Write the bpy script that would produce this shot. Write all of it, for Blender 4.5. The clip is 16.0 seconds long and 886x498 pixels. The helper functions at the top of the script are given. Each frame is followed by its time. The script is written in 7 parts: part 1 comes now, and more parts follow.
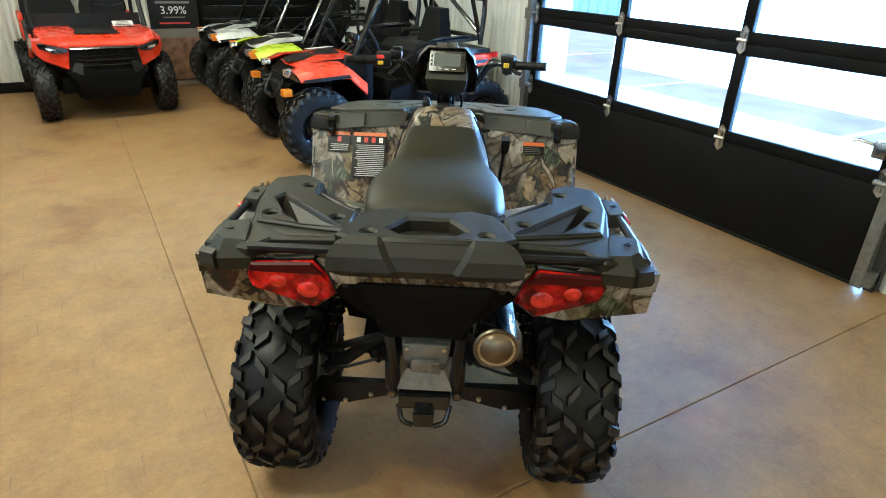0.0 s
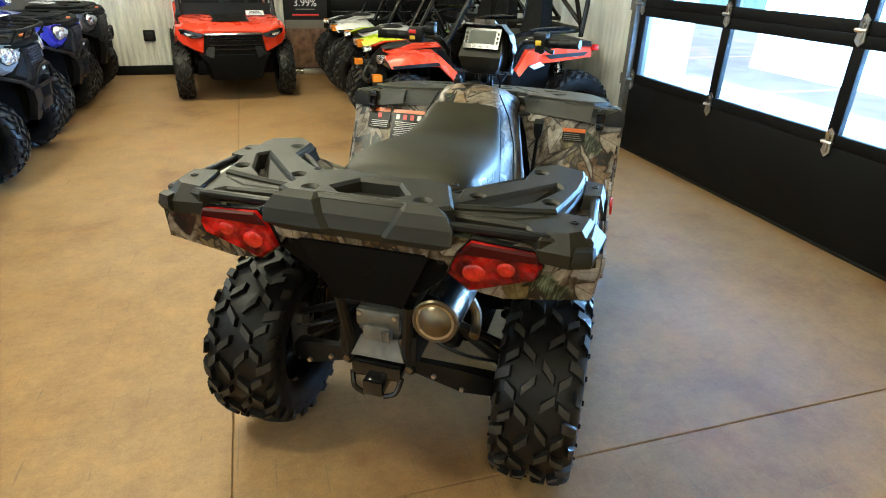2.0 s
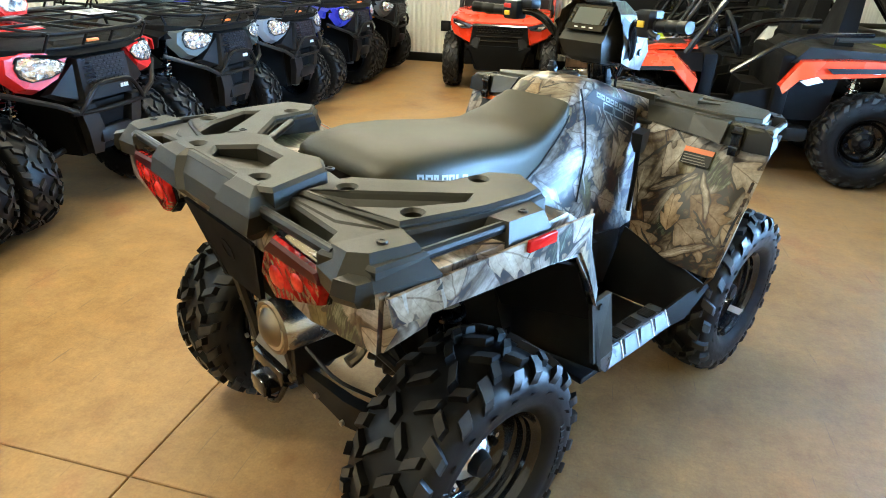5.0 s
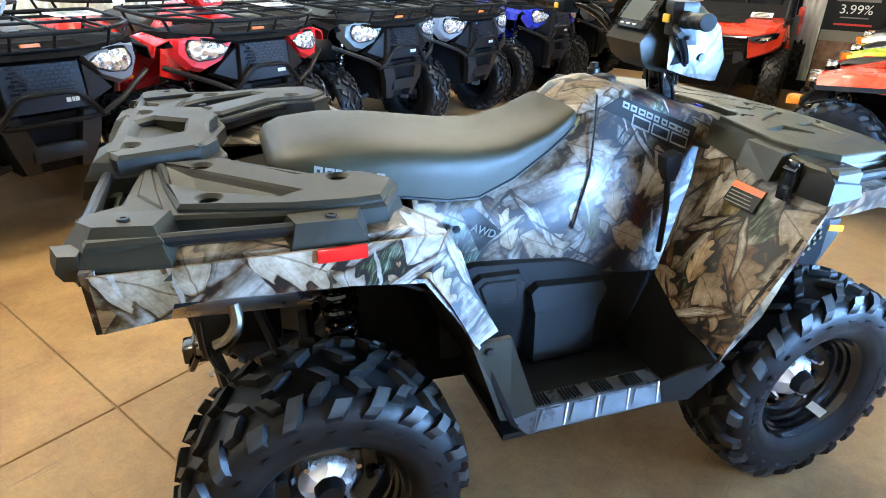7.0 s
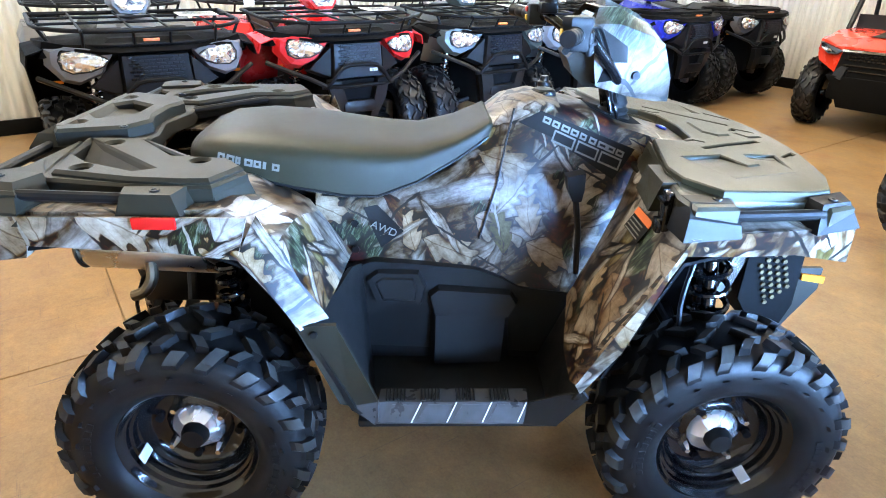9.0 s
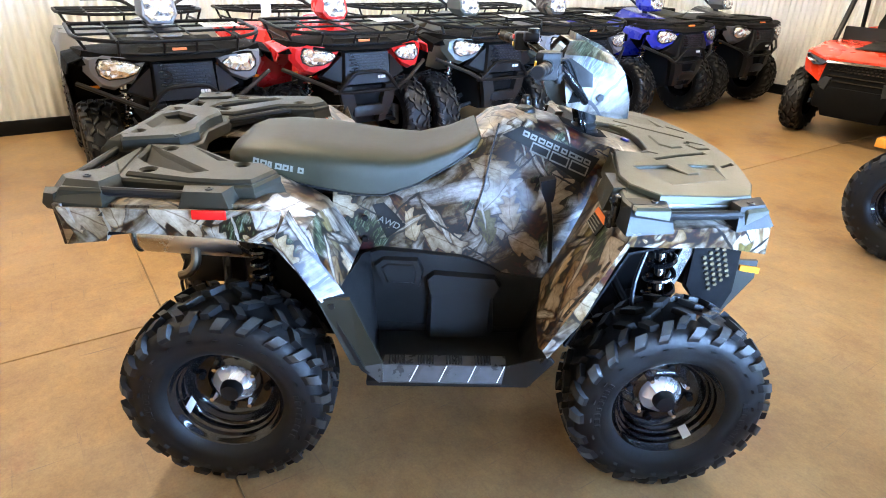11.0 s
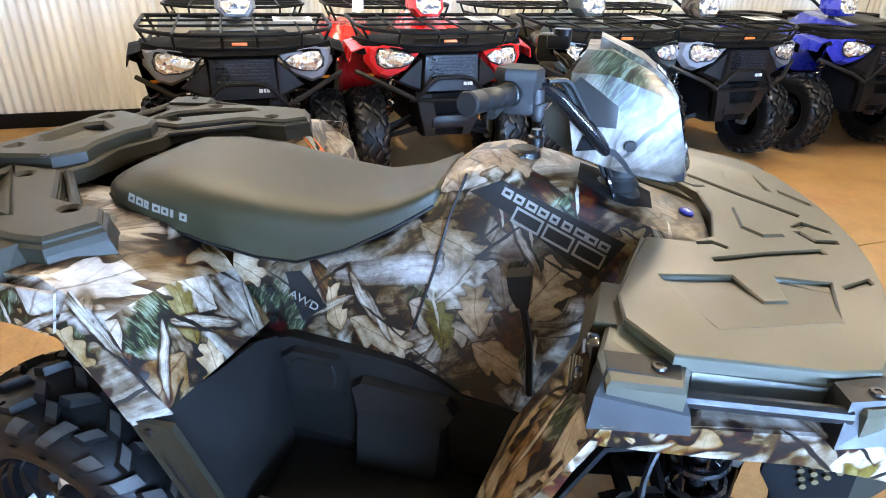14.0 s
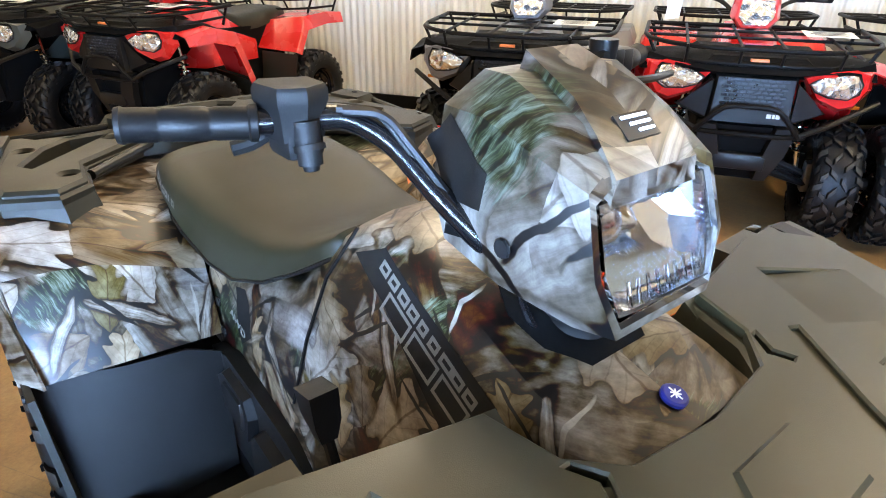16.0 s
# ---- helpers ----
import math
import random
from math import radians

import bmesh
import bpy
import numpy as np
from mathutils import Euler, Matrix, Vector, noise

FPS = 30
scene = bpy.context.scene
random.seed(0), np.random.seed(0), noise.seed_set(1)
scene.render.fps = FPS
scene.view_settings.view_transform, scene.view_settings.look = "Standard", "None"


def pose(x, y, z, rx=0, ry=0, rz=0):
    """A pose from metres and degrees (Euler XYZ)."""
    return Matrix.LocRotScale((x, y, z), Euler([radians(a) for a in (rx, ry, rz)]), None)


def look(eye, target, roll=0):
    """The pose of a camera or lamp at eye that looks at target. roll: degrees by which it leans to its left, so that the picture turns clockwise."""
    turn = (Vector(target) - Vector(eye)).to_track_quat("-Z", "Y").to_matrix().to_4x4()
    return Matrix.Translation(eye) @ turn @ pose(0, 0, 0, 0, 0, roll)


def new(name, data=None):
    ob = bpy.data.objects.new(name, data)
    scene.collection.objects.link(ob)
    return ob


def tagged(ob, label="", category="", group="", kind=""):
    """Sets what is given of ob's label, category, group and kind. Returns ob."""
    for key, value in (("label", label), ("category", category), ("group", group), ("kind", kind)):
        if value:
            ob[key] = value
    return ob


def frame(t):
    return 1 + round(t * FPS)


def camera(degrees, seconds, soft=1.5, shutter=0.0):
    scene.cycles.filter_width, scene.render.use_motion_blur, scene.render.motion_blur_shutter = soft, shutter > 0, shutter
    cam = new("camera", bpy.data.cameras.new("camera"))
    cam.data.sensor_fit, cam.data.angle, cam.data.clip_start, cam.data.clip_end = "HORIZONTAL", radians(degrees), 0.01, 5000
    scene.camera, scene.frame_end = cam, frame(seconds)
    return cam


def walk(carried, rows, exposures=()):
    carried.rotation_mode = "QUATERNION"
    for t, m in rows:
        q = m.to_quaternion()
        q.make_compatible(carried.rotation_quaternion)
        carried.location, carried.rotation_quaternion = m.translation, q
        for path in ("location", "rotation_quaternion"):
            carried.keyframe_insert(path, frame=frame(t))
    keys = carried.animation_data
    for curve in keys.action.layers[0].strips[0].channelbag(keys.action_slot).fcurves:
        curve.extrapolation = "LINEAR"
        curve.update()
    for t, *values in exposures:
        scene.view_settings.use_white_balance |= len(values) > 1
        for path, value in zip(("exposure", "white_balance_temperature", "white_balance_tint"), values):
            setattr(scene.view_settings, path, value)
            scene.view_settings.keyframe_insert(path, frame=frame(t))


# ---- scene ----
cam = camera(73.1, 16.0, soft=1.0)
METRES, EYE, TILT, LEAN, TURN = 5.03, 1.574, 0.0, 0.0, -31.3
ROWS = [
    (0.0, 0.0, 0.0, 0.0, 0.89, -25.57, -1.86),
    (0.5, 0.0015, -0.0008, -0.0035, 0.42, -25.57, -1.99),
    (1.0, 0.0191, -0.0023, -0.0084, 5.12, -25.58, -1.78),
    (1.5, 0.0542, 0.0005, -0.01, 10.35, -25.58, -1.59),
    (2.0, 0.0928, 0.0133, -0.0176, 14.49, -25.75, -1.47),
    (2.5, 0.1274, 0.0312, -0.0216, 19.67, -25.78, -1.51),
    (3.0, 0.1613, 0.0477, -0.0254, 27.84, -25.82, -1.29),
    (3.5, 0.1912, 0.0675, -0.0278, 33.88, -25.77, -1.32),
    (4.0, 0.209, 0.1012, -0.0335, 37.59, -25.91, -1.33),
    (4.5, 0.2197, 0.1329, -0.0376, 41.33, -25.99, -1.45),
    (5.0, 0.225, 0.1624, -0.0417, 46.0, -25.94, -1.56),
    (7.5, 0.2905, 0.3358, -0.0509, 75.49, -25.87, -1.05),
    (8.0, 0.3, 0.372, -0.0483, 80.74, -25.91, -0.96),
    (8.5, 0.3087, 0.4066, -0.0481, 85.24, -25.87, -0.99),
    (9.0, 0.318, 0.4261, -0.0444, 87.15, -25.78, -1.19),
    (11.5, 0.3785, 0.4275, -0.0202, 87.9, -25.99, -1.71),
    (12.0, 0.3639, 0.432, -0.0241, 88.26, -26.07, -1.86),
    (12.5, 0.3413, 0.4468, -0.0297, 91.16, -26.13, -1.72),
    (13.0, 0.3099, 0.4679, -0.0347, 93.93, -26.24, -1.66),
    (13.5, 0.2725, 0.491, -0.0347, 97.68, -26.28, -1.55),
    (14.0, 0.2374, 0.5182, -0.0345, 103.44, -26.24, -1.47),
    (14.5, 0.2011, 0.5464, -0.035, 110.55, -26.29, -1.37),
    (15.0, 0.1669, 0.5693, -0.038, 119.02, -26.31, -1.24),
    (15.5, 0.1339, 0.5908, -0.0395, 128.37, -26.26, -1.02),
    (16.0, 0.0997, 0.6085, -0.0421, 140.29, -26.27, -0.74),
]
EXPOSURES = [(0.0, 0.02, 5350, 7), (2.0, 0.07, 5700, 7), (3.0, 0.26, 5950, 7), (4.5, 0.40, 5950, 8), (8.0, 0.49, 5550, 18), (9.2, 0.46, 5700, 20), (12.0, 0.42, 6350, 23), (14.0, 0.21, 6400, 23), (14.5, 0.08, 6650, 23), (15.5, 0.01, 6700, 23), (16.0, -0.06, 6700, 23)]
walk(cam, [(t, pose(0, 0, EYE, TILT, LEAN, TURN) @ pose(METRES * x, METRES * y, METRES * z, 90 + pitch, roll, yaw)) for t, x, y, z, yaw, pitch, roll in ROWS],
     EXPOSURES)

# ---- world, sun, lamps ----
world = bpy.data.worlds.new("sky")
scene.world = world
world.use_nodes = True
wn = world.node_tree
sky = wn.nodes.new("ShaderNodeTexSky")
sky.sky_type = "NISHITA"
sky.sun_disc = False
sky.sun_elevation = radians(52)
sky.sun_rotation = radians(250)
wn.links.new(sky.outputs[0], wn.nodes["Background"].inputs[0])
wn.nodes["Background"].inputs[1].default_value = 0.15
sun = new("sun", bpy.data.lights.new("sun", "SUN"))
sun.data.energy, sun.data.angle, sun.data.color = 5.0, radians(0.5), (1.0, 0.96, 0.9)
sun.matrix_world = look((0, 0, 0), (0.52, 0.25, -0.82))


def area(name, place, target, sx, sy, watts, colour):
    """An area lamp of sx by sy metres."""
    lamp = new(name, bpy.data.lights.new(name, "AREA"))
    lamp.data.shape, lamp.data.size, lamp.data.size_y = "RECTANGLE", sx, sy
    lamp.data.energy, lamp.data.color = watts, colour
    lamp.matrix_world = look(place, target)
    return lamp


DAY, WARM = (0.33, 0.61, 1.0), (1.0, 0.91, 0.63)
area("door_daylight", (7.4, 3.4, 0.95), (0.0, 3.4, 1.35), 7.5, 1.5, 3600, DAY)
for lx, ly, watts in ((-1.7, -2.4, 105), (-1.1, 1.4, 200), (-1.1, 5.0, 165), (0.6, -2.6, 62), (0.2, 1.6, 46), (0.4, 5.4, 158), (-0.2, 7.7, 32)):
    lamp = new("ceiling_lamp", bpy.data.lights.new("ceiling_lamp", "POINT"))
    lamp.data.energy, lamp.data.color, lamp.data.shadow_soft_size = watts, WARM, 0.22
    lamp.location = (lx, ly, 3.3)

# ---- materials ----
def material(name, colour, rough=0.5, metal=0.0):
    m = bpy.data.materials.new(name)
    m.use_nodes = True
    b = m.node_tree.nodes["Principled BSDF"]
    b.inputs["Base Color"].default_value = (*colour, 1)
    b.inputs["Roughness"].default_value = rough
    b.inputs["Metallic"].default_value = metal
    return m


def nd(m, kind, **values):
    """A node of material m; values set inputs (by name, with _ for a blank) or properties."""
    n = m.node_tree.nodes.new("ShaderNode" + kind)
    for k, v in values.items():
        socket = n.inputs.get(k.replace("_", " "))
        if socket is not None:
            socket.default_value = v
        elif k == "operation":
            n.operation = v
        elif k == "blend_type":
            n.blend_type = v
        elif k == "data_type":
            n.data_type = v
        elif k == "feature":
            n.feature = v
    return n


def wire(m, a, b):
    m.node_tree.links.new(a, b)


def coords(m, scale=(1, 1, 1), turn=(0, 0, 0)):
    c, p = nd(m, "TexCoord"), nd(m, "Mapping")
    p.inputs["Scale"].default_value = scale
    p.inputs["Rotation"].default_value = turn
    wire(m, c.outputs["Object"], p.inputs["Vector"])
    return p.outputs[0]


def ramp(m, source, stops):
    r = nd(m, "ValToRGB")
    while len(r.color_ramp.elements) < len(stops):
        r.color_ramp.elements.new(0.5)
    for e, (at, c) in zip(r.color_ramp.elements, stops):
        e.position, e.color = at, (*c, 1) if len(c) == 3 else c
    wire(m, source, r.inputs[0])
    return r.outputs[0]


def mix(m, fac, a, b, kind="MIX"):
    n = nd(m, "MixRGB", blend_type=kind)
    for s, v in ((n.inputs[0], fac), (n.inputs[1], a), (n.inputs[2], b)):
        if isinstance(v, (int, float)):
            s.default_value = v
        elif isinstance(v, tuple):
            s.default_value = (*v, 1)
        else:
            wire(m, v, s)
    return n.outputs[0]


def noise_of(m, vec, scale, detail=4.0, rough=0.55, distort=0.0):
    n = nd(m, "TexNoise", Scale=scale, Detail=detail, Roughness=rough, Distortion=distort)
    wire(m, vec, n.inputs["Vector"])
    return n


def bump(m, height, strength=0.2, distance=0.01):
    b = nd(m, "Bump", Strength=strength, Distance=distance)
    wire(m, height, b.inputs["Height"])
    wire(m, b.outputs[0], m.node_tree.nodes["Principled BSDF"].inputs["Normal"])


def worn(name, colour, rough, metal=0.0, vary=0.25, scale=6.0, grain=300.0, relief=0.05, spread=0.12, coat=0.0):
    """A plain surface with soft blotches, fine grain and uneven gloss."""
    m = material(name, colour, rough, metal)
    b = m.node_tree.nodes["Principled BSDF"]
    v = coords(m)
    big, fine = noise_of(m, v, scale, 5), noise_of(m, v, grain, 2)
    dark = tuple(c * (1 - vary) for c in colour)
    light = tuple(min(1, c * (1 + vary)) for c in colour)
    c = ramp(m, big.outputs[0], ((0.3, dark), (0.7, light)))
    c = mix(m, 0.12, c, fine.outputs["Color"], "OVERLAY")
    wire(m, c, b.inputs["Base Color"])
    r = ramp(m, big.outputs[0], ((0.3, (rough - spread,) * 3), (0.7, (min(1, rough + spread),) * 3)))
    wire(m, r, b.inputs["Roughness"])
    if relief:
        bump(m, fine.outputs[0], relief, 0.002)
    b.inputs["Coat Weight"].default_value = coat
    b.inputs["Coat Roughness"].default_value = 0.08
    return m


def camouflage(name="camouflage", zoom=1.02, tint=0.74, punchy=0.18, value=0.95, shift=0.0):
    """Printed woodland pattern, laid on side, end and top faces: limbs, logs, dead leaves, twigs and tufts of pine under clear gloss."""
    m = material(name, (0.2, 0.15, 0.1), 0.3)
    b = m.node_tree.nodes["Principled BSDF"]
    place = nd(m, "TexCoord")

    def maths(kind, p, q=None):
        n = nd(m, "Math", operation=kind)
        for socket, v in zip(n.inputs, (p, q)):
            if isinstance(v, (int, float)):
                socket.default_value = v
            elif v is not None:
                wire(m, v, socket)
        return n.outputs[0]

    def split(v):
        sp = nd(m, "SeparateXYZ")
        wire(m, v, sp.inputs[0])
        return sp.outputs

    def joined_xyz(x, y):
        c = nd(m, "CombineXYZ")
        wire(m, x, c.inputs[0])
        wire(m, y, c.inputs[1])
        return c.outputs[0]

    at, nrm = split(place.outputs["Object"]), split(place.outputs["Normal"])
    left = maths("LESS_THAN", at[0], 0.0)
    end = maths("GREATER_THAN", maths("ABSOLUTE", nrm[1]), 0.80)

    def choose(fac, p, q):
        return maths("ADD", maths("MULTIPLY", p, maths("SUBTRACT", 1.0, fac)), maths("MULTIPLY", q, fac))

    # the print runs on from the sides over the edge to the top; end faces have their own piece
    over = maths("SUBTRACT", at[2], maths("MULTIPLY", maths("ABSOLUTE", at[0]), 0.8))
    u = maths("ADD", choose(end, at[1], at[0]), maths("ADD", maths("MULTIPLY", end, 4.62), maths("ADD", maths("MULTIPLY", left, 2.4), shift)))
    w = choose(end, over, at[2])
    flat_ = joined_xyz(maths("MULTIPLY", u, zoom), maths("MULTIPLY", w, zoom))
    warp = noise_of(m, flat_, 9.0, 3)
    bent = nd(m, "MixRGB", blend_type="LINEAR_LIGHT", Fac=0.016)
    wire(m, flat_, bent.inputs[1])
    wire(m, warp.outputs["Color"], bent.inputs[2])
    vec = bent.outputs[0]

    def mapped(turn, across, along, shift=0.0):
        """Pattern space whose long way lies at turn degrees from the level."""
        spin, mp = nd(m, "Mapping", Rotation=(0, 0, -radians(turn))), nd(m, "Mapping", Location=(shift, shift * 0.7, 0), Scale=(1 / along, 1 / across, 1))
        wire(m, vec, spin.inputs[0])
        wire(m, spin.outputs[0], mp.inputs[0])
        return mp.outputs[0]

    def cells(where, feature="F1"):
        v = nd(m, "TexVoronoi", Scale=1.0, feature=feature)
        v.voronoi_dimensions = "2D"
        wire(m, where, v.inputs["Vector"])
        return v

    def channel(colour, k):
        sp = nd(m, "SeparateColor")
        wire(m, colour, sp.inputs[0])
        return sp.outputs[k]

    def above(v, t, soft=0.01):
        return ramp(m, v, ((t, (0, 0, 0)), (t + soft, (1, 1, 1))))

    def below(v, t, soft=0.01):
        return ramp(m, v, ((t, (1, 1, 1)), (t + soft, (0, 0, 0))))

    def under(p, q):
        return mix(m, 1.0, p, q, "MULTIPLY")

    # shaded litter and bark behind everything
    litter = noise_of(m, mapped(35, 0.07, 0.17), 1.0, 7, 0.62, 0.8)
    col = ramp(m, litter.outputs[0], ((0.36, (0.042, 0.033, 0.025)), (0.46, (0.12, 0.098, 0.073)), (0.54, (0.205, 0.17, 0.135)), (0.68, (0.32, 0.285, 0.235))))
    # logs and limbs, thick ones first: turn, width, length, share left out, reach, dark and light wood
    for k, (turn, across, along, keep, reach, lo, hi) in enumerate((
            (38, 0.15, 0.85, 0.45, 0.34, (0.20, 0.165, 0.13), (0.43, 0.385, 0.325)),
            (-52, 0.09, 0.60, 0.58, 0.32, (0.085, 0.06, 0.04), (0.27, 0.20, 0.135)),
            (10, 0.13, 0.75, 0.52, 0.34, (0.27, 0.245, 0.225), (0.50, 0.475, 0.445)),
            (76, 0.07, 0.55, 0.62, 0.30, (0.23, 0.20, 0.16), (0.45, 0.415, 0.365)))):
        v = cells(mapped(turn, across, along, 1.7 * k))
        grain = noise_of(m, mapped(turn, 0.011, 0.14, 0.3), 1.0, 5, 0.6)
        wood = ramp(m, grain.outputs[0], ((0.32, lo), (0.5, tuple((p + q) / 2 for p, q in zip(lo, hi))), (0.70, hi)))
        wood = under(wood, ramp(m, v.outputs["Distance"], ((reach * 0.3, (1, 1, 1)), (reach + 0.01, (0.36, 0.33, 0.30)))))
        col = mix(m, under(above(channel(v.outputs["Color"], 0), keep), below(v.outputs["Distance"], reach, 0.02)), col, wood)
    # pine tufts
    tuft = noise_of(m, flat_, 4.6, 1)
    needle = noise_of(m, mapped(68, 0.006, 0.06, 2.0), 1.0, 3, 0.7, 0.8)
    green = ramp(m, needle.outputs[0], ((0.38, (0.035, 0.036, 0.022)), (0.52, (0.105, 0.125, 0.085)), (0.68, (0.215, 0.25, 0.20))))
    ragged = maths("ADD", tuft.outputs[0], maths("MULTIPLY", needle.outputs[0], 0.22))
    col = mix(m, above(ragged, 0.695, 0.03), col, green)
    # dead leaves, lobed, darker towards the rim, with a rib
    for k, (turn, across, along, keep, tones) in enumerate((
            (60, 0.135, 0.24, 0.58, ((0.0, (0.34, 0.23, 0.13)), (0.25, (0.46, 0.39, 0.29)), (0.5, (0.22, 0.15, 0.095)), (0.75, (0.47, 0.43, 0.37)))),
            (-25, 0.11, 0.20, 0.62, ((0.0, (0.18, 0.13, 0.085)), (0.35, (0.40, 0.31, 0.205)), (0.6, (0.26, 0.18, 0.11)), (0.85, (0.46, 0.42, 0.35)))),
            (100, 0.08, 0.16, 0.62, ((0.0, (0.17, 0.155, 0.08)), (0.3, (0.38, 0.265, 0.145)), (0.6, (0.33, 0.285, 0.22)), (0.85, (0.12, 0.075, 0.045)))))):
        where = mapped(turn, across, along, 3.1 + 2.3 * k)
        v = cells(where)
        local = nd(m, "VectorMath", operation="SUBTRACT")
        wire(m, where, local.inputs[0])
        wire(m, v.outputs["Position"], local.inputs[1])
        lx, ly, lz = split(local.outputs[0])
        lobes = maths("MULTIPLY", maths("SINE", maths("ADD", maths("MULTIPLY", lx, 24.0), maths("MULTIPLY", maths("ABSOLUTE", ly), -14.0))), 0.085)
        edge = maths("ADD", maths("ADD", v.outputs["Distance"], lobes), maths("MULTIPLY", noise_of(m, flat_, 40.0, 1).outputs[0], 0.16))
        tone = ramp(m, channel(v.outputs["Color"], 0), tones)
        tone = under(tone, ramp(m, edge, ((0.2, (1.0, 1.0, 1.0)), (0.46, (0.74, 0.70, 0.66)))))
        veins = maths("ABSOLUTE", maths("SINE", maths("ADD", maths("MULTIPLY", lx, 22.0), maths("MULTIPLY", maths("ABSOLUTE", ly), -19.0))))
        tone = mix(m, below(veins, 0.08, 0.14), tone, mix(m, 0.2, tone, (0.06, 0.04, 0.025)))
        tone = mix(m, below(maths("ABSOLUTE", ly), 0.008, 0.012), tone, mix(m, 0.55, tone, (0.1, 0.06, 0.03)))
        shade = below(edge, 0.47, 0.16)
        gate = above(channel(v.outputs["Color"], 1), keep)
        col = mix(m, under(gate, shade), col, under(col, (0.48, 0.45, 0.42)))
        col = mix(m, under(gate, below(edge, 0.44, 0.02)), col, tone)
    # pale broken sticks with a shadow along them
    for k, (turn, across, along, keep, reach) in enumerate(((30, 0.055, 0.42, 0.66, 0.19), (-62, 0.05, 0.38, 0.68, 0.18))):
        v = cells(mapped(turn, across, along, 4.3 + 1.9 * k))
        grain = noise_of(m, mapped(turn, 0.006, 0.08, 0.8), 1.0, 4, 0.6)
        stick = ramp(m, grain.outputs[0], ((0.34, (0.19, 0.155, 0.12)), (0.5, (0.35, 0.305, 0.245)), (0.66, (0.49, 0.445, 0.385))))
        gate = above(channel(v.outputs["Color"], 0), keep)
        col = mix(m, under(gate, below(v.outputs["Distance"], reach + 0.02, 0.10)), col, under(col, (0.38, 0.34, 0.31)))
        col = mix(m, under(gate, below(v.outputs["Distance"], reach, 0.02)), col, under(stick, ramp(m, v.outputs["Distance"], ((reach * 0.4, (1, 1, 1)), (reach + 0.02, (0.5, 0.46, 0.43))))))
    # thin twigs, dark and pale
    for k, (turn, across, along, keep, tone) in enumerate(((48, 0.035, 0.6, 0.66, (0.035, 0.026, 0.019)), (-35, 0.03, 0.5, 0.70, (0.045, 0.034, 0.025)), (100, 0.03, 0.4, 0.82, (0.36, 0.32, 0.26)))):
        v = cells(mapped(turn, across, along, 0.9 + k))
        col = mix(m, under(above(channel(v.outputs["Color"], 2), keep), below(v.outputs["Distance"], 0.10, 0.03)), col, tone)
    # print grain, ink shadows and faded patches
    grit, blot = noise_of(m, vec, 60.0, 6, 0.7), noise_of(m, flat_, 9.0, 4, 0.6, 0.6)
    col = mix(m, 0.42, col, ramp(m, grit.outputs[0], ((0.35, (0.25, 0.25, 0.25)), (0.65, (0.72, 0.72, 0.72)))), "OVERLAY")
    col = mix(m, ramp(m, blot.outputs[0], ((0.36, (0.9, 0.9, 0.9)), (0.54, (0, 0, 0)))), col, under(col, (0.58, 0.55, 0.52)))
    punch = nd(m, "BrightContrast", Bright=0.006, Contrast=punchy)
    fade = nd(m, "HueSaturation", Saturation=tint, Value=value)
    wire(m, col, fade.inputs["Color"])
    wire(m, fade.outputs[0], punch.inputs[0])
    col = punch.outputs[0]
    wire(m, col, b.inputs["Base Color"])
    b.inputs["Roughness"].default_value = 0.40
    b.inputs["Coat Weight"].default_value = 0.12
    b.inputs["Coat Roughness"].default_value = 0.28
    return m


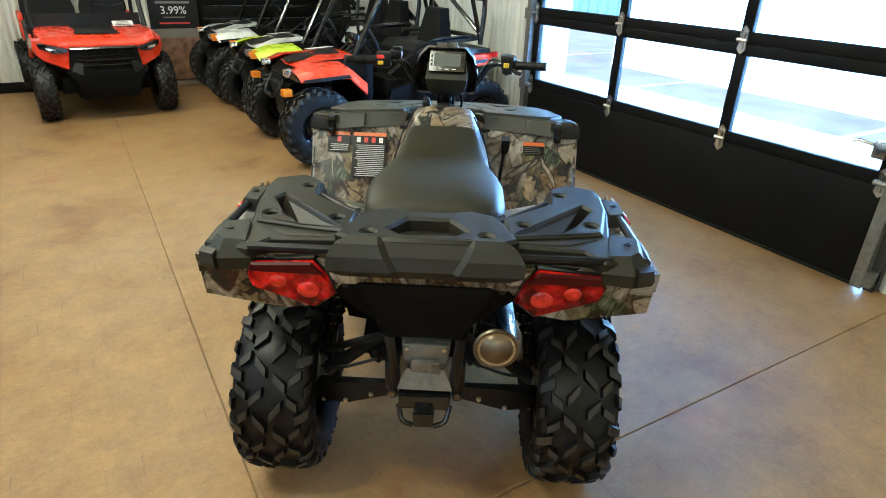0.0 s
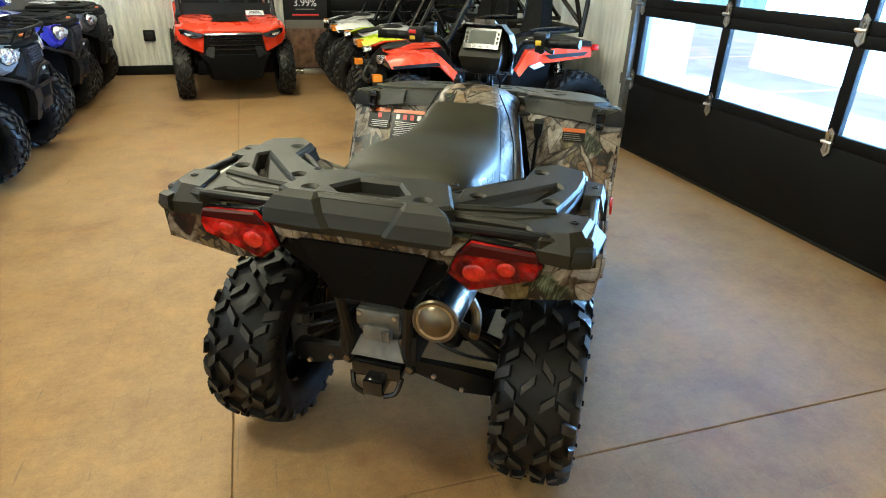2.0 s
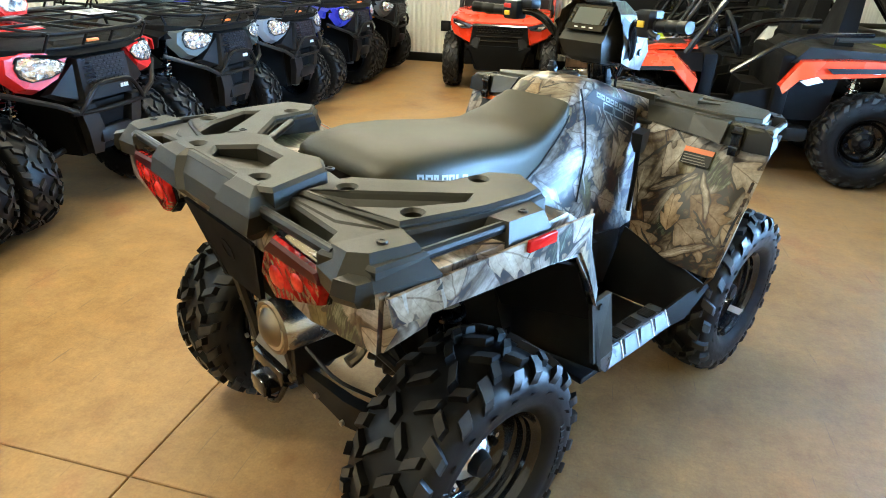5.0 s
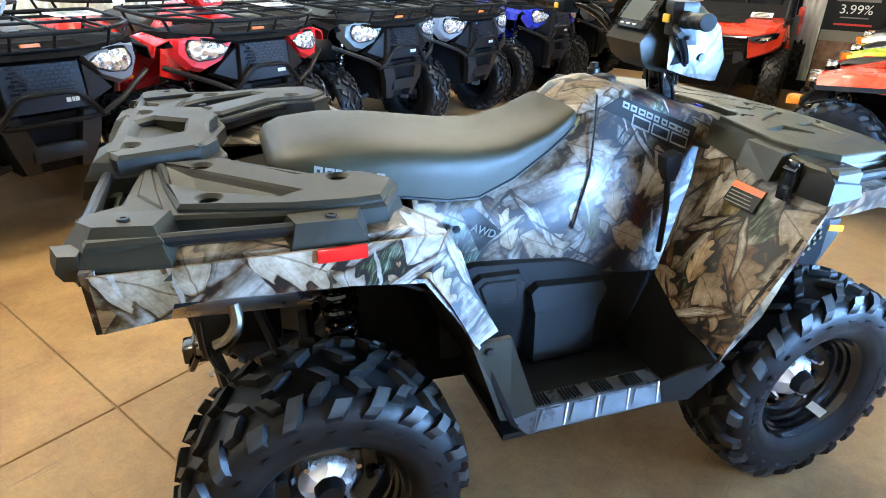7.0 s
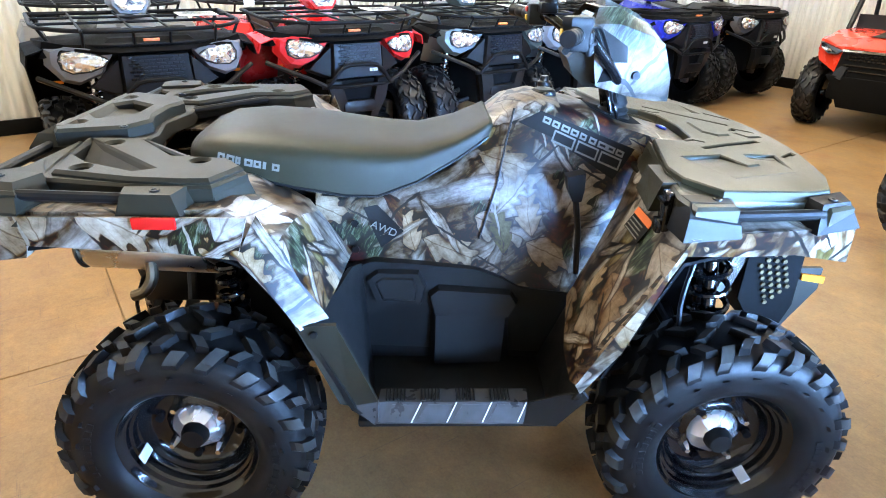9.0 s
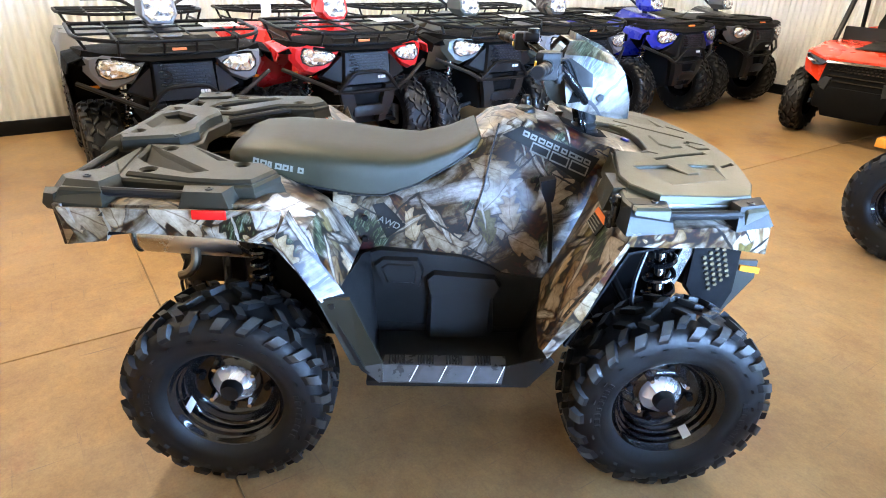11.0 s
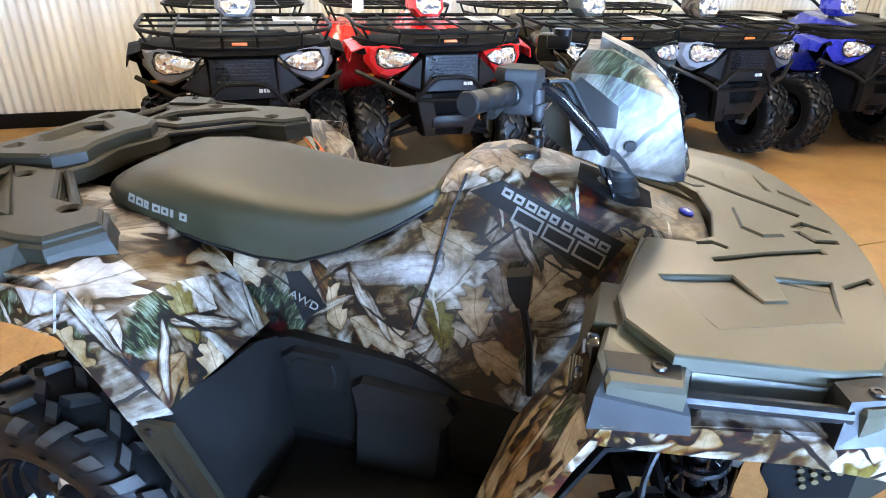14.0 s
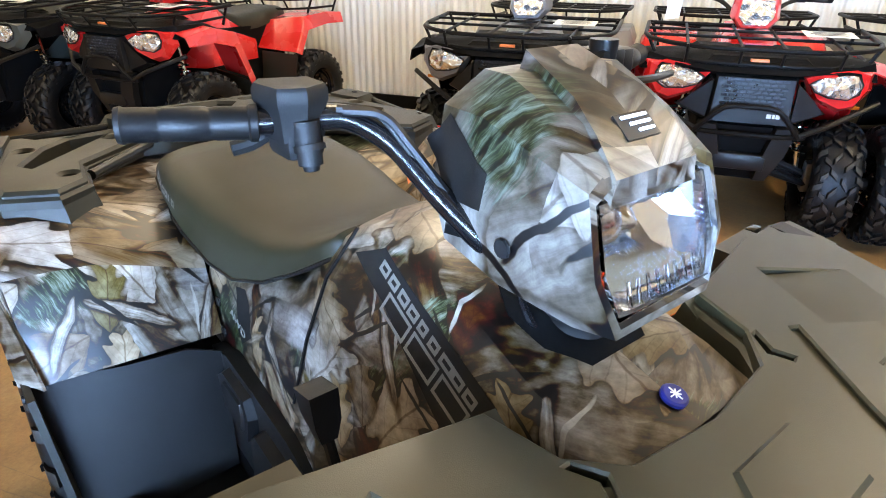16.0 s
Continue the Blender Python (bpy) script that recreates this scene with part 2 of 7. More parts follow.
def concrete():
    """Stained and sealed concrete: tan and rust clouds, scuffs and tyre marks."""
    m = material("stained_concrete", (0.42, 0.3, 0.19), 0.3)
    b = m.node_tree.nodes["Principled BSDF"]
    v = coords(m)
    cloud, patch, fine = noise_of(m, v, 1.3, 9, 0.62, 0.2), noise_of(m, v, 6.5, 9, 0.74, 0.0), noise_of(m, v, 120, 4)
    col = ramp(m, cloud.outputs[0], ((0.30, (0.215, 0.112, 0.046)), (0.44, (0.315, 0.188, 0.074)), (0.58, (0.345, 0.216, 0.093)), (0.70, (0.33, 0.160, 0.072))))
    col = mix(m, 0.6, col, ramp(m, patch.outputs[0], ((0.34, (0.36, 0.3, 0.27)), (0.5, (0.5, 0.5, 0.5)), (0.66, (0.66, 0.62, 0.58)))), "OVERLAY")
    speck = noise_of(m, v, 34, 6, 0.75)
    col = mix(m, 0.3, col, speck.outputs[0], "OVERLAY")
    col = mix(m, 0.22, col, fine.outputs[0], "OVERLAY")
    st = coords(m, (1.6, 34, 1), (0, 0, 0.7))
    scuff = noise_of(m, st, 1.6, 6, 0.75, 0.5)
    col = mix(m, ramp(m, scuff.outputs[0], ((0.615, (0, 0, 0)), (0.69, (0.45, 0.45, 0.45)))), col, (0.15, 0.105, 0.07))
    st2 = coords(m, (40, 1.8, 1), (0, 0, 0.25))
    scuff2 = noise_of(m, st2, 1.3, 5, 0.75, 0.3)
    col = mix(m, ramp(m, scuff2.outputs[0], ((0.615, (0, 0, 0)), (0.69, (0.5, 0.5, 0.5)))), col, (0.12, 0.09, 0.07))
    sp = nd(m, "TexVoronoi", Scale=2.3)
    wire(m, v, sp.inputs["Vector"])
    spot = ramp(m, sp.outputs["Distance"], ((0.012, (0.6, 0.6, 0.6)), (0.022, (0, 0, 0))))
    col = mix(m, spot, col, (0.1, 0.075, 0.055))
    wire(m, col, b.inputs["Base Color"])
    wire(m, ramp(m, patch.outputs[0], ((0.3, (0.42, 0.42, 0.42)), (0.7, (0.64, 0.64, 0.64)))), b.inputs["Roughness"])
    bump(m, patch.outputs[0], 0.08, 0.01)
    return m


def sheet_metal(name, colour, rough=0.42):
    m = material(name, colour, rough, 0.1)
    b = m.node_tree.nodes["Principled BSDF"]
    v = coords(m, (1, 1, 0.12))
    streak, fine = noise_of(m, v, 7, 5, 0.65), noise_of(m, coords(m), 160, 2)
    dark = tuple(c * 0.82 for c in colour)
    col = ramp(m, streak.outputs[0], ((0.32, dark), (0.62, colour)))
    col = mix(m, 0.1, col, fine.outputs["Color"], "OVERLAY")
    wire(m, col, b.inputs["Base Color"])
    wire(m, ramp(m, streak.outputs[0], ((0.3, (rough - 0.1,) * 3), (0.7, (rough + 0.12,) * 3))), b.inputs["Roughness"])
    return m


def clear(name, colour=(1, 1, 1), rough=0.0):
    m = material(name, colour, rough)
    m.node_tree.nodes["Principled BSDF"].inputs["Transmission Weight"].default_value = 1.0
    m.node_tree.nodes["Principled BSDF"].inputs["IOR"].default_value = 1.45
    return m


CAMO = camouflage()
POD_CAMO = camouflage("camouflage_large_print", 0.85, 0.74, 0.10, 0.68, 8.1)
FLOOR = concrete()
GALV = sheet_metal("corrugated_steel", (0.80, 0.80, 0.75))
BLUE_STEEL = sheet_metal("blue_siding", (0.36, 0.68, 0.78))
WHITE_WALL = worn("white_render", (0.75, 0.76, 0.76), 0.7, vary=0.06)
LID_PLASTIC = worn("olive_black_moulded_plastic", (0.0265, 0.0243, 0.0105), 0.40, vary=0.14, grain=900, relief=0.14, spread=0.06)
PLASTIC = worn("textured_black_plastic", (0.0138, 0.0126, 0.0068), 0.50, vary=0.12, grain=900, relief=0.12, spread=0.05)
GLOSSBLACK = worn("gloss_black_paint", (0.005, 0.005, 0.0055), 0.14, vary=0.1, coat=0.4, spread=0.04)
SATIN = worn("satin_black_steel", (0.007, 0.007, 0.007), 0.40, vary=0.2, spread=0.08)
RUBBER = worn("tyre_rubber", (0.006, 0.006, 0.006), 0.45, vary=0.25, scale=14, grain=500, relief=0.08)
TREADTOP = worn("scuffed_tread_rubber", (0.028, 0.026, 0.022), 0.55, vary=0.4, scale=30, grain=400, relief=0.1)
VINYL = worn("seat_vinyl", (0.0225, 0.0204, 0.0090), 0.48, vary=0.08, grain=700, relief=0.2, spread=0.04)
CHROME = worn("chrome", (0.75, 0.75, 0.76), 0.12, 1.0, vary=0.08, spread=0.05)
STEEL = worn("brushed_steel", (0.52, 0.5, 0.46), 0.3, 1.0, vary=0.15)
BRASSY = worn("heat_tinted_steel", (0.19, 0.155, 0.11), 0.42, 1.0, vary=0.25, scale=20)
HUBSTEEL = worn("polished_hub_steel", (0.85, 0.85, 0.86), 0.28, 0.8, vary=0.06, spread=0.05)
CAST = worn("cast_aluminium", (0.22, 0.22, 0.205), 0.52, 0.7, vary=0.25, scale=30, grain=200, relief=0.3)
DULLBRASS = worn("dull_brass", (0.13, 0.095, 0.045), 0.5, 0.6, vary=0.3, scale=20)
FOOTBLACK = worn("dull_black_plastic", (0.006, 0.006, 0.0058), 0.5, vary=0.2, grain=700, relief=0.1)
# black step plastic greyed: the door's reflection is put into the base colour
STEPGREY = worn("sheen_grey_tread", (0.05, 0.051, 0.052), 0.34, vary=0.3, scale=25, grain=400, relief=0.1)
DARK = worn("dark_underside", (0.005, 0.005, 0.005), 0.8, vary=0.3)
HOOD = worn("dull_black_hood", (0.0065, 0.0062, 0.0058), 0.5, vary=0.15, grain=700, relief=0.12)
RACKBLACK = worn("powder_coated_tube", (0.006, 0.006, 0.006), 0.42, vary=0.2, spread=0.06)
# black grille; the blue in its colour paints a daylight sheen
GRILLE = worn("satin_grille", (0.008, 0.010, 0.016), 0.3, vary=0.1, relief=0)
SEATBLACK = worn("black_seat_cloth", (0.008, 0.008, 0.008), 0.7, vary=0.2)
BLACKDOOR = worn("black_door_paint", (0.004, 0.004, 0.004), 0.6, vary=0.3, scale=3)
ORANGE = worn("label_orange", (0.75, 0.17, 0.03), 0.4, vary=0.04, relief=0)
PAPER = worn("label_white", (0.78, 0.77, 0.74), 0.45, vary=0.04, relief=0)
INK = worn("label_black", (0.012, 0.012, 0.012), 0.4, vary=0.05, relief=0)
GREYINK = worn("silver_print", (0.19, 0.18, 0.155), 0.4, vary=0.05, relief=0)
AMBER = material("amber_lens", (0.8, 0.25, 0.02), 0.15)
YELLOW = material("yellow_plastic", (0.75, 0.5, 0.03), 0.4)
DARKRED = material("dark_red_lens", (0.045, 0.001, 0.001), 0.45)
BOWLRED = worn("bright_red_bowl", (0.50, 0.018, 0.006), 0.20, 0.0, vary=0.45, scale=60, relief=0, spread=0.05)
REDLENS = material("red_lens", (0.5, 0.01, 0.008), 0.1)
REDPLASTIC = material("red_button", (0.6, 0.03, 0.02), 0.4)
BADGE = material("blue_badge", (0.015, 0.022, 0.20), 0.45)
CLEAR = clear("clear_lens", (0.95, 0.97, 1.0))
PANE = clear("window_glass")
LCD = material("lcd_glass", (0.12, 0.13, 0.118), 0.3)
REFLECTOR = worn("lamp_reflector", (0.88, 0.89, 0.91), 0.20, 0.78, vary=0.04, scale=40, relief=0, spread=0.08, coat=0.8)
TAILRED = worn("red_lamp_lens", (0.52, 0.006, 0.003), 0.16, 0.0, vary=0.35, scale=40, relief=0, spread=0.05, coat=0.05)
for lampish, size, depth in ((REFLECTOR, 22.0, 0.04), (TAILRED, 52.0, 0.008)):
    facet = nd(lampish, "TexVoronoi", Scale=size)
    wire(lampish, coords(lampish), facet.inputs["Vector"])
    bump(lampish, facet.outputs["Distance"], 0.8, depth)
RED = worn("red_paint", (0.62, 0.018, 0.015), 0.28, vary=0.08, coat=0.5, relief=0)
ORANGERED = worn("orange_red_paint", (0.78, 0.05, 0.012), 0.28, vary=0.06, coat=0.5, relief=0)
SILVER = worn("silver_grey_paint", (0.17, 0.17, 0.175), 0.38, 0.2, vary=0.1, relief=0)
GREENGREY = worn("sage_grey_paint", (0.055, 0.062, 0.05), 0.4, vary=0.1, relief=0)
CHARCOAL = worn("charcoal_paint", (0.05, 0.05, 0.05), 0.35, vary=0.1, relief=0)
BLUE = worn("blue_paint", (0.02, 0.026, 0.28), 0.28, vary=0.08, coat=0.5, relief=0)
WHITE = worn("white_paint", (0.72, 0.73, 0.72), 0.28, vary=0.06, coat=0.4, relief=0)
LIME = worn("lime_paint", (0.55, 0.72, 0.03), 0.28, vary=0.06, coat=0.4, relief=0)
ASPHALT = worn("pale_asphalt", (0.46, 0.48, 0.50), 0.8, vary=0.2, scale=1.5, grain=60)
CEILING = worn("ceiling_bounce_tan", (0.30, 0.225, 0.11), 0.8, vary=0.08)
PHOTO = worn("banner_photo_brown", (0.18, 0.1, 0.06), 0.4, vary=0.7, scale=9, relief=0)
JOINT = worn("joint_filler", (0.26, 0.185, 0.10), 0.8, vary=0.3, scale=4)
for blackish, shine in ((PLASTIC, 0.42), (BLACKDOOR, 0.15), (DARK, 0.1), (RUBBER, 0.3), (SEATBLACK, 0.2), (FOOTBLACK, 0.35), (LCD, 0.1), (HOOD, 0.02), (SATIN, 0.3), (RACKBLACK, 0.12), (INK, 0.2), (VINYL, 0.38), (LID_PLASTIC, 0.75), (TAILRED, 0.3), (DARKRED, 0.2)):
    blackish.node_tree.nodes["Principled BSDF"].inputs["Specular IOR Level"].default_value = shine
# dark to bright red patches: the lens's inner glints, put into its colour
glow = noise_of(TAILRED, coords(TAILRED), 17.0, 2, 0.5)
wire(TAILRED, ramp(TAILRED, glow.outputs[0], ((0.36, (0.07, 0.001, 0.001)), (0.52, (0.26, 0.003, 0.002)), (0.64, (0.50, 0.010, 0.004)))), TAILRED.node_tree.nodes["Principled BSDF"].inputs["Base Color"])

# ---- building tools ----
def part(name, bm, mat, parent=None, label="", crease=32, kind=""):
    """Link a bmesh as one mesh object under parent."""
    bmesh.ops.recalc_face_normals(bm, faces=bm.faces)
    for f in bm.faces:
        f.smooth = True
    for e in bm.edges:
        if len(e.link_faces) != 2 or e.calc_face_angle(0) > radians(crease):
            e.smooth = False
    me = bpy.data.meshes.new(name)
    bm.to_mesh(me)
    bm.free()
    me.materials.append(mat)
    ob = new(name, me)
    if parent is not None:
        ob.parent = parent
    return tagged(ob, label=label, kind=kind)


def thing(name, m, label, category, group="", kind=""):
    ob = new(name)
    ob.matrix_basis = m
    return tagged(ob, label, category, group, kind)


def joined(*bms):
    """All of these in one bmesh."""
    out = bms[0]
    for b in bms[1:]:
        me = bpy.data.meshes.new("join")
        b.to_mesh(me)
        b.free()
        out.from_mesh(me)
        bpy.data.meshes.remove(me)
    return out


def moved(bm, m):
    bmesh.ops.transform(bm, matrix=m, verts=bm.verts)
    return bm


def flipped(bm, axis=0):
    """A mirrored copy across x = 0."""
    out = bm.copy()
    for v in out.verts:
        v.co[axis] = -v.co[axis]
    bmesh.ops.reverse_faces(out, faces=out.faces)
    return out


def soften(bm, w, seg=2, angle=25):
    if w > 0:
        es = [e for e in bm.edges if len(e.link_faces) == 2 and e.calc_face_angle(0) > radians(angle)]
        bmesh.ops.bevel(bm, geom=es, offset=w, segments=seg, profile=0.5, affect="EDGES", clamp_overlap=True)
    return bm


def box(x, y, z, sx, sy, sz, w=0.0, seg=2):
    """A box round (x, y, z) with rounded edges."""
    bm = bmesh.new()
    bmesh.ops.create_cube(bm, size=1)
    bmesh.ops.transform(bm, matrix=Matrix.Translation((x, y, z)) @ Matrix.Diagonal((sx, sy, sz, 1)), verts=bm.verts)
    return soften(bm, w, seg)


def loft(rings, cap=True, closed=True):
    """Skin over rings of equally many points."""
    bm = bmesh.new()
    rows = [[bm.verts.new(p) for p in r] for r in rings]
    n = len(rows[0])
    for a, b in zip(rows, rows[1:]):
        for i in range(n if closed else n - 1):
            j = (i + 1) % n
            bm.faces.new((a[i], a[j], b[j], b[i]))
    if cap and closed:
        bm.faces.new(rows[0])
        bm.faces.new(rows[-1])
    return bm


def prism(pts, axis, a, b, w=0.0, seg=2):
    """A flat outline drawn from a to b along an axis; pts are (y, z), (x, z) or (x, y)."""
    def at(p, h):
        return {"x": (h, p[0], p[1]), "y": (p[0], h, p[1]), "z": (p[0], p[1], h)}[axis]
    return soften(loft([[at(p, h) for p in pts] for h in (a, b)]), w, seg)


def plate(pts, thick, w=0.0, seg=2):
    """A flat or nearly flat panel through 3D points, thick metres inward of its normal."""
    bm = bmesh.new()
    n = Vector((0, 0, 0))
    vs = [Vector(p) for p in pts]
    for i, p in enumerate(vs):
        q = vs[(i + 1) % len(vs)]
        n += p.cross(q)
    n.normalize()
    top = [bm.verts.new(p) for p in vs]
    low = [bm.verts.new(p - n * thick) for p in vs]
    bm.faces.new(top)
    bm.faces.new(list(reversed(low)))
    for i in range(len(vs)):
        j = (i + 1) % len(vs)
        bm.faces.new((top[j], top[i], low[i], low[j]))
    return soften(bm, w, seg)


def skin(rows, thick, cuts=2):
    """A bent panel over rows of points, smoothed once, with real thickness."""
    bm = loft(rows, cap=False, closed=False)
    if cuts:
        bmesh.ops.subdivide_edges(bm, edges=bm.edges, cuts=cuts, use_grid_fill=True, smooth=0.6)
    bmesh.ops.recalc_face_normals(bm, faces=bm.faces)
    bmesh.ops.solidify(bm, geom=bm.faces, thickness=thick)
    return bm


def tube(pts, r, sides=10, cap=True, close=False, bend=0):
    """A round bar along points; bend rounds its corners with that many steps."""
    p = [Vector(q) for q in pts]
    if bend and len(p) > 2:
        out = [p[0]]
        for a, b, c in zip(p, p[1:], p[2:]):
            d = min((a - b).length, (c - b).length) * 0.4
            s, e = b + (a - b).normalized() * d, b + (c - b).normalized() * d
            for i in range(bend + 1):
                k = i / bend
                out.append(s * (1 - k) ** 2 + b * 2 * k * (1 - k) + e * k ** 2)
        p = out + [p[-1]]
    if close:
        p = p + [p[0]]
    rings, up = [], None
    for i, q in enumerate(p):
        t = (p[min(i + 1, len(p) - 1)] - p[max(i - 1, 0)]).normalized()
        if close and i in (0, len(p) - 1):
            t = (p[1] - p[-2]).normalized()
        if up is None:
            up = t.orthogonal().normalized()
        up = (up - t * up.dot(t)).normalized()
        side = t.cross(up)
        rr = r[i] if isinstance(r, (list, tuple)) else r
        rings.append([q + (up * math.cos(k) + side * math.sin(k)) * rr for k in [2 * math.pi * s / sides for s in range(sides)]])
    return loft(rings, cap=cap and not close)


def lathe(profile, sides=32, axis="x", cap=False):
    """A turned shape: profile of (along, radius) about an axis through the origin."""
    rings = []
    for a, r in profile:
        ring = []
        for s in range(sides):
            k = 2 * math.pi * s / sides
            c, d = r * math.cos(k), r * math.sin(k)
            ring.append({"x": (a, c, d), "y": (c, a, d), "z": (c, d, a)}[axis])
        rings.append(ring)
    return loft(rings, cap=cap)


def inset(loop, d):
    """The outline moved inward by d (counter-clockwise outlines)."""
    out = []
    n = len(loop)
    for i in range(n):
        a, b, c = Vector(loop[i - 1]), Vector(loop[i]), Vector(loop[(i + 1) % n])
        e, f = (b - a).normalized(), (c - b).normalized()
        m, k = Vector((-e.y, e.x)), Vector((-f.y, f.x))
        t = m + k
        t = t / max(0.3, t.length_squared / 2)
        out.append((b.x + t.x * d, b.y + t.y * d))
    return out


def area_of(loop):
    return sum(a[0] * b[1] - b[0] * a[1] for a, b in zip(loop, loop[1:] + loop[:1])) / 2


def pierced(outer, holes, z0, z1, w=0.006, lift=None):
    """A flat slab with holes and chamfered upper edges; lift(x, y) raises its top."""
    from mathutils.geometry import tessellate_polygon
    lift = lift or (lambda x, y: 0.0)
    loops = [list(outer) if area_of(list(outer)) > 0 else list(reversed(outer))]
    loops += [list(h) if area_of(list(h)) < 0 else list(reversed(h)) for h in holes]
    bm = bmesh.new()
    tops, lows = [], []
    for lp in loops:
        ins = inset(lp, w)
        a = [bm.verts.new((x, y, z1 + lift(x, y))) for x, y in ins]
        b = [bm.verts.new((x, y, z1 - w + lift(x, y))) for x, y in lp]
        c = [bm.verts.new((x, y, z0 + lift(x, y))) for x, y in lp]
        n = len(lp)
        for i in range(n):
            j = (i + 1) % n
            bm.faces.new((a[i], a[j], b[j], b[i]))
            bm.faces.new((b[i], b[j], c[j], c[i]))
        tops += a
        lows += c
    flat = [[Vector((v.co.x, v.co.y, 0)) for v in tops[s:s + len(lp)]] for s, lp in zip(np.cumsum([0] + [len(l) for l in loops[:-1]]), loops)]
    for tri in tessellate_polygon(flat):
        for row in (tops, lows):
            try:
                bm.faces.new([row[i] for i in tri])
            except ValueError:
                pass
    return bm


def mirrored_loop(half):
    """A whole outline from its right half, which runs from the middle to the middle."""
    return list(half) + [(-x, y) for x, y in reversed(half) if abs(x) > 1e-6]


def disc_loop(x, y, r, n=12, k=1.0):
    return [(x + r * math.cos(2 * math.pi * i / n), y + r * k * math.sin(2 * math.pi * i / n)) for i in range(n)]


def bars(parent, name, mat, origin, along, up, widths, height, thick=0.0012, gap=0.25):
    """A run of plain upright bars standing for unreadable or brand lettering."""
    o, a, u = Vector(origin), Vector(along).normalized(), Vector(up).normalized()
    n = a.cross(u)
    x = 0.0
    for w in widths:
        q = [o + a * x, o + a * (x + w), o + a * (x + w) + u * height, o + a * x + u * height]
        part(name, plate([p + n * thick for p in q], thick * 2), mat, parent)
        x += w * (1 + gap)


def words(text, mat, size, m, parent=None, name="lettering"):
    """Readable words in the built-in font, as a thin mesh."""
    cu = bpy.data.curves.new(name, "FONT")
    cu.body, cu.size, cu.extrude, cu.align_x = text, size, 0.0008, "CENTER"
    tmp = bpy.data.objects.new(name, cu)
    scene.collection.objects.link(tmp)
    me = bpy.data.meshes.new_from_object(tmp.evaluated_get(bpy.context.evaluated_depsgraph_get()))
    bpy.data.objects.remove(tmp)
    me.materials.clear()
    me.materials.append(mat)
    ob = new(name, me)
    ob.parent = parent
    ob.matrix_basis = m
    return ob


def drape(name, ob, quads, way, mat, parent, label="", lift=0.0012, n=6):
    """Thin film that follows the surface of a mesh: each quad is thrown along way on to ob."""
    from mathutils.bvhtree import BVHTree
    bm0 = bmesh.new()
    bm0.from_mesh(ob.data)
    tree = BVHTree.FromBMesh(bm0)
    d = Vector(way).normalized()
    bm = bmesh.new()
    for q in quads:
        a, b, c, e = [Vector(p) for p in q]
        grid = []
        for i in range(n + 1):
            row = []
            for j in range(n + 1):
                p = (a * (1 - i / n) + b * (i / n)) * (1 - j / n) + (e * (1 - i / n) + c * (i / n)) * (j / n)
                hit, normal, _, _ = tree.ray_cast(p - d * 0.5, d)
                if hit is not None and normal.dot(d) > 0:
                    normal = -normal
                row.append(bm.verts.new(hit + normal * lift if hit is not None else p))
            grid.append(row)
        for i in range(n):
            for j in range(n):
                bm.faces.new((grid[i][j], grid[i + 1][j], grid[i + 1][j + 1], grid[i][j + 1]))
    bm0.free()
    return part(name, bm, mat, parent, label, crease=60)


def outline_strips(o, along, up, widths, height, line, gap=0.2):
    """The rims of a row of open boxes, for drape()."""
    o, a, u = Vector(o), Vector(along).normalized(), Vector(up).normalized()
    out, x = [], 0.0
    for w in widths:
        for x0, x1, z0, z1 in ((x, x + w, 0, line), (x, x + w, height - line, height), (x, x + line, 0, height), (x + w - line, x + w, 0, height)):
            out.append((o + a * x0 + u * z0, o + a * x1 + u * z0, o + a * x1 + u * z1, o + a * x0 + u * z1))
        x += w * (1 + gap)
    return out

# ---- the showroom ----
WX, EX, NY, SY, TOP = -3.45, 3.62, 8.9, -5.2, 3.8
JX, JY = 0.235, 1.11
DOOR_S, DOOR_N, DOOR_TOP = 1.36, 4.42, 3.05

floor = thing("floor", pose(0, 0, 0), "tan acid-stained concrete floor with saw-cut joints and scuffs", "floor", kind="structure")
G = 0.002
for x0, x1 in ((WX, JX - G), (JX + G, EX)):
    for y0, y1 in ((SY, JY - G), (JY + G, NY)):
        part("slab", box((x0 + x1) / 2, (y0 + y1) / 2, -0.06, x1 - x0, y1 - y0, 0.12, 0.003, 1), FLOOR, floor)
part("joint_bed", box((WX + EX) / 2, (SY + NY) / 2, -0.072, EX - WX, NY - SY, 0.13), JOINT, floor)


def corrugated(a, b, z0, z1, toward, pitch=0.072, depth=0.016):
    """A wavy steel sheet from plan point a to b, facing toward."""
    a, b, t = Vector((*a, 0)), Vector((*b, 0)), Vector((*toward, 0))
    d = b - a
    n = int(d.length / pitch * 8)
    lo, hi = [], []
    for i in range(n + 1):
        s = d.length * i / n
        k = math.sin(2 * math.pi * s / pitch)
        p = a + d * (i / n) + t * depth * k
        lo.append((p.x, p.y, z0))
        hi.append((p.x, p.y, z1))
    return loft([lo, hi], cap=False, closed=False)


def walled(name, a, b, z0, z1, toward, mat=None):
    w = thing(name, pose(0, 0, 0), "pale grey corrugated steel sheet wall", "wall", kind="structure")
    part("sheeting", corrugated(a, b, z0, z1, toward), mat or GALV, w, crease=60)
    ax, ay, bx, by = *a, *b
    tx, ty = toward
    part("core", box((ax + bx) / 2 - tx * 0.09, (ay + by) / 2 - ty * 0.09, (z0 + z1) / 2, abs(bx - ax) or 0.14, abs(by - ay) or 0.14, z1 - z0), WHITE_WALL, w)
    return w


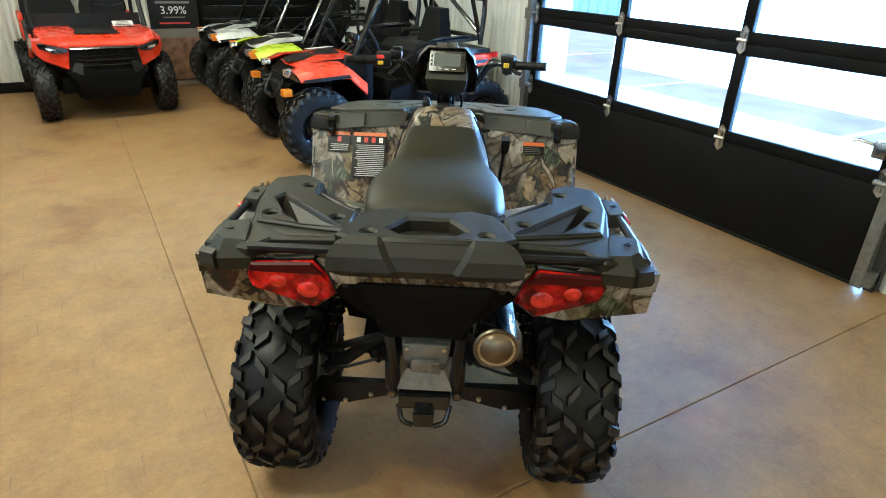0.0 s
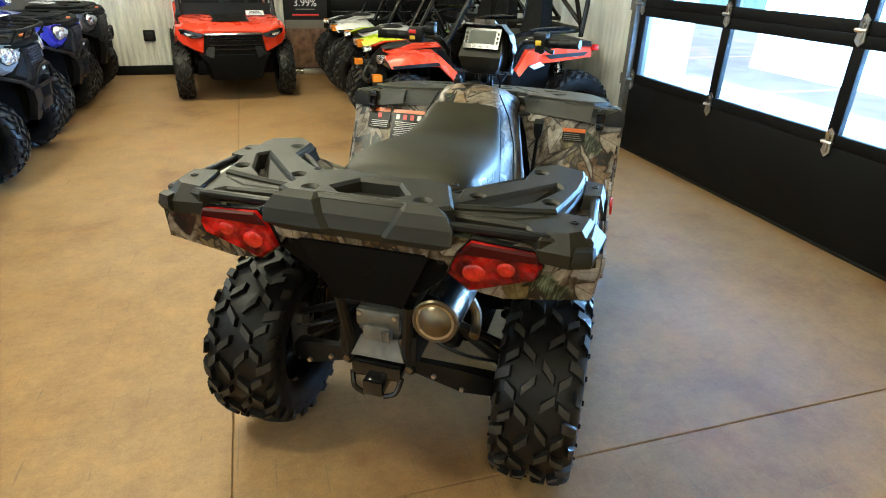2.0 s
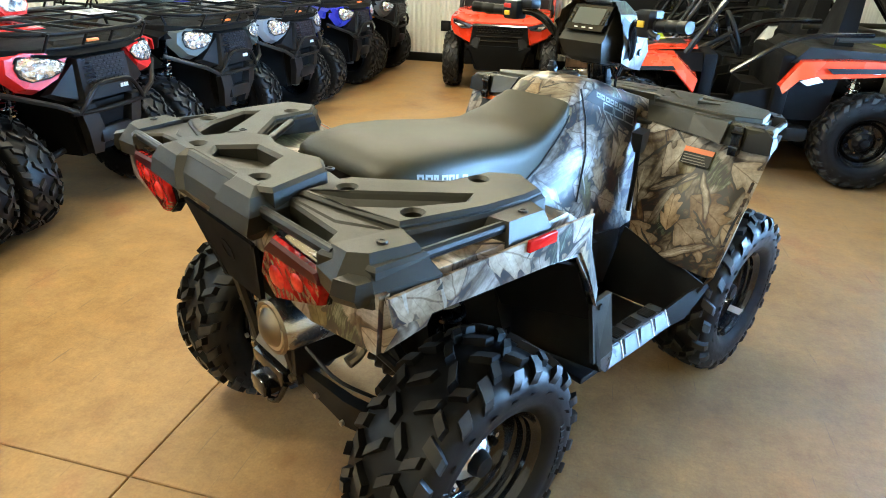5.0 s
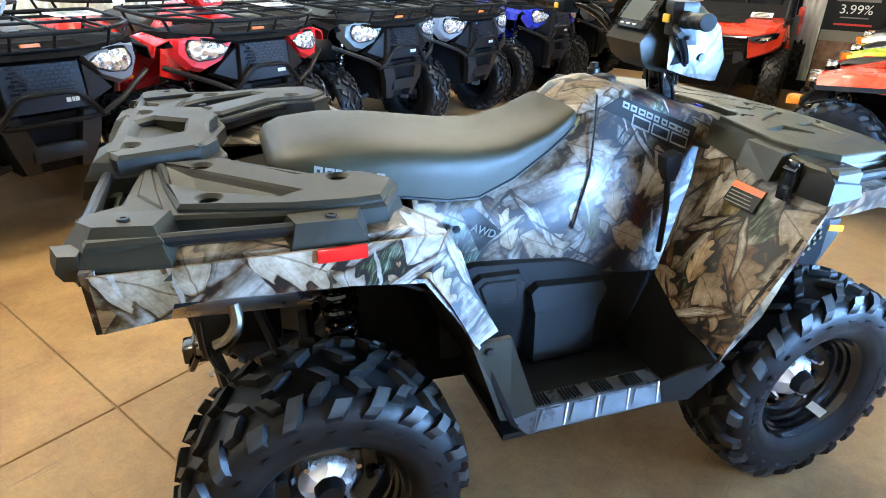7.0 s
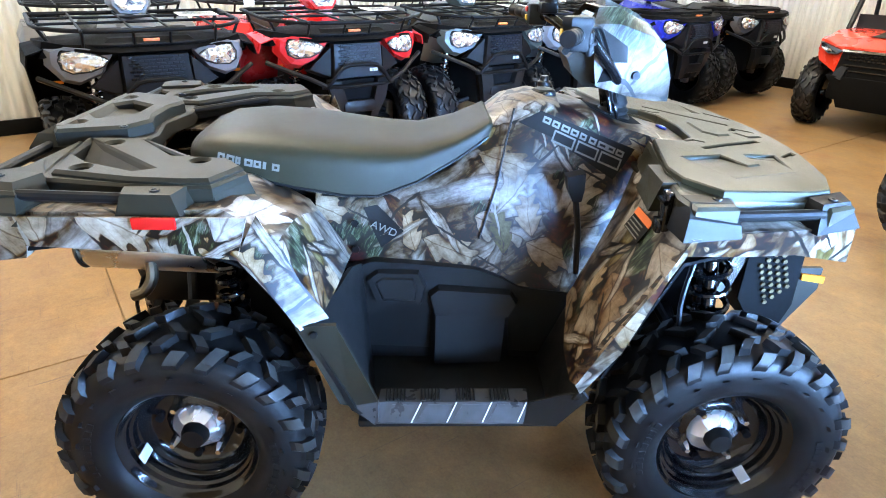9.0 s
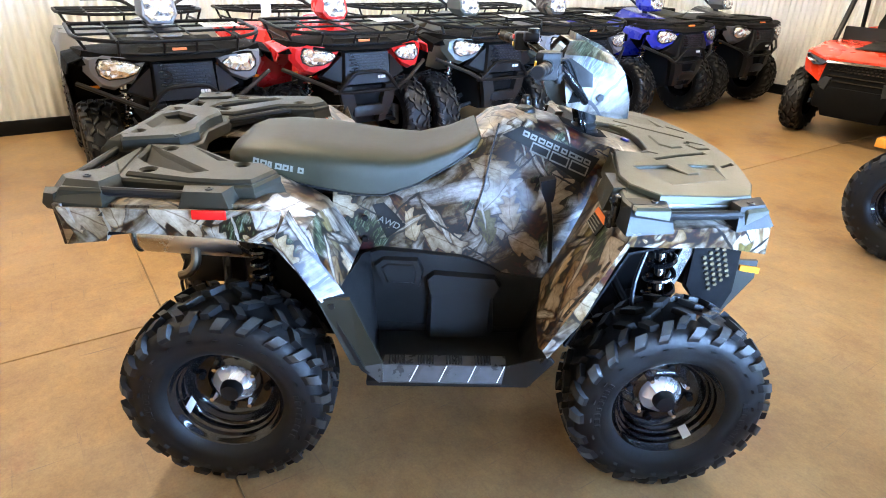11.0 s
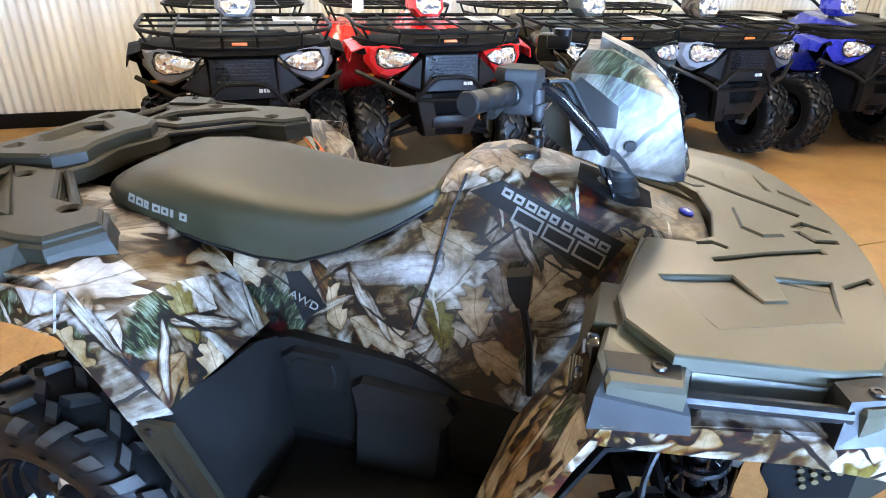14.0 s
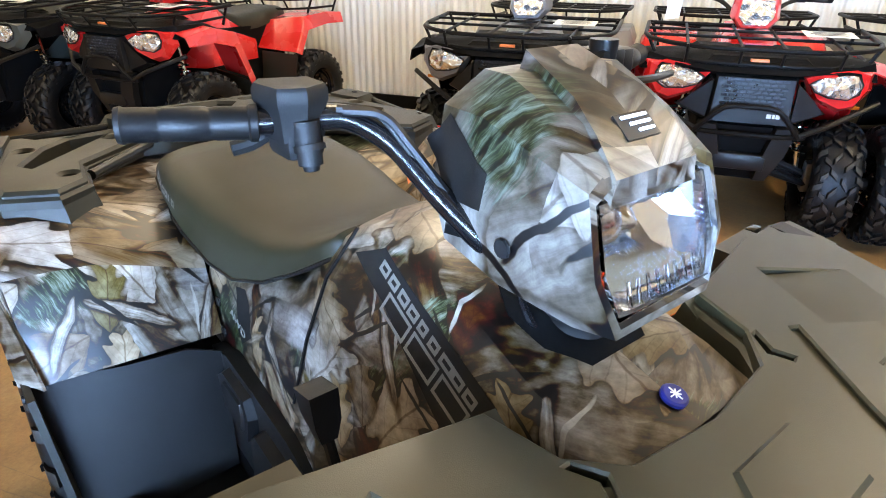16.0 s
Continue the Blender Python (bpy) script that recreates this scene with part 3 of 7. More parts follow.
walled("wall_west", (WX, SY), (WX, NY), 0, TOP, (1, 0))
walled("wall_north", (WX, NY), (EX, NY), 0, TOP, (0, -1))
walled("wall_south", (WX, SY), (EX, SY), 0, TOP, (0, 1))
walled("wall_east_1", (EX, DOOR_N + 0.06), (EX, NY), 0, TOP, (-1, 0))
walled("wall_east_2", (EX, SY), (EX, DOOR_S - 0.06), 0, TOP, (-1, 0))
walled("wall_east_3", (EX, DOOR_S - 0.06), (EX, DOOR_N + 0.06), DOOR_TOP, TOP, (-1, 0))
for nm, bx, by, sx, sy in (("baseboard_1", WX + 0.025, (SY + NY) / 2, 0.03, NY - SY), ("baseboard_2", (WX + EX) / 2, NY - 0.025, EX - WX, 0.03),
                           ("baseboard_3", EX - 0.025, (DOOR_N + NY) / 2 + 0.1, 0.03, NY - DOOR_N - 0.2)):
    tagged(part(nm, box(bx, by, 0.06, sx, sy, 0.12, 0.004), BLACKDOOR), "black painted base trim along the wall", "baseboard", kind="structure")
# out of view; closes the room, its tan picked to tint the bounce
tagged(part("ceiling", box((WX + EX) / 2, (SY + NY) / 2, TOP + 0.06, EX - WX + 0.4, NY - SY + 0.4, 0.12), CEILING), "plain unseen ceiling, tan to warm the bounced light", "ceiling", kind="structure")

# roll-up door of glazed and solid sections
door = thing("door_1", pose(EX - 0.05, 0, 0), "black sectional garage door with clear panes", "garage door", kind="structure")
SEC = 0.605
COLS = 3
CW = (DOOR_N - DOOR_S) / COLS
part("bottom_panel", box(0, (DOOR_S + DOOR_N) / 2, 0.30, 0.045, DOOR_N - DOOR_S, 0.565, 0.004), BLACKDOOR, door)
part("bottom_seal", box(-0.004, (DOOR_S + DOOR_N) / 2, 0.012, 0.05, DOOR_N - DOOR_S, 0.022, 0.005), RUBBER, door)
for s in range(1, 5):
    z0, z1 = SEC * s - 0.02, SEC * (s + 1) - 0.023
    sect = part("glazed_section", joined(box(0, (DOOR_S + DOOR_N) / 2, z0 + 0.034, 0.045, DOOR_N - DOOR_S, 0.068, 0.003), box(0, (DOOR_S + DOOR_N) / 2, z1 - 0.034, 0.045, DOOR_N - DOOR_S, 0.068, 0.003),
                                      *[box(0.001, DOOR_S + CW * c + (0.035 if c == 0 else -0.035 if c == COLS else 0), (z0 + z1) / 2, 0.043, 0.075, z1 - z0 - 0.13, 0.003) for c in range(COLS + 1)]), BLACKDOOR, door)
    for c in range(COLS):
        pane = part("pane", box(0.0, DOOR_S + CW * (c + 0.5), (z0 + z1) / 2, 0.006, CW - 0.07, z1 - z0 - 0.13), PANE, sect)
        pane.visible_shadow = False


for s in range(1, 5):
    part("section_seal", box(0.012, (DOOR_S + DOOR_N) / 2, SEC * s - 0.0215, 0.018, DOOR_N - DOOR_S - 0.02, 0.016), BLACKDOOR, door)


def hinge_mesh():
    leaf = [(-0.03, -0.055), (0.0, -0.085), (0.03, -0.055), (0.022, 0.0), (0.03, 0.055), (0.0, 0.085), (-0.03, 0.055), (-0.022, 0.0)]
    return joined(prism(leaf, "x", -0.034, -0.026, 0.002, 1), tube([(-0.04, -0.035, 0), (-0.04, 0.035, 0)], 0.012, 8), box(-0.038, 0, 0.03, 0.016, 0.02, 0.05, 0.003, 1), box(-0.038, 0, -0.03, 0.016, 0.02, 0.05, 0.003, 1))


for s in range(1, 5):
    for c in range(COLS + 1):
        h = part("hinge", hinge_mesh(), STEEL, door)
        h.location = (0, DOOR_S + CW * c + (0.03 if c == 0 else -0.03 if c == COLS else 0), SEC * s)
part("lock_handle", joined(box(-0.05, DOOR_S + 0.08, 0.77, 0.05, 0.07, 0.09, 0.008), tube([(-0.06, DOOR_S + 0.10, 0.79), (-0.06, DOOR_S + 0.20, 0.80), (-0.06, DOOR_S + 0.225, 0.785)], 0.009, 8)), STEEL, door)
for yy in (DOOR_S - 0.03, DOOR_N + 0.03):
    s = 1 if yy > 2 else -1
    t = thing("door_track", pose(EX - 0.09, yy, 0), "galvanised steel door track with brackets", "door track", group="door tracks")
    part("rail", prism([(-0.03, -0.03), (0.03, -0.03), (0.03, 0.03), (0.022, 0.03), (0.022, -0.022), (-0.022, -0.022), (-0.022, 0.03), (-0.03, 0.03)], "z", 0.02, 3.0, 0), CAST, t)
    for z in (0.08, 0.6, 1.2, 1.8, 2.4):
        part("bracket", box(0.02, s * 0.045, z, 0.09, 0.05, 0.09, 0.004, 1), CAST, t)
    for z in (0.605, 1.21, 1.815):
        part("roller", tube([(-0.02, 0, z), (-0.02, -s * 0.09, z)], 0.014, 8), CAST, t)
    tagged(part("door_jamb_1" if s > 0 else "door_jamb_2", box(EX + 0.015, yy + s * 0.045, 1.52, 0.16, 0.05, 3.04, 0.004), CHARCOAL), "grey metal door jamb", "door jamb", kind="structure")

# outside
# asphalt colour raised to carry part of the yard's glare
tagged(part("ground", box(300, 0, -0.11, 592, 700, 0.1), ASPHALT), "asphalt yard outside the door, colour lightened for sun glare", "ground", kind="structure")
bld = thing("building", pose(13.5, 0, -0.06), "pale blue metal-sided building across the yard", "building")
part("siding", corrugated((0, 9.35), (0, 24.0), 0, 5.5, (-1, 0), 0.4, 0.04), BLUE_STEEL, bld, crease=20)
part("core", box(2.1, 16.67, 2.7, 4.0, 14.6, 5.4), BLUE_STEEL, bld)
part("roof", prism([(-0.3, 5.5), (4.3, 5.5), (2.0, 6.5)], "y", 9.05, 24.3), WHITE_WALL, bld)
part("doorway", joined(box(-0.03, 12.1, 1.6, 0.1, 1.25, 3.2, 0.01), box(-0.09, 12.1, 1.55, 0.02, 1.05, 3.0, 0.004)), WHITE_WALL, bld)
col = thing("pillar", pose(5.0, 5.95, -0.06), "white rendered pillar outside the door", "pillar")
part("shaft", box(0, 0, 1.7, 0.36, 0.36, 3.4, 0.01), WHITE_WALL, col)
part("base", box(0, 0, 0.06, 0.44, 0.44, 0.12, 0.01), WHITE_WALL, col)
for y0 in (-3, 0.2, 3.4, 6.6, 9.8):
    tagged(part("parking_line", box(8.2, y0, -0.057, 5.0, 0.1, 0.006), WHITE_WALL), "faded white parking bay line", "line marking", group="parking lines", kind="structure")

# ---- wheels ----
def tyre_mesh(R, W, n=22):
    """A knobbly all-terrain tyre about the x axis: smooth carcass, angled tread lugs, shoulder lugs that wrap on to the side."""
    k, h = R / 0.315, W / 2
    tread = [(0.0, 0.2935), (0.30, 0.2925), (0.60, 0.289), (0.82, 0.282), (0.925, 0.268), (0.98, 0.247)]
    wall = [(0.998, 0.226), (0.99, 0.212), (0.972, 0.204), (0.975, 0.199), (0.93, 0.184), (0.84, 0.170), (0.70, 0.158)]
    outer = [(a * h, r * k) for a, r in tread] + [(a * h, r) for a, r in wall]
    profile = [(-a, r) for a, r in reversed(outer[1:])] + outer
    bm = lathe(profile, 48, "x")
    bm.verts.ensure_lookup_table()
    rings = {i - len(outer) + 1: bm.verts[48 * i:48 * (i + 1)] for i in range(len(profile))}
    st = 2 * math.pi / n

    def lug(sgn, run, t0, skew, wide, tall):
        """One block over the points (a, r) of run, turned by skew from each to the next."""
        base, top = [], []
        for i, (a, r) in enumerate(run):
            end = 0.10 if i == 0 else -0.10 if i == len(run) - 1 else 0.0
            out = Vector((0.55 * a ** 4, 1.0)).normalized()
            for row, w, lift in ((base, wide, -0.004), (top, wide * 0.80, tall)):
                aa = a + (end * 0.35 if row is top else 0.0)
                t = t0 + skew * i
                x, rr = sgn * (aa * h + out.x * lift), r * k + out.y * lift
                row.append([bm.verts.new((x, rr * math.cos(t + d * w), rr * math.sin(t + d * w))) for d in (-0.5, 0.5)])
        for i in range(len(run) - 1):
            bm.faces.new((top[i][0], top[i + 1][0], top[i + 1][1], top[i][1])).material_index = 1 if run[0][0] < 0.95 else 0
            for d in (0, 1):
                bm.faces.new((base[i][d], base[i + 1][d], top[i + 1][d], top[i][d]))
        for i in (0, -1):
            bm.faces.new((base[i][0], base[i][1], top[i][1], top[i][0]))
        near = min(rings[sgn * (6 if run[0][0] > 0.95 else 3 if run[0][0] > 0.4 else 1)], key=lambda v: (v.co - base[0][0].co).length_squared)
        bm.faces.new((base[0][0], base[0][1], near))

    for p in range(n):
        for sgn in (1, -1):
            t = st * (p + (0.5 if sgn < 0 else 0.0))
            long_ = p % 2 == 0
            lug(sgn, [(0.60, 0.289), (0.80, 0.283), (0.915, 0.270), (0.965, 0.254)][0 if long_ else 1:4], t + 0.1 * st, 0.12 * st, (0.42 if long_ else 0.48) * st, 0.0155)
            if long_:
                lug(sgn, [(0.03, 0.2935), (0.20, 0.293), (0.37, 0.292)], t + 0.25 * st, 0.22 * st, 0.36 * st, 0.018)
                lug(sgn, [(0.43, 0.2915), (0.57, 0.2895), (0.72, 0.286)], t + 0.86 * st, -0.14 * st, 0.36 * st, 0.018)
            else:
                lug(sgn, [(0.10, 0.293), (0.27, 0.2925), (0.45, 0.2915)], t + 0.62 * st, -0.18 * st, 0.36 * st, 0.018)
                lug(sgn, [(0.47, 0.291), (0.62, 0.2885), (0.78, 0.284)], t + 0.46 * st, 0.14 * st, 0.34 * st, 0.018)
            lug(sgn, [(0.992, 0.236), (0.997, 0.2275)], t + 0.35 * st, 0.04 * st, 0.26 * st, 0.0035)
    return bm


TYRES = {}


def rim_mesh(W, deep):
    """Stepped steel rim with a deep dish; deep is how far the disc lies inside the outer edge."""
    h = W / 2
    c = h - deep
    return lathe([(-h * 0.70, 0.163), (-h * 0.66, 0.152), (-h * 0.5, 0.142), (c - 0.02, 0.13), (c - 0.012, 0.085), (c + 0.002, 0.07), (c + 0.002, 0.02), (c + 0.010, 0.02), (c + 0.010, 0.068), (c, 0.082), (c + 0.002, 0.108), (c + 0.012, 0.122),
                  (c + 0.03, 0.127), (h * 0.30, 0.130), (h * 0.34, 0.136), (h * 0.48, 0.138), (h * 0.52, 0.145), (h * 0.62, 0.147), (h * 0.66, 0.155), (h * 0.74, 0.159), (h * 0.77, 0.164), (h * 0.75, 0.168), (h * 0.70, 0.164)], 48, "x")


def wheel(parent, x, y, R, W, deep, side, sticker=0.0, bright=False, spin=0.0):
    w = part("wheel", rim_mesh(W, deep), GLOSSBLACK, parent, "gloss black steel wheel", crease=40)
    w.matrix_basis = pose(side * x, y, R - 0.004, spin or random.uniform(0, 360), 0, 0 if side > 0 else 180)
    c = W / 2 - deep
    if (R, W) not in TYRES:
        TYRES[R, W] = tyre_mesh(R, W)
    part("tyre", TYRES[R, W].copy(), RUBBER, w, "knobbly black rubber tyre", crease=35).data.materials.append(TREADTOP)
    fold = lambda r, x, dip: [(c + x - (dip if i % 2 else 0.0), r * math.cos(math.pi * i / 8), r * math.sin(math.pi * i / 8)) for i in range(16)]
    part("hub_plate", loft([fold(0.064, 0.006, 0.0), fold(0.0635, 0.016, 0.004), fold(0.058, 0.026, 0.007), fold(0.046, 0.036, 0.008), fold(0.034, 0.040, 0.002), fold(0.03, 0.014, 0.0)], cap=False), HUBSTEEL if bright else SATIN, w, "bright steel hub plate" if bright else "black steel hub plate")
    part("hub_cap", lathe([(c, 0.034), (c + 0.05, 0.032), (c + 0.064, 0.026), (c + 0.066, 0.0005)], 20, "x", cap=True), SATIN, w)
    for i in range(4):
        k = math.pi / 2 * i + 0.6
        part("wheel_nut", moved(lathe([(c + 0.004, 0.013), (c + 0.026, 0.012), (c + 0.040, 0.007)], 6, "x", cap=True), Matrix.Translation((0, 0.078 * math.cos(k), 0.078 * math.sin(k)))), CHROME, w)
        # solid dark disc that paints the shade of a vent hole
        part("vent_hole_disc", moved(lathe([(c + 0.001, 0.010), (c + 0.0135, 0.010)], 10, "x", cap=True), Matrix.Translation((0, 0.096 * math.cos(k + 0.78), 0.096 * math.sin(k + 0.78)))), DARK, w)
    if bright:
        for start in (1.1, 4.2):
            for i in range(8):
                k = start + 0.10 * i
                part("sidewall_bar", moved(box(W / 2 * 0.992, 0, 0.212, 0.003, 0.012 if i % 3 else 0.016, 0.016, 0.001, 1), Matrix.Rotation(k, 4, "X")), RUBBER, w)
    if sticker:
        part("sticker", moved(box(c + 0.060, 0, 0.1275, 0.046, 0.026, 0.003), Matrix.Rotation(sticker - math.pi / 2, 4, "X")), PAPER, w)
    return w


# ---- the camouflage quad ----
ATV = pose(1.159, 1.946, 0, 0, 0, -32.5)
atv = thing("atv", ATV, "camouflage four-wheel quad bike with black racks and vinyl seat", "quad bike")
RT = 0.308
for sd in (1, -1):
    wheel(atv, 0.455, -0.635, RT, 0.245, 0.125, sd, 3.5, True, 0.01)
    wheel(atv, 0.475, 0.642, RT, 0.215, 0.105, sd, 5.35, True, 0.01)


def both(name, make, mat, parent, label="", crease=32):
    """The same part on the right and, mirrored, on the left."""
    bm = make()
    return part(name, flipped(bm), mat, parent, label, crease), part(name, bm, mat, parent, label, crease)


# rear rack: side decks with a slanted slot, raised centre, corner blocks, bars
half = [(0, -0.965), (0.19, -0.965), (0.205, -0.912), (0.39, -0.925), (0.43, -0.985), (0.545, -0.955), (0.55, -0.85), (0.47, -0.838), (0.502, -0.66), (0.51, -0.555), (0.505, -0.50), (0.41, -0.455), (0.345, -0.505), (0.332, -0.635), (0.19, -0.765), (0.12, -0.752), (0, -0.78)]
pad_edge = [(0.205, -0.885), (0.332, -0.862), (0.452, -0.834), (0.494, -0.66), (0.502, -0.555), (0.497, -0.505), (0.41, -0.463), (0.353, -0.51), (0.34, -0.632), (0.20, -0.757)]
slot = [(0.225, -0.862), (0.33, -0.852), (0.39, -0.79), (0.448, -0.672), (0.43, -0.642)]
hexagon = [(-0.06, -0.938), (0.06, -0.938), (0.098, -0.905), (0.052, -0.836), (-0.052, -0.836), (-0.098, -0.905)]
pad_holes = [disc_loop(0.248, -0.80, 0.016, 12), disc_loop(0.43, -0.785, 0.017, 12), disc_loop(0.377, -0.562, 0.016, 12)]
centre_edge = [(0, -0.972), (0.185, -0.972), (0.225, -0.945), (0.178, -0.80), (0.11, -0.766), (0.05, -0.785), (0, -0.785)]
rear_holes = [disc_loop(0.145, -0.932, 0.016, 12), disc_loop(-0.145, -0.932, 0.016, 12)]
deck_holes = [hexagon] + [[(k * x, y) for x, y in loop] for loop in [slot] + pad_holes for k in (1, -1)]
rack = part("rear_rack", pierced(mirrored_loop(half), deck_holes, 0.905, 0.944, 0.006), PLASTIC, atv, "moulded black plastic rear rack")
both("side_deck", lambda: pierced(pad_edge, [slot] + pad_holes, 0.938, 0.956, 0.007), PLASTIC, rack)
both("slot_slope", lambda: plate([(0.222, -0.864, 0.952), (0.325, -0.85, 0.915), (0.436, -0.668, 0.912), (0.432, -0.640, 0.952)], 0.006), PLASTIC, rack)
part("centre_deck", pierced(mirrored_loop(centre_edge), [hexagon] + rear_holes, 0.935, 0.977, 0.008), PLASTIC, rack)
part("hand_well", pierced([(x * 0.97, -0.887 + (y + 0.887) * 0.97) for x, y in hexagon], [[(-0.05, -0.915), (0.05, -0.915), (0.07, -0.90), (0.045, -0.86), (-0.045, -0.86), (-0.07, -0.90)]], 0.918, 0.934, 0.012), PLASTIC, rack)


def fascia_ring(hw, mid, y, ym, z, y1, hw1, z1):
    return [(-hw, y, z), (-mid, y - 0.002, z), (-mid + 0.014, ym, z), (mid - 0.014, ym, z), (mid, y - 0.002, z), (hw, y, z), (hw1, y1, z1), (-hw1, y1, z1)]


part("rear_panel", soften(loft([fascia_ring(0.205, 0.072, -0.985, -0.985, 0.878, -0.80, 0.19, 0.885), fascia_ring(0.238, 0.08, -1.012, -1.002, 0.905, -0.80, 0.20, 0.905),
                               fascia_ring(0.238, 0.10, -1.004, -0.992, 0.938, -0.80, 0.20, 0.932), fascia_ring(0.218, 0.115, -0.988, -0.972, 0.967, -0.93, 0.20, 0.96), fascia_ring(0.19, 0.118, -0.964, -0.955, 0.9785, -0.945, 0.18, 0.9775)]), 0.003), PLASTIC, rack, crease=14)
both("corner_block", lambda: soften(loft([[(0.425, -0.982, 0.885), (0.50, -0.998, 0.885), (0.556, -0.97, 0.885), (0.576, -0.845, 0.885), (0.47, -0.835, 0.885)],
                                          [(0.425, -0.985, 0.915), (0.50, -1.0, 0.918), (0.554, -0.968, 0.912), (0.572, -0.842, 0.91), (0.465, -0.832, 0.915)],
                                          [(0.44, -0.962, 0.952), (0.49, -0.968, 0.958), (0.516, -0.945, 0.958), (0.53, -0.862, 0.957), (0.466, -0.842, 0.955)]]), 0.004), PLASTIC, rack, crease=16)
both("tie_cleat", lambda: soften(loft([[(0.505, -1.004, 0.89), (0.545, -0.99, 0.89), (0.552, -0.965, 0.89), (0.505, -0.965, 0.89)], [(0.505, -1.012, 0.905), (0.548, -0.997, 0.905), (0.556, -0.965, 0.905), (0.505, -0.96, 0.905)], [(0.508, -1.006, 0.932), (0.545, -0.99, 0.93), (0.55, -0.965, 0.93), (0.508, -0.96, 0.932)]]), 0.008), PLASTIC, rack)
both("front_block", lambda: soften(loft([[(0.495, -0.69, 0.88), (0.567, -0.675, 0.88), (0.569, -0.537, 0.88), (0.495, -0.525, 0.88)], [(0.505, -0.668, 0.942), (0.548, -0.658, 0.942), (0.551, -0.563, 0.942), (0.505, -0.548, 0.944)]]), 0.005), PLASTIC, rack)
both("side_bar", lambda: tube([(0.535, -0.87, 0.934), (0.535, -0.64, 0.928)], 0.0115), SATIN, rack, "satin black steel bar")
both("rear_bar", lambda: tube([(0.20, -0.967, 0.938), (0.45, -0.965, 0.938)], 0.0115), SATIN, rack, "satin black steel bar")
both("seat_bar", lambda: tube([(0.13, -0.80, 0.928), (0.165, -0.775, 0.933), (0.335, -0.59, 0.935)], 0.011, bend=3), SATIN, rack, "satin black steel bar")
both("front_tab", lambda: soften(loft([[(0.338, -0.61, 0.885), (0.505, -0.60, 0.885), (0.51, -0.49, 0.885), (0.405, -0.442, 0.885), (0.336, -0.492, 0.885)], [(0.342, -0.60, 0.94), (0.50, -0.59, 0.94), (0.50, -0.503, 0.94), (0.41, -0.46, 0.938), (0.348, -0.508, 0.94)]]), 0.005), PLASTIC, rack)
both("deck_ridge", lambda: soften(loft([[(0.205, -0.905, 0.942), (0.36, -0.905, 0.942), (0.445, -0.852, 0.942), (0.335, -0.872, 0.942), (0.21, -0.89, 0.942)], [(0.212, -0.901, 0.9475), (0.355, -0.899, 0.9475), (0.43, -0.858, 0.9475), (0.335, -0.876, 0.9475), (0.216, -0.892, 0.9475)]]), 0.002), PLASTIC, rack)
for s in (1, -1):
    for bx, by, bz in ((0.497, -0.905, 0.958), (0.53, -0.60, 0.9425), (0.19, -0.80, 0.977)):
        part("bolt", moved(lathe([(0, 0.010), (0.003, 0.009), (0.003, 0.005), (0.0015, 0.0045)], 10, "z", cap=True), Matrix.Translation((s * bx, by, bz))), SATIN, rack)
    part("side_reflector", box(s * 0.5765, -0.592, 0.8945, 0.010, 0.082, 0.024, 0.003), REDLENS, rack, "small red side reflector")
lab = part("rack_label", plate([(-0.06, -0.925, 0.9355), (0.055, -0.925, 0.9355), (0.055, -0.912, 0.9375), (-0.06, -0.912, 0.9375)], 0.002), PAPER, rack, "orange and white warning sticker")
part("label_band", plate([(-0.06, -0.9245, 0.9375), (-0.015, -0.9245, 0.9375), (-0.015, -0.9125, 0.9395), (-0.06, -0.9125, 0.9395)], 0.002), ORANGE, lab)

# rear fenders
rear_body = part("rear_fender", joined(*[b for b in (lambda r: (r, flipped(r)))(skin([
    [(0.12, -0.955, 0.90), (0.40, -0.965, 0.90), (0.545, -0.96, 0.905), (0.56, -0.955, 0.838)],
    [(0.12, -0.70, 0.89), (0.42, -0.70, 0.905), (0.552, -0.70, 0.905), (0.566, -0.70, 0.842)],
    [(0.16, -0.50, 0.86), (0.40, -0.48, 0.91), (0.545, -0.475, 0.912), (0.566, -0.45, 0.812)],
    [(0.20, -0.37, 0.80), (0.40, -0.37, 0.855), (0.54, -0.375, 0.85), (0.566, -0.395, 0.735)],
    [(0.215, -0.27, 0.66), (0.40, -0.285, 0.66), (0.535, -0.305, 0.655), (0.566, -0.34, 0.648)]], 0.006, 3))]), CAMO, atv, "glossy camouflage-print rear fender", crease=45)
both("fender_lip", lambda: plate([(0.568, -0.945, 0.850), (0.568, -0.445, 0.825), (0.568, -0.42, 0.905), (0.568, -0.955, 0.905)][::-1], 0.006, 0.003), CAMO, atv)
both("lip_return", lambda: skin([[(0.569, -0.446, 0.826), (0.560, -0.405, 0.906)], [(0.569, -0.405, 0.765), (0.545, -0.365, 0.80)], [(0.568, -0.375, 0.71), (0.538, -0.325, 0.73)], [(0.567, -0.348, 0.657), (0.530, -0.285, 0.657)]], 0.005, 1), CAMO, atv, crease=50)
slope = [(-0.385, -0.475), (-0.427, -0.478), (-0.365, -0.375), (-0.325, -0.370)]
def on_slope(a, b, k0, k1):
    """A patch of the sticker: a to b along it, k0 to k1 across it."""
    p, q, r, t = [Vector((x, y, 1.0)) for x, y in slope]
    at = lambda f, k: p.lerp(q, k).lerp(t.lerp(r, k), f)
    return [[at(a, k0), at(a, k1), at(b, k1), at(b, k0)]]


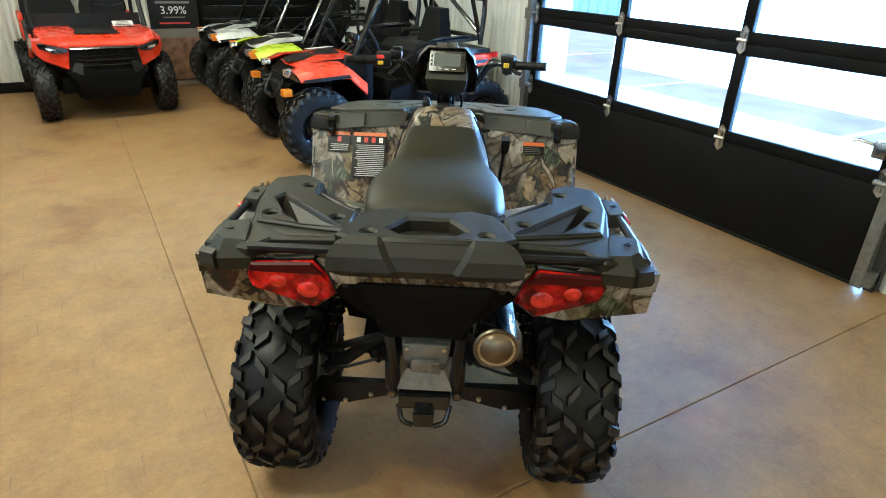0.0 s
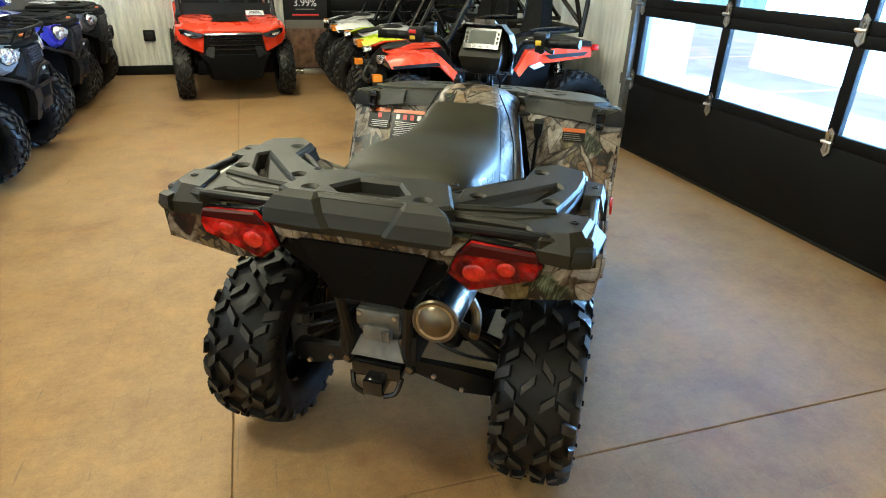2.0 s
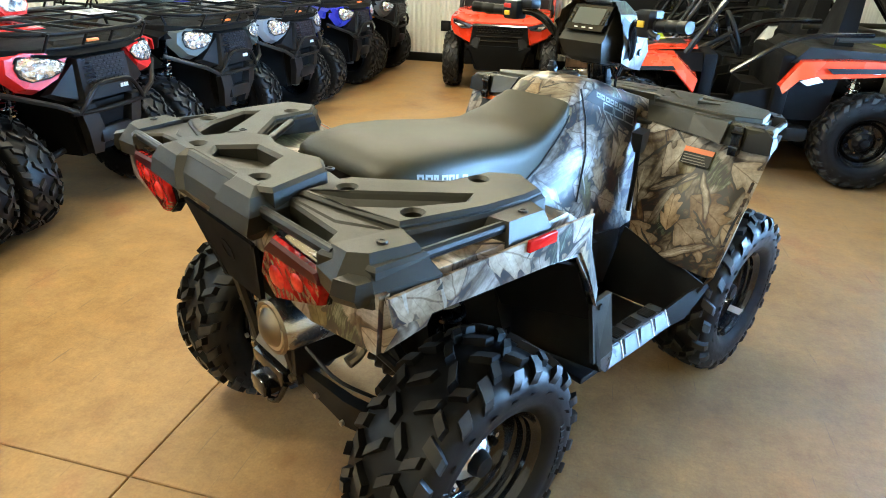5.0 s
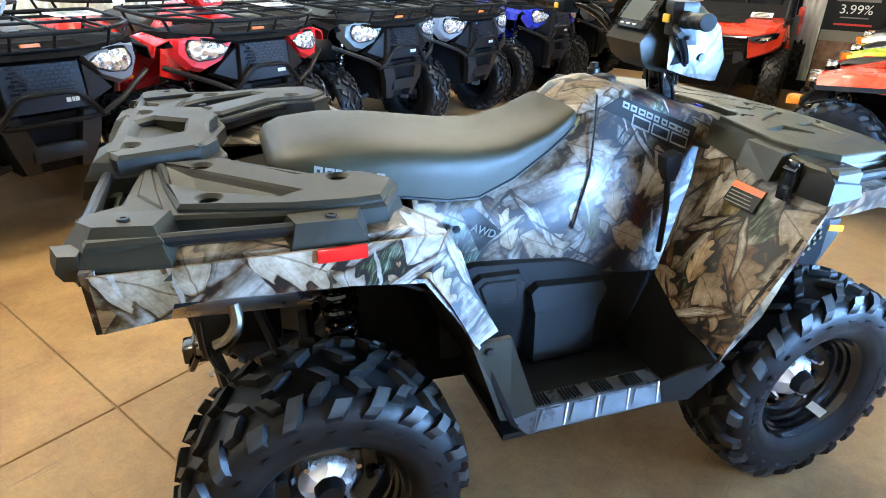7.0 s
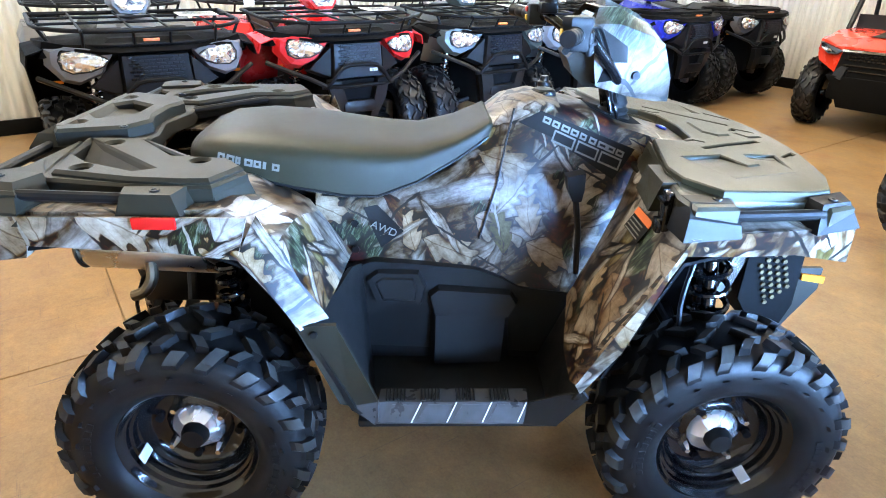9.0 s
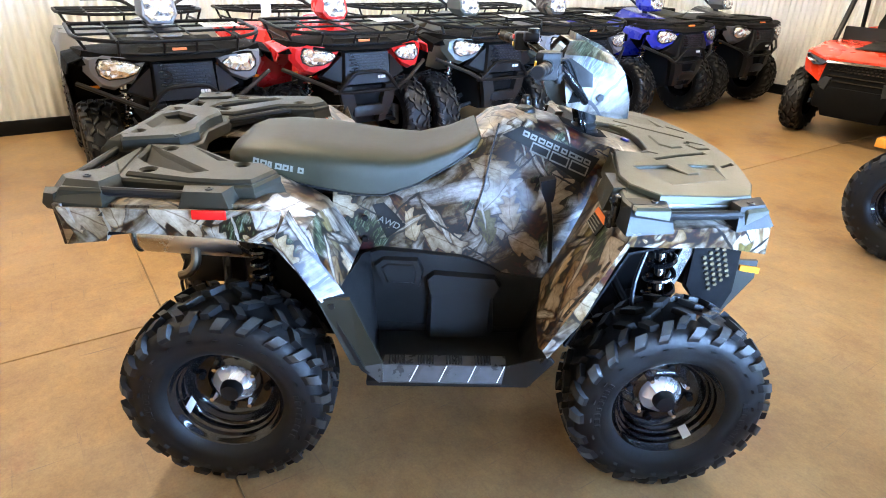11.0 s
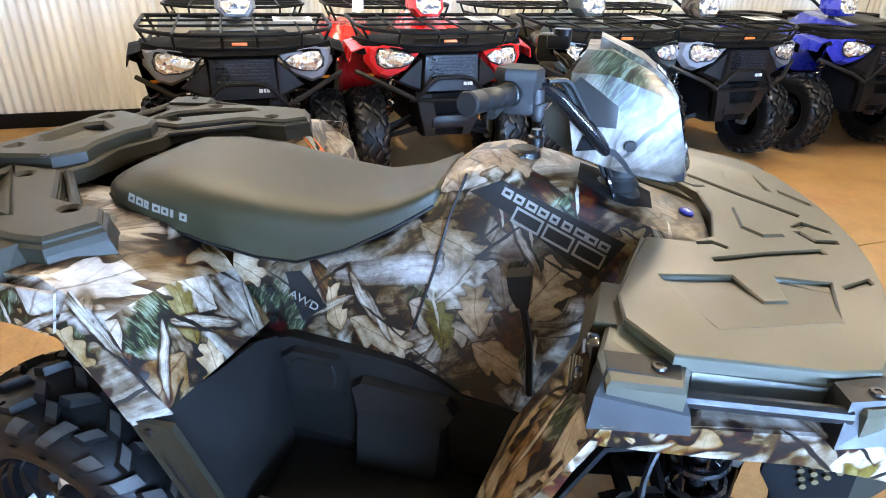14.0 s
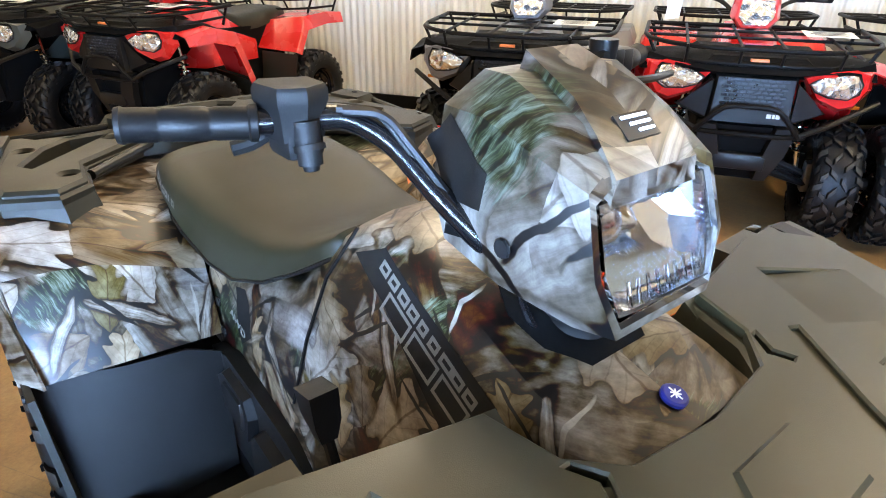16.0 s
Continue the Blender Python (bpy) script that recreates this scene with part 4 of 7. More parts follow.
fl_ = drape("fender_label", rear_body, on_slope(0, 1, 0, 1), (0, 0, -1), ORANGE, atv, "orange and black warning sticker on the fender", 0.0015, 6)
drape("label_ink", rear_body, on_slope(0.05, 0.62, 0.16, 0.84), (0, 0, -1), INK, fl_, "", 0.0025, 5)
drape("pictogram", rear_body, on_slope(0.68, 0.94, 0.18, 0.82), (0, 0, -1), REDPLASTIC, fl_, "", 0.0025, 4)
drape("pictogram", rear_body, on_slope(0.74, 0.88, 0.34, 0.66), (0, 0, -1), PAPER, fl_, "", 0.0035, 3)
for k in range(3):
    drape("text_bar", rear_body, on_slope(0.10, 0.56 - 0.08 * k, 0.26 + 0.18 * k, 0.34 + 0.18 * k), (0, 0, -1), PAPER, fl_, "", 0.0035, 4)
tailpanel = [(0.0, 0.845), (0.21, 0.845), (0.235, 0.81), (0.30, 0.775), (0.36, 0.768), (0.555, 0.80), (0.566, 0.91), (0.0, 0.91)]
part("tail_panel", joined(prism(tailpanel, "y", -0.965, -0.945, 0.004), prism([(-x, z) for x, z in tailpanel], "y", -0.965, -0.945, 0.004)), CAMO, atv, "camouflage panel round the tail lamps")
both("fender_corner", lambda: soften(loft([[(0.36, -0.967, 0.77), (0.56, -0.955, 0.802), (0.566, -0.93, 0.836), (0.566, -0.955, 0.9), (0.36, -0.967, 0.9)], [(0.36, -0.90, 0.79), (0.555, -0.86, 0.81), (0.56, -0.85, 0.838), (0.56, -0.86, 0.88), (0.36, -0.90, 0.88)]]), 0.006), CAMO, atv)
lens = [(0.222, 0.822), (0.275, 0.782), (0.43, 0.838), (0.442, 0.868), (0.43, 0.903), (0.275, 0.912), (0.243, 0.875)]
for s in (1, -1):
    pts = [(s * x, z) for x, z in lens]
    def scaled(k, kz, dy):
        return [(s * (0.335 + (x * s - 0.335) * k), dy, 0.848 + (z - 0.848) * kz) for x, z in pts]
    tl = part("tail_light", soften(loft([scaled(1.05, 1.07, -0.95), scaled(1.03, 1.05, -0.972), scaled(0.97, 0.94, -0.973), scaled(0.9, 0.85, -0.958)]), 0.002), GLOSSBLACK, atv, "red tail lamp in a dark housing")
    part("lens", soften(loft([scaled(1.0, 1.0, -0.9735), scaled(0.985, 0.97, -0.981), scaled(0.93, 0.88, -0.988)]), 0.003), TAILRED, tl, "glossy faceted red lens")
    # domes set on the lens; their brighter red paints light in the bowls
    for bx, bz, br in ((0.288, 0.836, 0.031), (0.362, 0.856, 0.024)):
        part("lens_bowl", moved(lathe([(0.002, br), (-0.002, br * 0.85), (-0.005, br * 0.55), (-0.0065, 0.0006)], 24, "y", cap=True), Matrix.Translation((s * bx, -0.987, bz)) @ Matrix.Diagonal((1.0, 1, 0.82, 1))), BOWLRED, tl, "red dome on the lens, brightened for the lit bowl inside", 30)
    part("lens_top", soften(loft([[(s * x, -0.9895, z) for x, z in ((0.252, 0.880), (0.432, 0.882), (0.422, 0.898), (0.28, 0.905))], [(s * x, -0.983, z) for x, z in ((0.247, 0.877), (0.436, 0.879), (0.428, 0.903), (0.277, 0.910))]]), 0.001), DARKRED, tl, "dark red upper edge")

# seat
def seat_ring(y, hw, z0, z1, n=38):
    ring = []
    for i in range(n):
        k = math.pi * i / (n - 1)
        c, sn = math.cos(k), math.sin(k)
        e = 0.58 - 0.23 * min(1.0, max(0.0, (y + 0.60) / 0.25))
        ring.append((hw * (abs(c) ** e) * (1 if c > 0 else -1), y, z0 + (z1 - z0) * (sn ** e)))
    return ring


rows = [(-0.675, 0.13, 0.905, 0.92), (-0.66, 0.175, 0.897, 0.94), (-0.62, 0.203, 0.887, 0.957), (-0.52, 0.22, 0.862, 0.964), (-0.40, 0.222, 0.836, 0.954), (-0.28, 0.213, 0.812, 0.938), (-0.20, 0.198, 0.806, 0.93), (-0.10, 0.178, 0.838, 0.926), (0.0, 0.157, 0.893, 0.952), (0.05, 0.145, 0.925, 0.976), (0.08, 0.133, 0.945, 0.992), (0.092, 0.12, 0.955, 0.985)]
seat = part("seat", loft([seat_ring(*r) for r in rows]), VINYL, atv, "black textured vinyl saddle seat", crease=50)
both("seat_piping", lambda: tube([(r[1] + 0.001, r[0], r[2] + 0.004) for r in rows[1:-1]], 0.0035, 6), RUBBER, seat)
for s in (1, -1):
    o, al = ((s * 0.22, -0.585, 0.905), (0, 1, -0.17)) if s > 0 else ((s * 0.22, -0.435, 0.880), (0, -1, 0.17))
    for k, w in enumerate((0.018, 0.02, 0.013, 0.02, 0.018, 0.008, 0.018)):
        drape("brand_bar", seat, outline_strips(Vector(o) + Vector(al).normalized() * 0.0222 * k, al, (0, 0.17 * s, 1), [w], 0.0175, 0.0056 if w > 0.01 else 0.004), (-s, 0, 0), GREYINK, seat, n=2)

# centre body and tank
def body_ring(y, low, hwl, hwm, zm, hwt, top):
    return [(hwl, y, low), (hwm, y, zm), (hwt + 0.02, y, top - 0.03), (hwt, y, top - 0.006), (hwt * 0.5, y, top + 0.004), (-hwt * 0.5, y, top + 0.004), (-hwt, y, top - 0.006), (-hwt - 0.02, y, top - 0.03), (-hwm, y, zm), (-hwl, y, low)]


tank = [body_ring(-0.36, 0.60, 0.205, 0.205, 0.72, 0.165, 0.83), body_ring(-0.20, 0.60, 0.205, 0.20, 0.70, 0.155, 0.81), body_ring(-0.05, 0.59, 0.21, 0.20, 0.76, 0.13, 0.86), body_ring(0.06, 0.58, 0.215, 0.195, 0.82, 0.115, 0.965), body_ring(0.13, 0.57, 0.22, 0.188, 0.86, 0.11, 1.022),
        body_ring(0.20, 0.56, 0.225, 0.178, 0.88, 0.105, 1.04), body_ring(0.32, 0.55, 0.23, 0.17, 0.87, 0.11, 1.015), body_ring(0.44, 0.55, 0.215, 0.165, 0.85, 0.118, 0.975), body_ring(0.54, 0.60, 0.16, 0.145, 0.84, 0.125, 0.948), body_ring(0.608, 0.80, 0.125, 0.125, 0.86, 0.118, 0.93)]
bt = loft(tank)
bmesh.ops.subdivide_edges(bt, edges=bt.edges, cuts=1, use_grid_fill=True, smooth=0.5)
body = part("tank_cover", bt, CAMO, atv, "glossy camouflage-print tank cover", crease=40)
# no hole is cut: a dark film paints the opening's shade
drape("steering_well_film", body, [[(-0.08, 0.40, 1.1), (0.08, 0.40, 1.1), (0.076, 0.455, 1.1), (-0.076, 0.455, 1.1)], [(-0.055, 0.35, 1.1), (0.055, 0.35, 1.1), (0.08, 0.40, 1.1), (-0.08, 0.40, 1.1)], [(-0.076, 0.455, 1.1), (0.076, 0.455, 1.1), (0.048, 0.50, 1.1), (-0.048, 0.50, 1.1)]], (0, 0, -1), DARK, body, "dark film painting the shaded opening round the steering stem", 0.0015, 6)
part("steering_boot", moved(lathe([(0, 0.05), (0.012, 0.046), (0.02, 0.038), (0.03, 0.042), (0.04, 0.034), (0.05, 0.037), (0.075, 0.028)], 24, "z", cap=True), Matrix.Translation((0, 0.43, 0.965))), RUBBER, atv, "black rubber steering boot")
both("tank_seam", lambda: tube([(0.122, 0.142, 1.02), (0.165, 0.12, 0.945), (0.196, 0.10, 0.84), (0.212, 0.06, 0.70)], 0.003, 6), SATIN, body)
badge = part("nose_badge", moved(lathe([(0, 0.0155), (0.004, 0.0155), (0.006, 0.013), (0.006, 0.0005)], 20, "z", cap=True), Matrix.Translation((0, 0.572, 0.9445)) @ Matrix.Rotation(radians(-15), 4, "X")), BADGE, body, "round blue badge")
for k in range(4):
    part("badge_ray", moved(box(0, 0, 0.0066, 0.018 if k % 2 == 0 else 0.012, 0.0014, 0.001), Matrix.Translation((0, 0.572, 0.9445)) @ Matrix.Rotation(radians(-15), 4, "X") @ Matrix.Rotation(radians(45 * k), 4, "Z")), PAPER, badge)
for s in (1, -1):
    X = s * 0.2
    dec = drape("decal", body, [((X, 0.152, 0.988), (X, 0.210, 1.014), (X, 0.456, 0.924), (X, 0.425, 0.878)), ((X, 0.219, 0.966), (X, 0.245, 0.966), (X, 0.428, 0.885), (X, 0.402, 0.850))], (-s, 0, 0), INK, body, "black decal with light printed shapes", 0.001, 8)
    al, up = (Vector((0, 0.225, -0.092)), Vector((0, 0.10, 0.26)))
    for k, w in enumerate((0.021, 0.02, 0.022, 0.021, 0.018, 0.02, 0.026, 0.022, 0.022)):
        drape("brand_bar", body, outline_strips(Vector((X, 0.213, 0.989)) + al.normalized() * 0.0258 * k, al, up, [w], 0.0155, 0.0050), (-s, 0, 0), GREYINK, body, n=2, lift=0.002)
    for k in range(3):
        drape("model_bar", body, outline_strips(Vector((X, 0.236, 0.944)) + al.normalized() * 0.066 * k, al, up, [0.060], 0.029, 0.0045), (-s, 0, 0), GREYINK, body, n=2, lift=0.002)
    drape("drive_decal", body, [((X, -0.24, 0.772), (X, -0.205, 0.778), (X, -0.135, 0.715), (X, -0.195, 0.668))], (-s, 0, 0), INK, body, "black decal lettered in outline capitals", 0.001, 6)
    words("AWD", GREYINK, 0.029, Matrix.Translation((s * 0.2075, -0.19, 0.715)) @ Matrix.Rotation(radians(-24), 4, "X") @ Matrix.Rotation(radians(90 * s), 4, "Z") @ Matrix.Rotation(radians(90), 4, "X"), body, "drive_lettering")
    for cy, cz in ((-0.26, 0.74), (-0.26, 0.668)):
        part("body_clip", moved(lathe([(0, 0.011), (0.004, 0.01), (0.004, 0.006)], 6, "x", cap=True), Matrix.Translation((s * 0.213, cy, cz)) @ Matrix.Diagonal((s, 1, 1, 1))), SATIN, body)

# footwells
for s in (1, -1):
    side = Matrix.Diagonal((s, 1, 1, 1))
    wall_top = [(-0.30, 0.33), (0.30, 0.33), (0.315, 0.549), (0.172, 0.566), (0.121, 0.596), (0.055, 0.619), (-0.091, 0.633), (-0.215, 0.641), (-0.244, 0.631), (-0.30, 0.62)]
    fw = part("footwell", joined(
        moved(prism(wall_top, "x", 0.19, 0.232, 0.004), side),
        moved(plate([(0.23, -0.245, 0.635), (0.29, -0.262, 0.655), (0.40, -0.285, 0.652), (0.558, -0.335, 0.655), (0.545, -0.235, 0.42), (0.53, -0.19, 0.37), (0.24, -0.225, 0.35)], 0.012, 0.004), side),
        moved(plate([(0.24, 0.235, 0.345), (0.53, 0.225, 0.36), (0.572, 0.262, 0.488), (0.44, 0.27, 0.53), (0.25, 0.315, 0.56)], 0.012, 0.004), side)), FOOTBLACK, atv, "black moulded plastic footwell")
    part("footwell_floor", joined(box(s * 0.36, 0.0, 0.335, 0.28, 0.48, 0.02, 0.006), moved(plate([(0.46, -0.19, 0.402), (0.46, 0.17, 0.402), (0.44, 0.17, 0.346), (0.44, -0.19, 0.346)], 0.008), side)), FOOTBLACK, fw)
    part("side_cover", moved(joined(
        soften(loft([[(0.228, -0.236, 0.598), (0.228, -0.204, 0.622), (0.228, -0.094, 0.619), (0.228, -0.074, 0.578), (0.228, -0.086, 0.515), (0.228, -0.208, 0.522)], [(0.250, -0.230, 0.594), (0.248, -0.202, 0.615), (0.248, -0.098, 0.612), (0.250, -0.082, 0.577), (0.252, -0.092, 0.522), (0.252, -0.204, 0.528)]]), 0.004),
        soften(loft([[(0.247, -0.212, 0.590), (0.246, -0.192, 0.606), (0.246, -0.108, 0.603), (0.248, -0.098, 0.574), (0.25, -0.104, 0.534), (0.25, -0.192, 0.538)], [(0.254, -0.206, 0.588), (0.253, -0.190, 0.600), (0.253, -0.112, 0.597), (0.255, -0.104, 0.573), (0.257, -0.109, 0.540), (0.257, -0.188, 0.543)]]), 0.003)), side), FOOTBLACK, fw)
    part("clutch_cover", moved(joined(
        soften(loft([[(0.228, -0.07, 0.555), (0.228, -0.045, 0.576), (0.228, 0.15, 0.562), (0.228, 0.175, 0.527), (0.228, 0.15, 0.48), (0.228, -0.056, 0.488)], [(0.256, -0.064, 0.551), (0.254, -0.043, 0.568), (0.254, 0.146, 0.555), (0.256, 0.164, 0.526), (0.262, 0.142, 0.490), (0.262, -0.052, 0.497)]]), 0.005),
        soften(loft([[(0.228, -0.068, 0.348), (0.228, 0.16, 0.348), (0.228, 0.15, 0.50), (0.228, -0.06, 0.50)], [(0.278, -0.052, 0.350), (0.272, 0.13, 0.350), (0.258, 0.138, 0.492), (0.262, -0.05, 0.496)]]), 0.008)), side), FOOTBLACK, fw)
    step = part("foot_step", moved(soften(loft([[(0.539, -0.196, 0.372), (0.542, 0.152, 0.372), (0.50, 0.16, 0.36), (0.50, -0.19, 0.36)], [(0.541, -0.196, 0.378), (0.544, 0.152, 0.378), (0.46, 0.165, 0.36), (0.46, -0.19, 0.36)], [(0.511, -0.188, 0.412), (0.512, 0.165, 0.412), (0.456, 0.17, 0.408), (0.456, -0.186, 0.408)]]), 0.003), side), STEPGREY, atv, "black step with bright edge marks")
    for i in range(4):
        y = -0.178 + i * 0.083
        part("tread_pad", moved(plate([(0.5395, y, 0.383), (0.5405, y + 0.058, 0.383), (0.5185, y + 0.080, 0.4115), (0.518, y + 0.022, 0.4115)], 0.006, 0.0015), side), STEPGREY, step)
        part("edge_strip", moved(plate([(0.5435, y + 0.066, 0.3795), (0.5437, y + 0.0695, 0.3795), (0.5145, y + 0.0925, 0.4145), (0.5142, y + 0.089, 0.4145)], 0.004), side), PAPER, step, "thin white strip between the tread pads")
        for k in range(6):
            part("toe_grip", moved(box(0.484, y + 0.008 + 0.0085 * k, 0.4135, 0.04, 0.004, 0.008, 0.001, 1), side), SATIN, step)
    part("mud_flap", moved(plate([(0.562, -0.353, 0.655), (0.558, -0.268, 0.655), (0.545, -0.186, 0.442), (0.538, -0.246, 0.424), (0.545, -0.272, 0.436)][::-1], 0.012, 0.004), side), PLASTIC, fw)
    part("flap_corner", moved(plate([(0.5455, -0.186, 0.442), (0.5385, -0.250, 0.424), (0.5405, -0.196, 0.370), (0.5445, -0.186, 0.38)], 0.010, 0.003), side), STEPGREY, fw)
    part("flap_bolt", moved(lathe([(0, 0.009), (0.004, 0.008), (0.004, 0.004)], 8, "x", cap=True), Matrix.Translation((s * 0.561, -0.315, 0.635)) @ side), SATIN, fw)
    part("front_flap", moved(plate([(0.544, 0.152, 0.374), (0.515, 0.165, 0.412), (0.54, 0.235, 0.455), (0.575, 0.272, 0.492), (0.578, 0.285, 0.475), (0.55, 0.228, 0.372)][::-1], 0.012, 0.004), side), FOOTBLACK, fw)

# front fenders
both("front_fender", lambda: skin([[(0.15, 0.47, 0.915), (0.38, 0.445, 0.91), (0.585, 0.432, 0.895), (0.602, 0.43, 0.885)],
                                   [(0.20, 0.42, 0.80), (0.40, 0.385, 0.79), (0.585, 0.372, 0.775), (0.601, 0.382, 0.772)],
                                   [(0.235, 0.36, 0.68), (0.42, 0.305, 0.655), (0.585, 0.29, 0.637), (0.598, 0.302, 0.632)],
                                   [(0.28, 0.29, 0.57), (0.45, 0.25, 0.525), (0.575, 0.238, 0.525), (0.596, 0.247, 0.528)]], 0.006, 3), CAMO, atv, "glossy camouflage-print front fender", 45)
both("fender_lip", lambda: skin([[(0.598, 0.245, 0.53), (0.574, 0.266, 0.487)], [(0.60, 0.30, 0.635), (0.590, 0.338, 0.61)], [(0.603, 0.38, 0.775), (0.598, 0.402, 0.79)], [(0.605, 0.428, 0.88), (0.598, 0.428, 0.842)], [(0.578, 0.54, 0.882), (0.562, 0.56, 0.824)], [(0.545, 0.68, 0.876), (0.527, 0.69, 0.812)], [(0.497, 0.825, 0.862), (0.480, 0.842, 0.772)]], 0.007, 0), CAMO, atv, crease=50)
both("fender_top", lambda: skin([[(0.605, 0.425, 0.882), (0.45, 0.455, 0.905), (0.15, 0.47, 0.91)], [(0.57, 0.56, 0.884), (0.44, 0.60, 0.90), (0.15, 0.64, 0.90)], [(0.497, 0.825, 0.864), (0.42, 0.84, 0.87), (0.15, 0.86, 0.88)]], 0.006, 1), CAMO, atv)
both("wheel_arch_liner", lambda: skin([[(0.30, 0.33, 0.52), (0.56, 0.31, 0.52)], [(0.30, 0.48, 0.80), (0.565, 0.44, 0.81)], [(0.30, 0.78, 0.83), (0.49, 0.76, 0.845)]], 0.006, 1), DARK, atv)
both("rear_arch_liner", lambda: skin([[(0.22, -0.90, 0.80), (0.55, -0.93, 0.82)], [(0.22, -0.60, 0.85), (0.55, -0.60, 0.86)], [(0.22, -0.42, 0.78), (0.55, -0.42, 0.78)], [(0.25, -0.30, 0.50), (0.55, -0.32, 0.60)]], 0.006, 1), DARK, atv)
for s, lst in ((1, ((0.36, 0.455, 0.852, 0.805, True),)), (-1, ((0.43, 0.53, 0.865, 0.785, True), (0.265, 0.415, 0.865, 0.69, True)))):
    for a, b, zt, zb, dark in lst:
        def fy(z):
            return 0.45 - (0.91 - z) * 0.62 - 0.004
        lb = part("warning_label", plate([(s * a, fy(zb), zb), (s * b, fy(zb), zb), (s * b, fy(zt), zt), (s * a, fy(zt), zt)][::s], 0.003), INK if dark else PAPER, atv, "printed warning label with an orange head")
        part("label_head", plate([(s * a, fy(zt - 0.014) - 0.002, zt - 0.014), (s * b, fy(zt - 0.014) - 0.002, zt - 0.014), (s * b, fy(zt) - 0.002, zt), (s * a, fy(zt) - 0.002, zt)][::s], 0.002), ORANGE, lb)
        z = zt - 0.02
        while z - 0.004 > zb:
            if z > zt - 0.022 and zt - zb > 0.06:
                for q in range(4 if b - a > 0.12 else 1):
                    c = a + 0.014 + q * 0.034 + (0.025 if b - a < 0.12 else 0)
                    part("pictogram", plate([(s * c, fy(z - 0.02) - 0.002, z - 0.02), (s * (c + 0.018), fy(z - 0.02) - 0.002, z - 0.02), (s * (c + 0.018), fy(z) - 0.002, z), (s * c, fy(z) - 0.002, z)][::s], 0.002), REDPLASTIC if q in (1, 2) or b - a < 0.12 else PAPER, lb)
                z -= 0.03
                continue
            e = b - 0.006 - random.uniform(0, 0.02)
            part("text_bar", plate([(s * (a + 0.006), fy(z - 0.002) - 0.002, z - 0.002), (s * e, fy(z - 0.002) - 0.002, z - 0.002), (s * e, fy(z) - 0.002, z), (s * (a + 0.006), fy(z) - 0.002, z)][::s], 0.002), GREYINK if s > 0 else PAPER, lb)
            z -= 0.0075

# front rack and lid
fhalf = [(0, 0.872), (0.19, 0.857), (0.36, 0.814), (0.44, 0.80), (0.495, 0.81), (0.535, 0.735), (0.49, 0.70), (0.525, 0.53), (0.58, 0.52), (0.60, 0.425), (0.54, 0.412), (0.44, 0.425), (0.18, 0.472), (0.155, 0.565), (0.115, 0.612), (0, 0.625)]
flat = lambda x, y: -0.10 * max(0.0, y - 0.45) - 0.03 * max(0, abs(x) - 0.3)
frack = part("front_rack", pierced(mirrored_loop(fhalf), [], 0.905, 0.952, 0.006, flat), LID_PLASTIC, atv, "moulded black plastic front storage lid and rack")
pocket = [(0.329, 0.498), (0.442, 0.568), (0.346, 0.754), (0.221, 0.777), (0.246, 0.687), (0.322, 0.689), (0.342, 0.649), (0.276, 0.614)]
slot2 = [(0.166, 0.572), (0.174, 0.572), (0.158, 0.60), (0.168, 0.622), (0.160, 0.624), (0.148, 0.60)]
lidhalf = [(0, 0.888), (0.10, 0.882), (0.19, 0.868), (0.36, 0.825), (0.455, 0.775), (0.485, 0.71), (0.535, 0.505), (0.475, 0.443), (0.41, 0.434), (0.19, 0.482), (0.168, 0.562), (0.12, 0.605), (0, 0.618)]
groove, groove2 = [(0.222, 0.592), (0.234, 0.597), (0.160, 0.702), (0.094, 0.806), (0.080, 0.80), (0.147, 0.695)], [(0.226, 0.795), (0.240, 0.797), (0.186, 0.852), (0.172, 0.850)]
chevron = [(0.012, 0.772), (0.052, 0.800), (0.030, 0.845), (0.018, 0.845), (0.036, 0.803), (0.006, 0.784)]
both_pockets = [[(s * x, y) for x, y in loop] for loop in (pocket, slot2, groove, groove2, chevron) for s in (1, -1)]
groove_bed = [(0, 0.87), (0.19, 0.855), (0.25, 0.80), (0.25, 0.59), (0.20, 0.575), (0.12, 0.62), (0, 0.63)]
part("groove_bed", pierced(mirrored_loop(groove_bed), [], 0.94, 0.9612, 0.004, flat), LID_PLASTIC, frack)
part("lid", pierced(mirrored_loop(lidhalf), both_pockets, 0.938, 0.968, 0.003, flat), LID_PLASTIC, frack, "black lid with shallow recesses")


def pocket_floor():
    """A ramp that rises from the deep inner edges of the recess to its outer edge."""
    at = lambda x, y, d: (x, y, 0.968 + flat(x, y) - d)
    return plate([at(0.322, 0.50, 0.0095), at(0.268, 0.618, 0.0095), at(0.236, 0.69, 0.0095), at(0.219, 0.779, 0.009), at(0.350, 0.760, -0.0006), at(0.449, 0.570, -0.0006)][::-1], 0.006)


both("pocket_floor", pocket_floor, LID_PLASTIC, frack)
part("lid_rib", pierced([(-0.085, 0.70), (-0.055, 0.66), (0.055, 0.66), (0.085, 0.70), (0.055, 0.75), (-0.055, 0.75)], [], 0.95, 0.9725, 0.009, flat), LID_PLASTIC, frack)
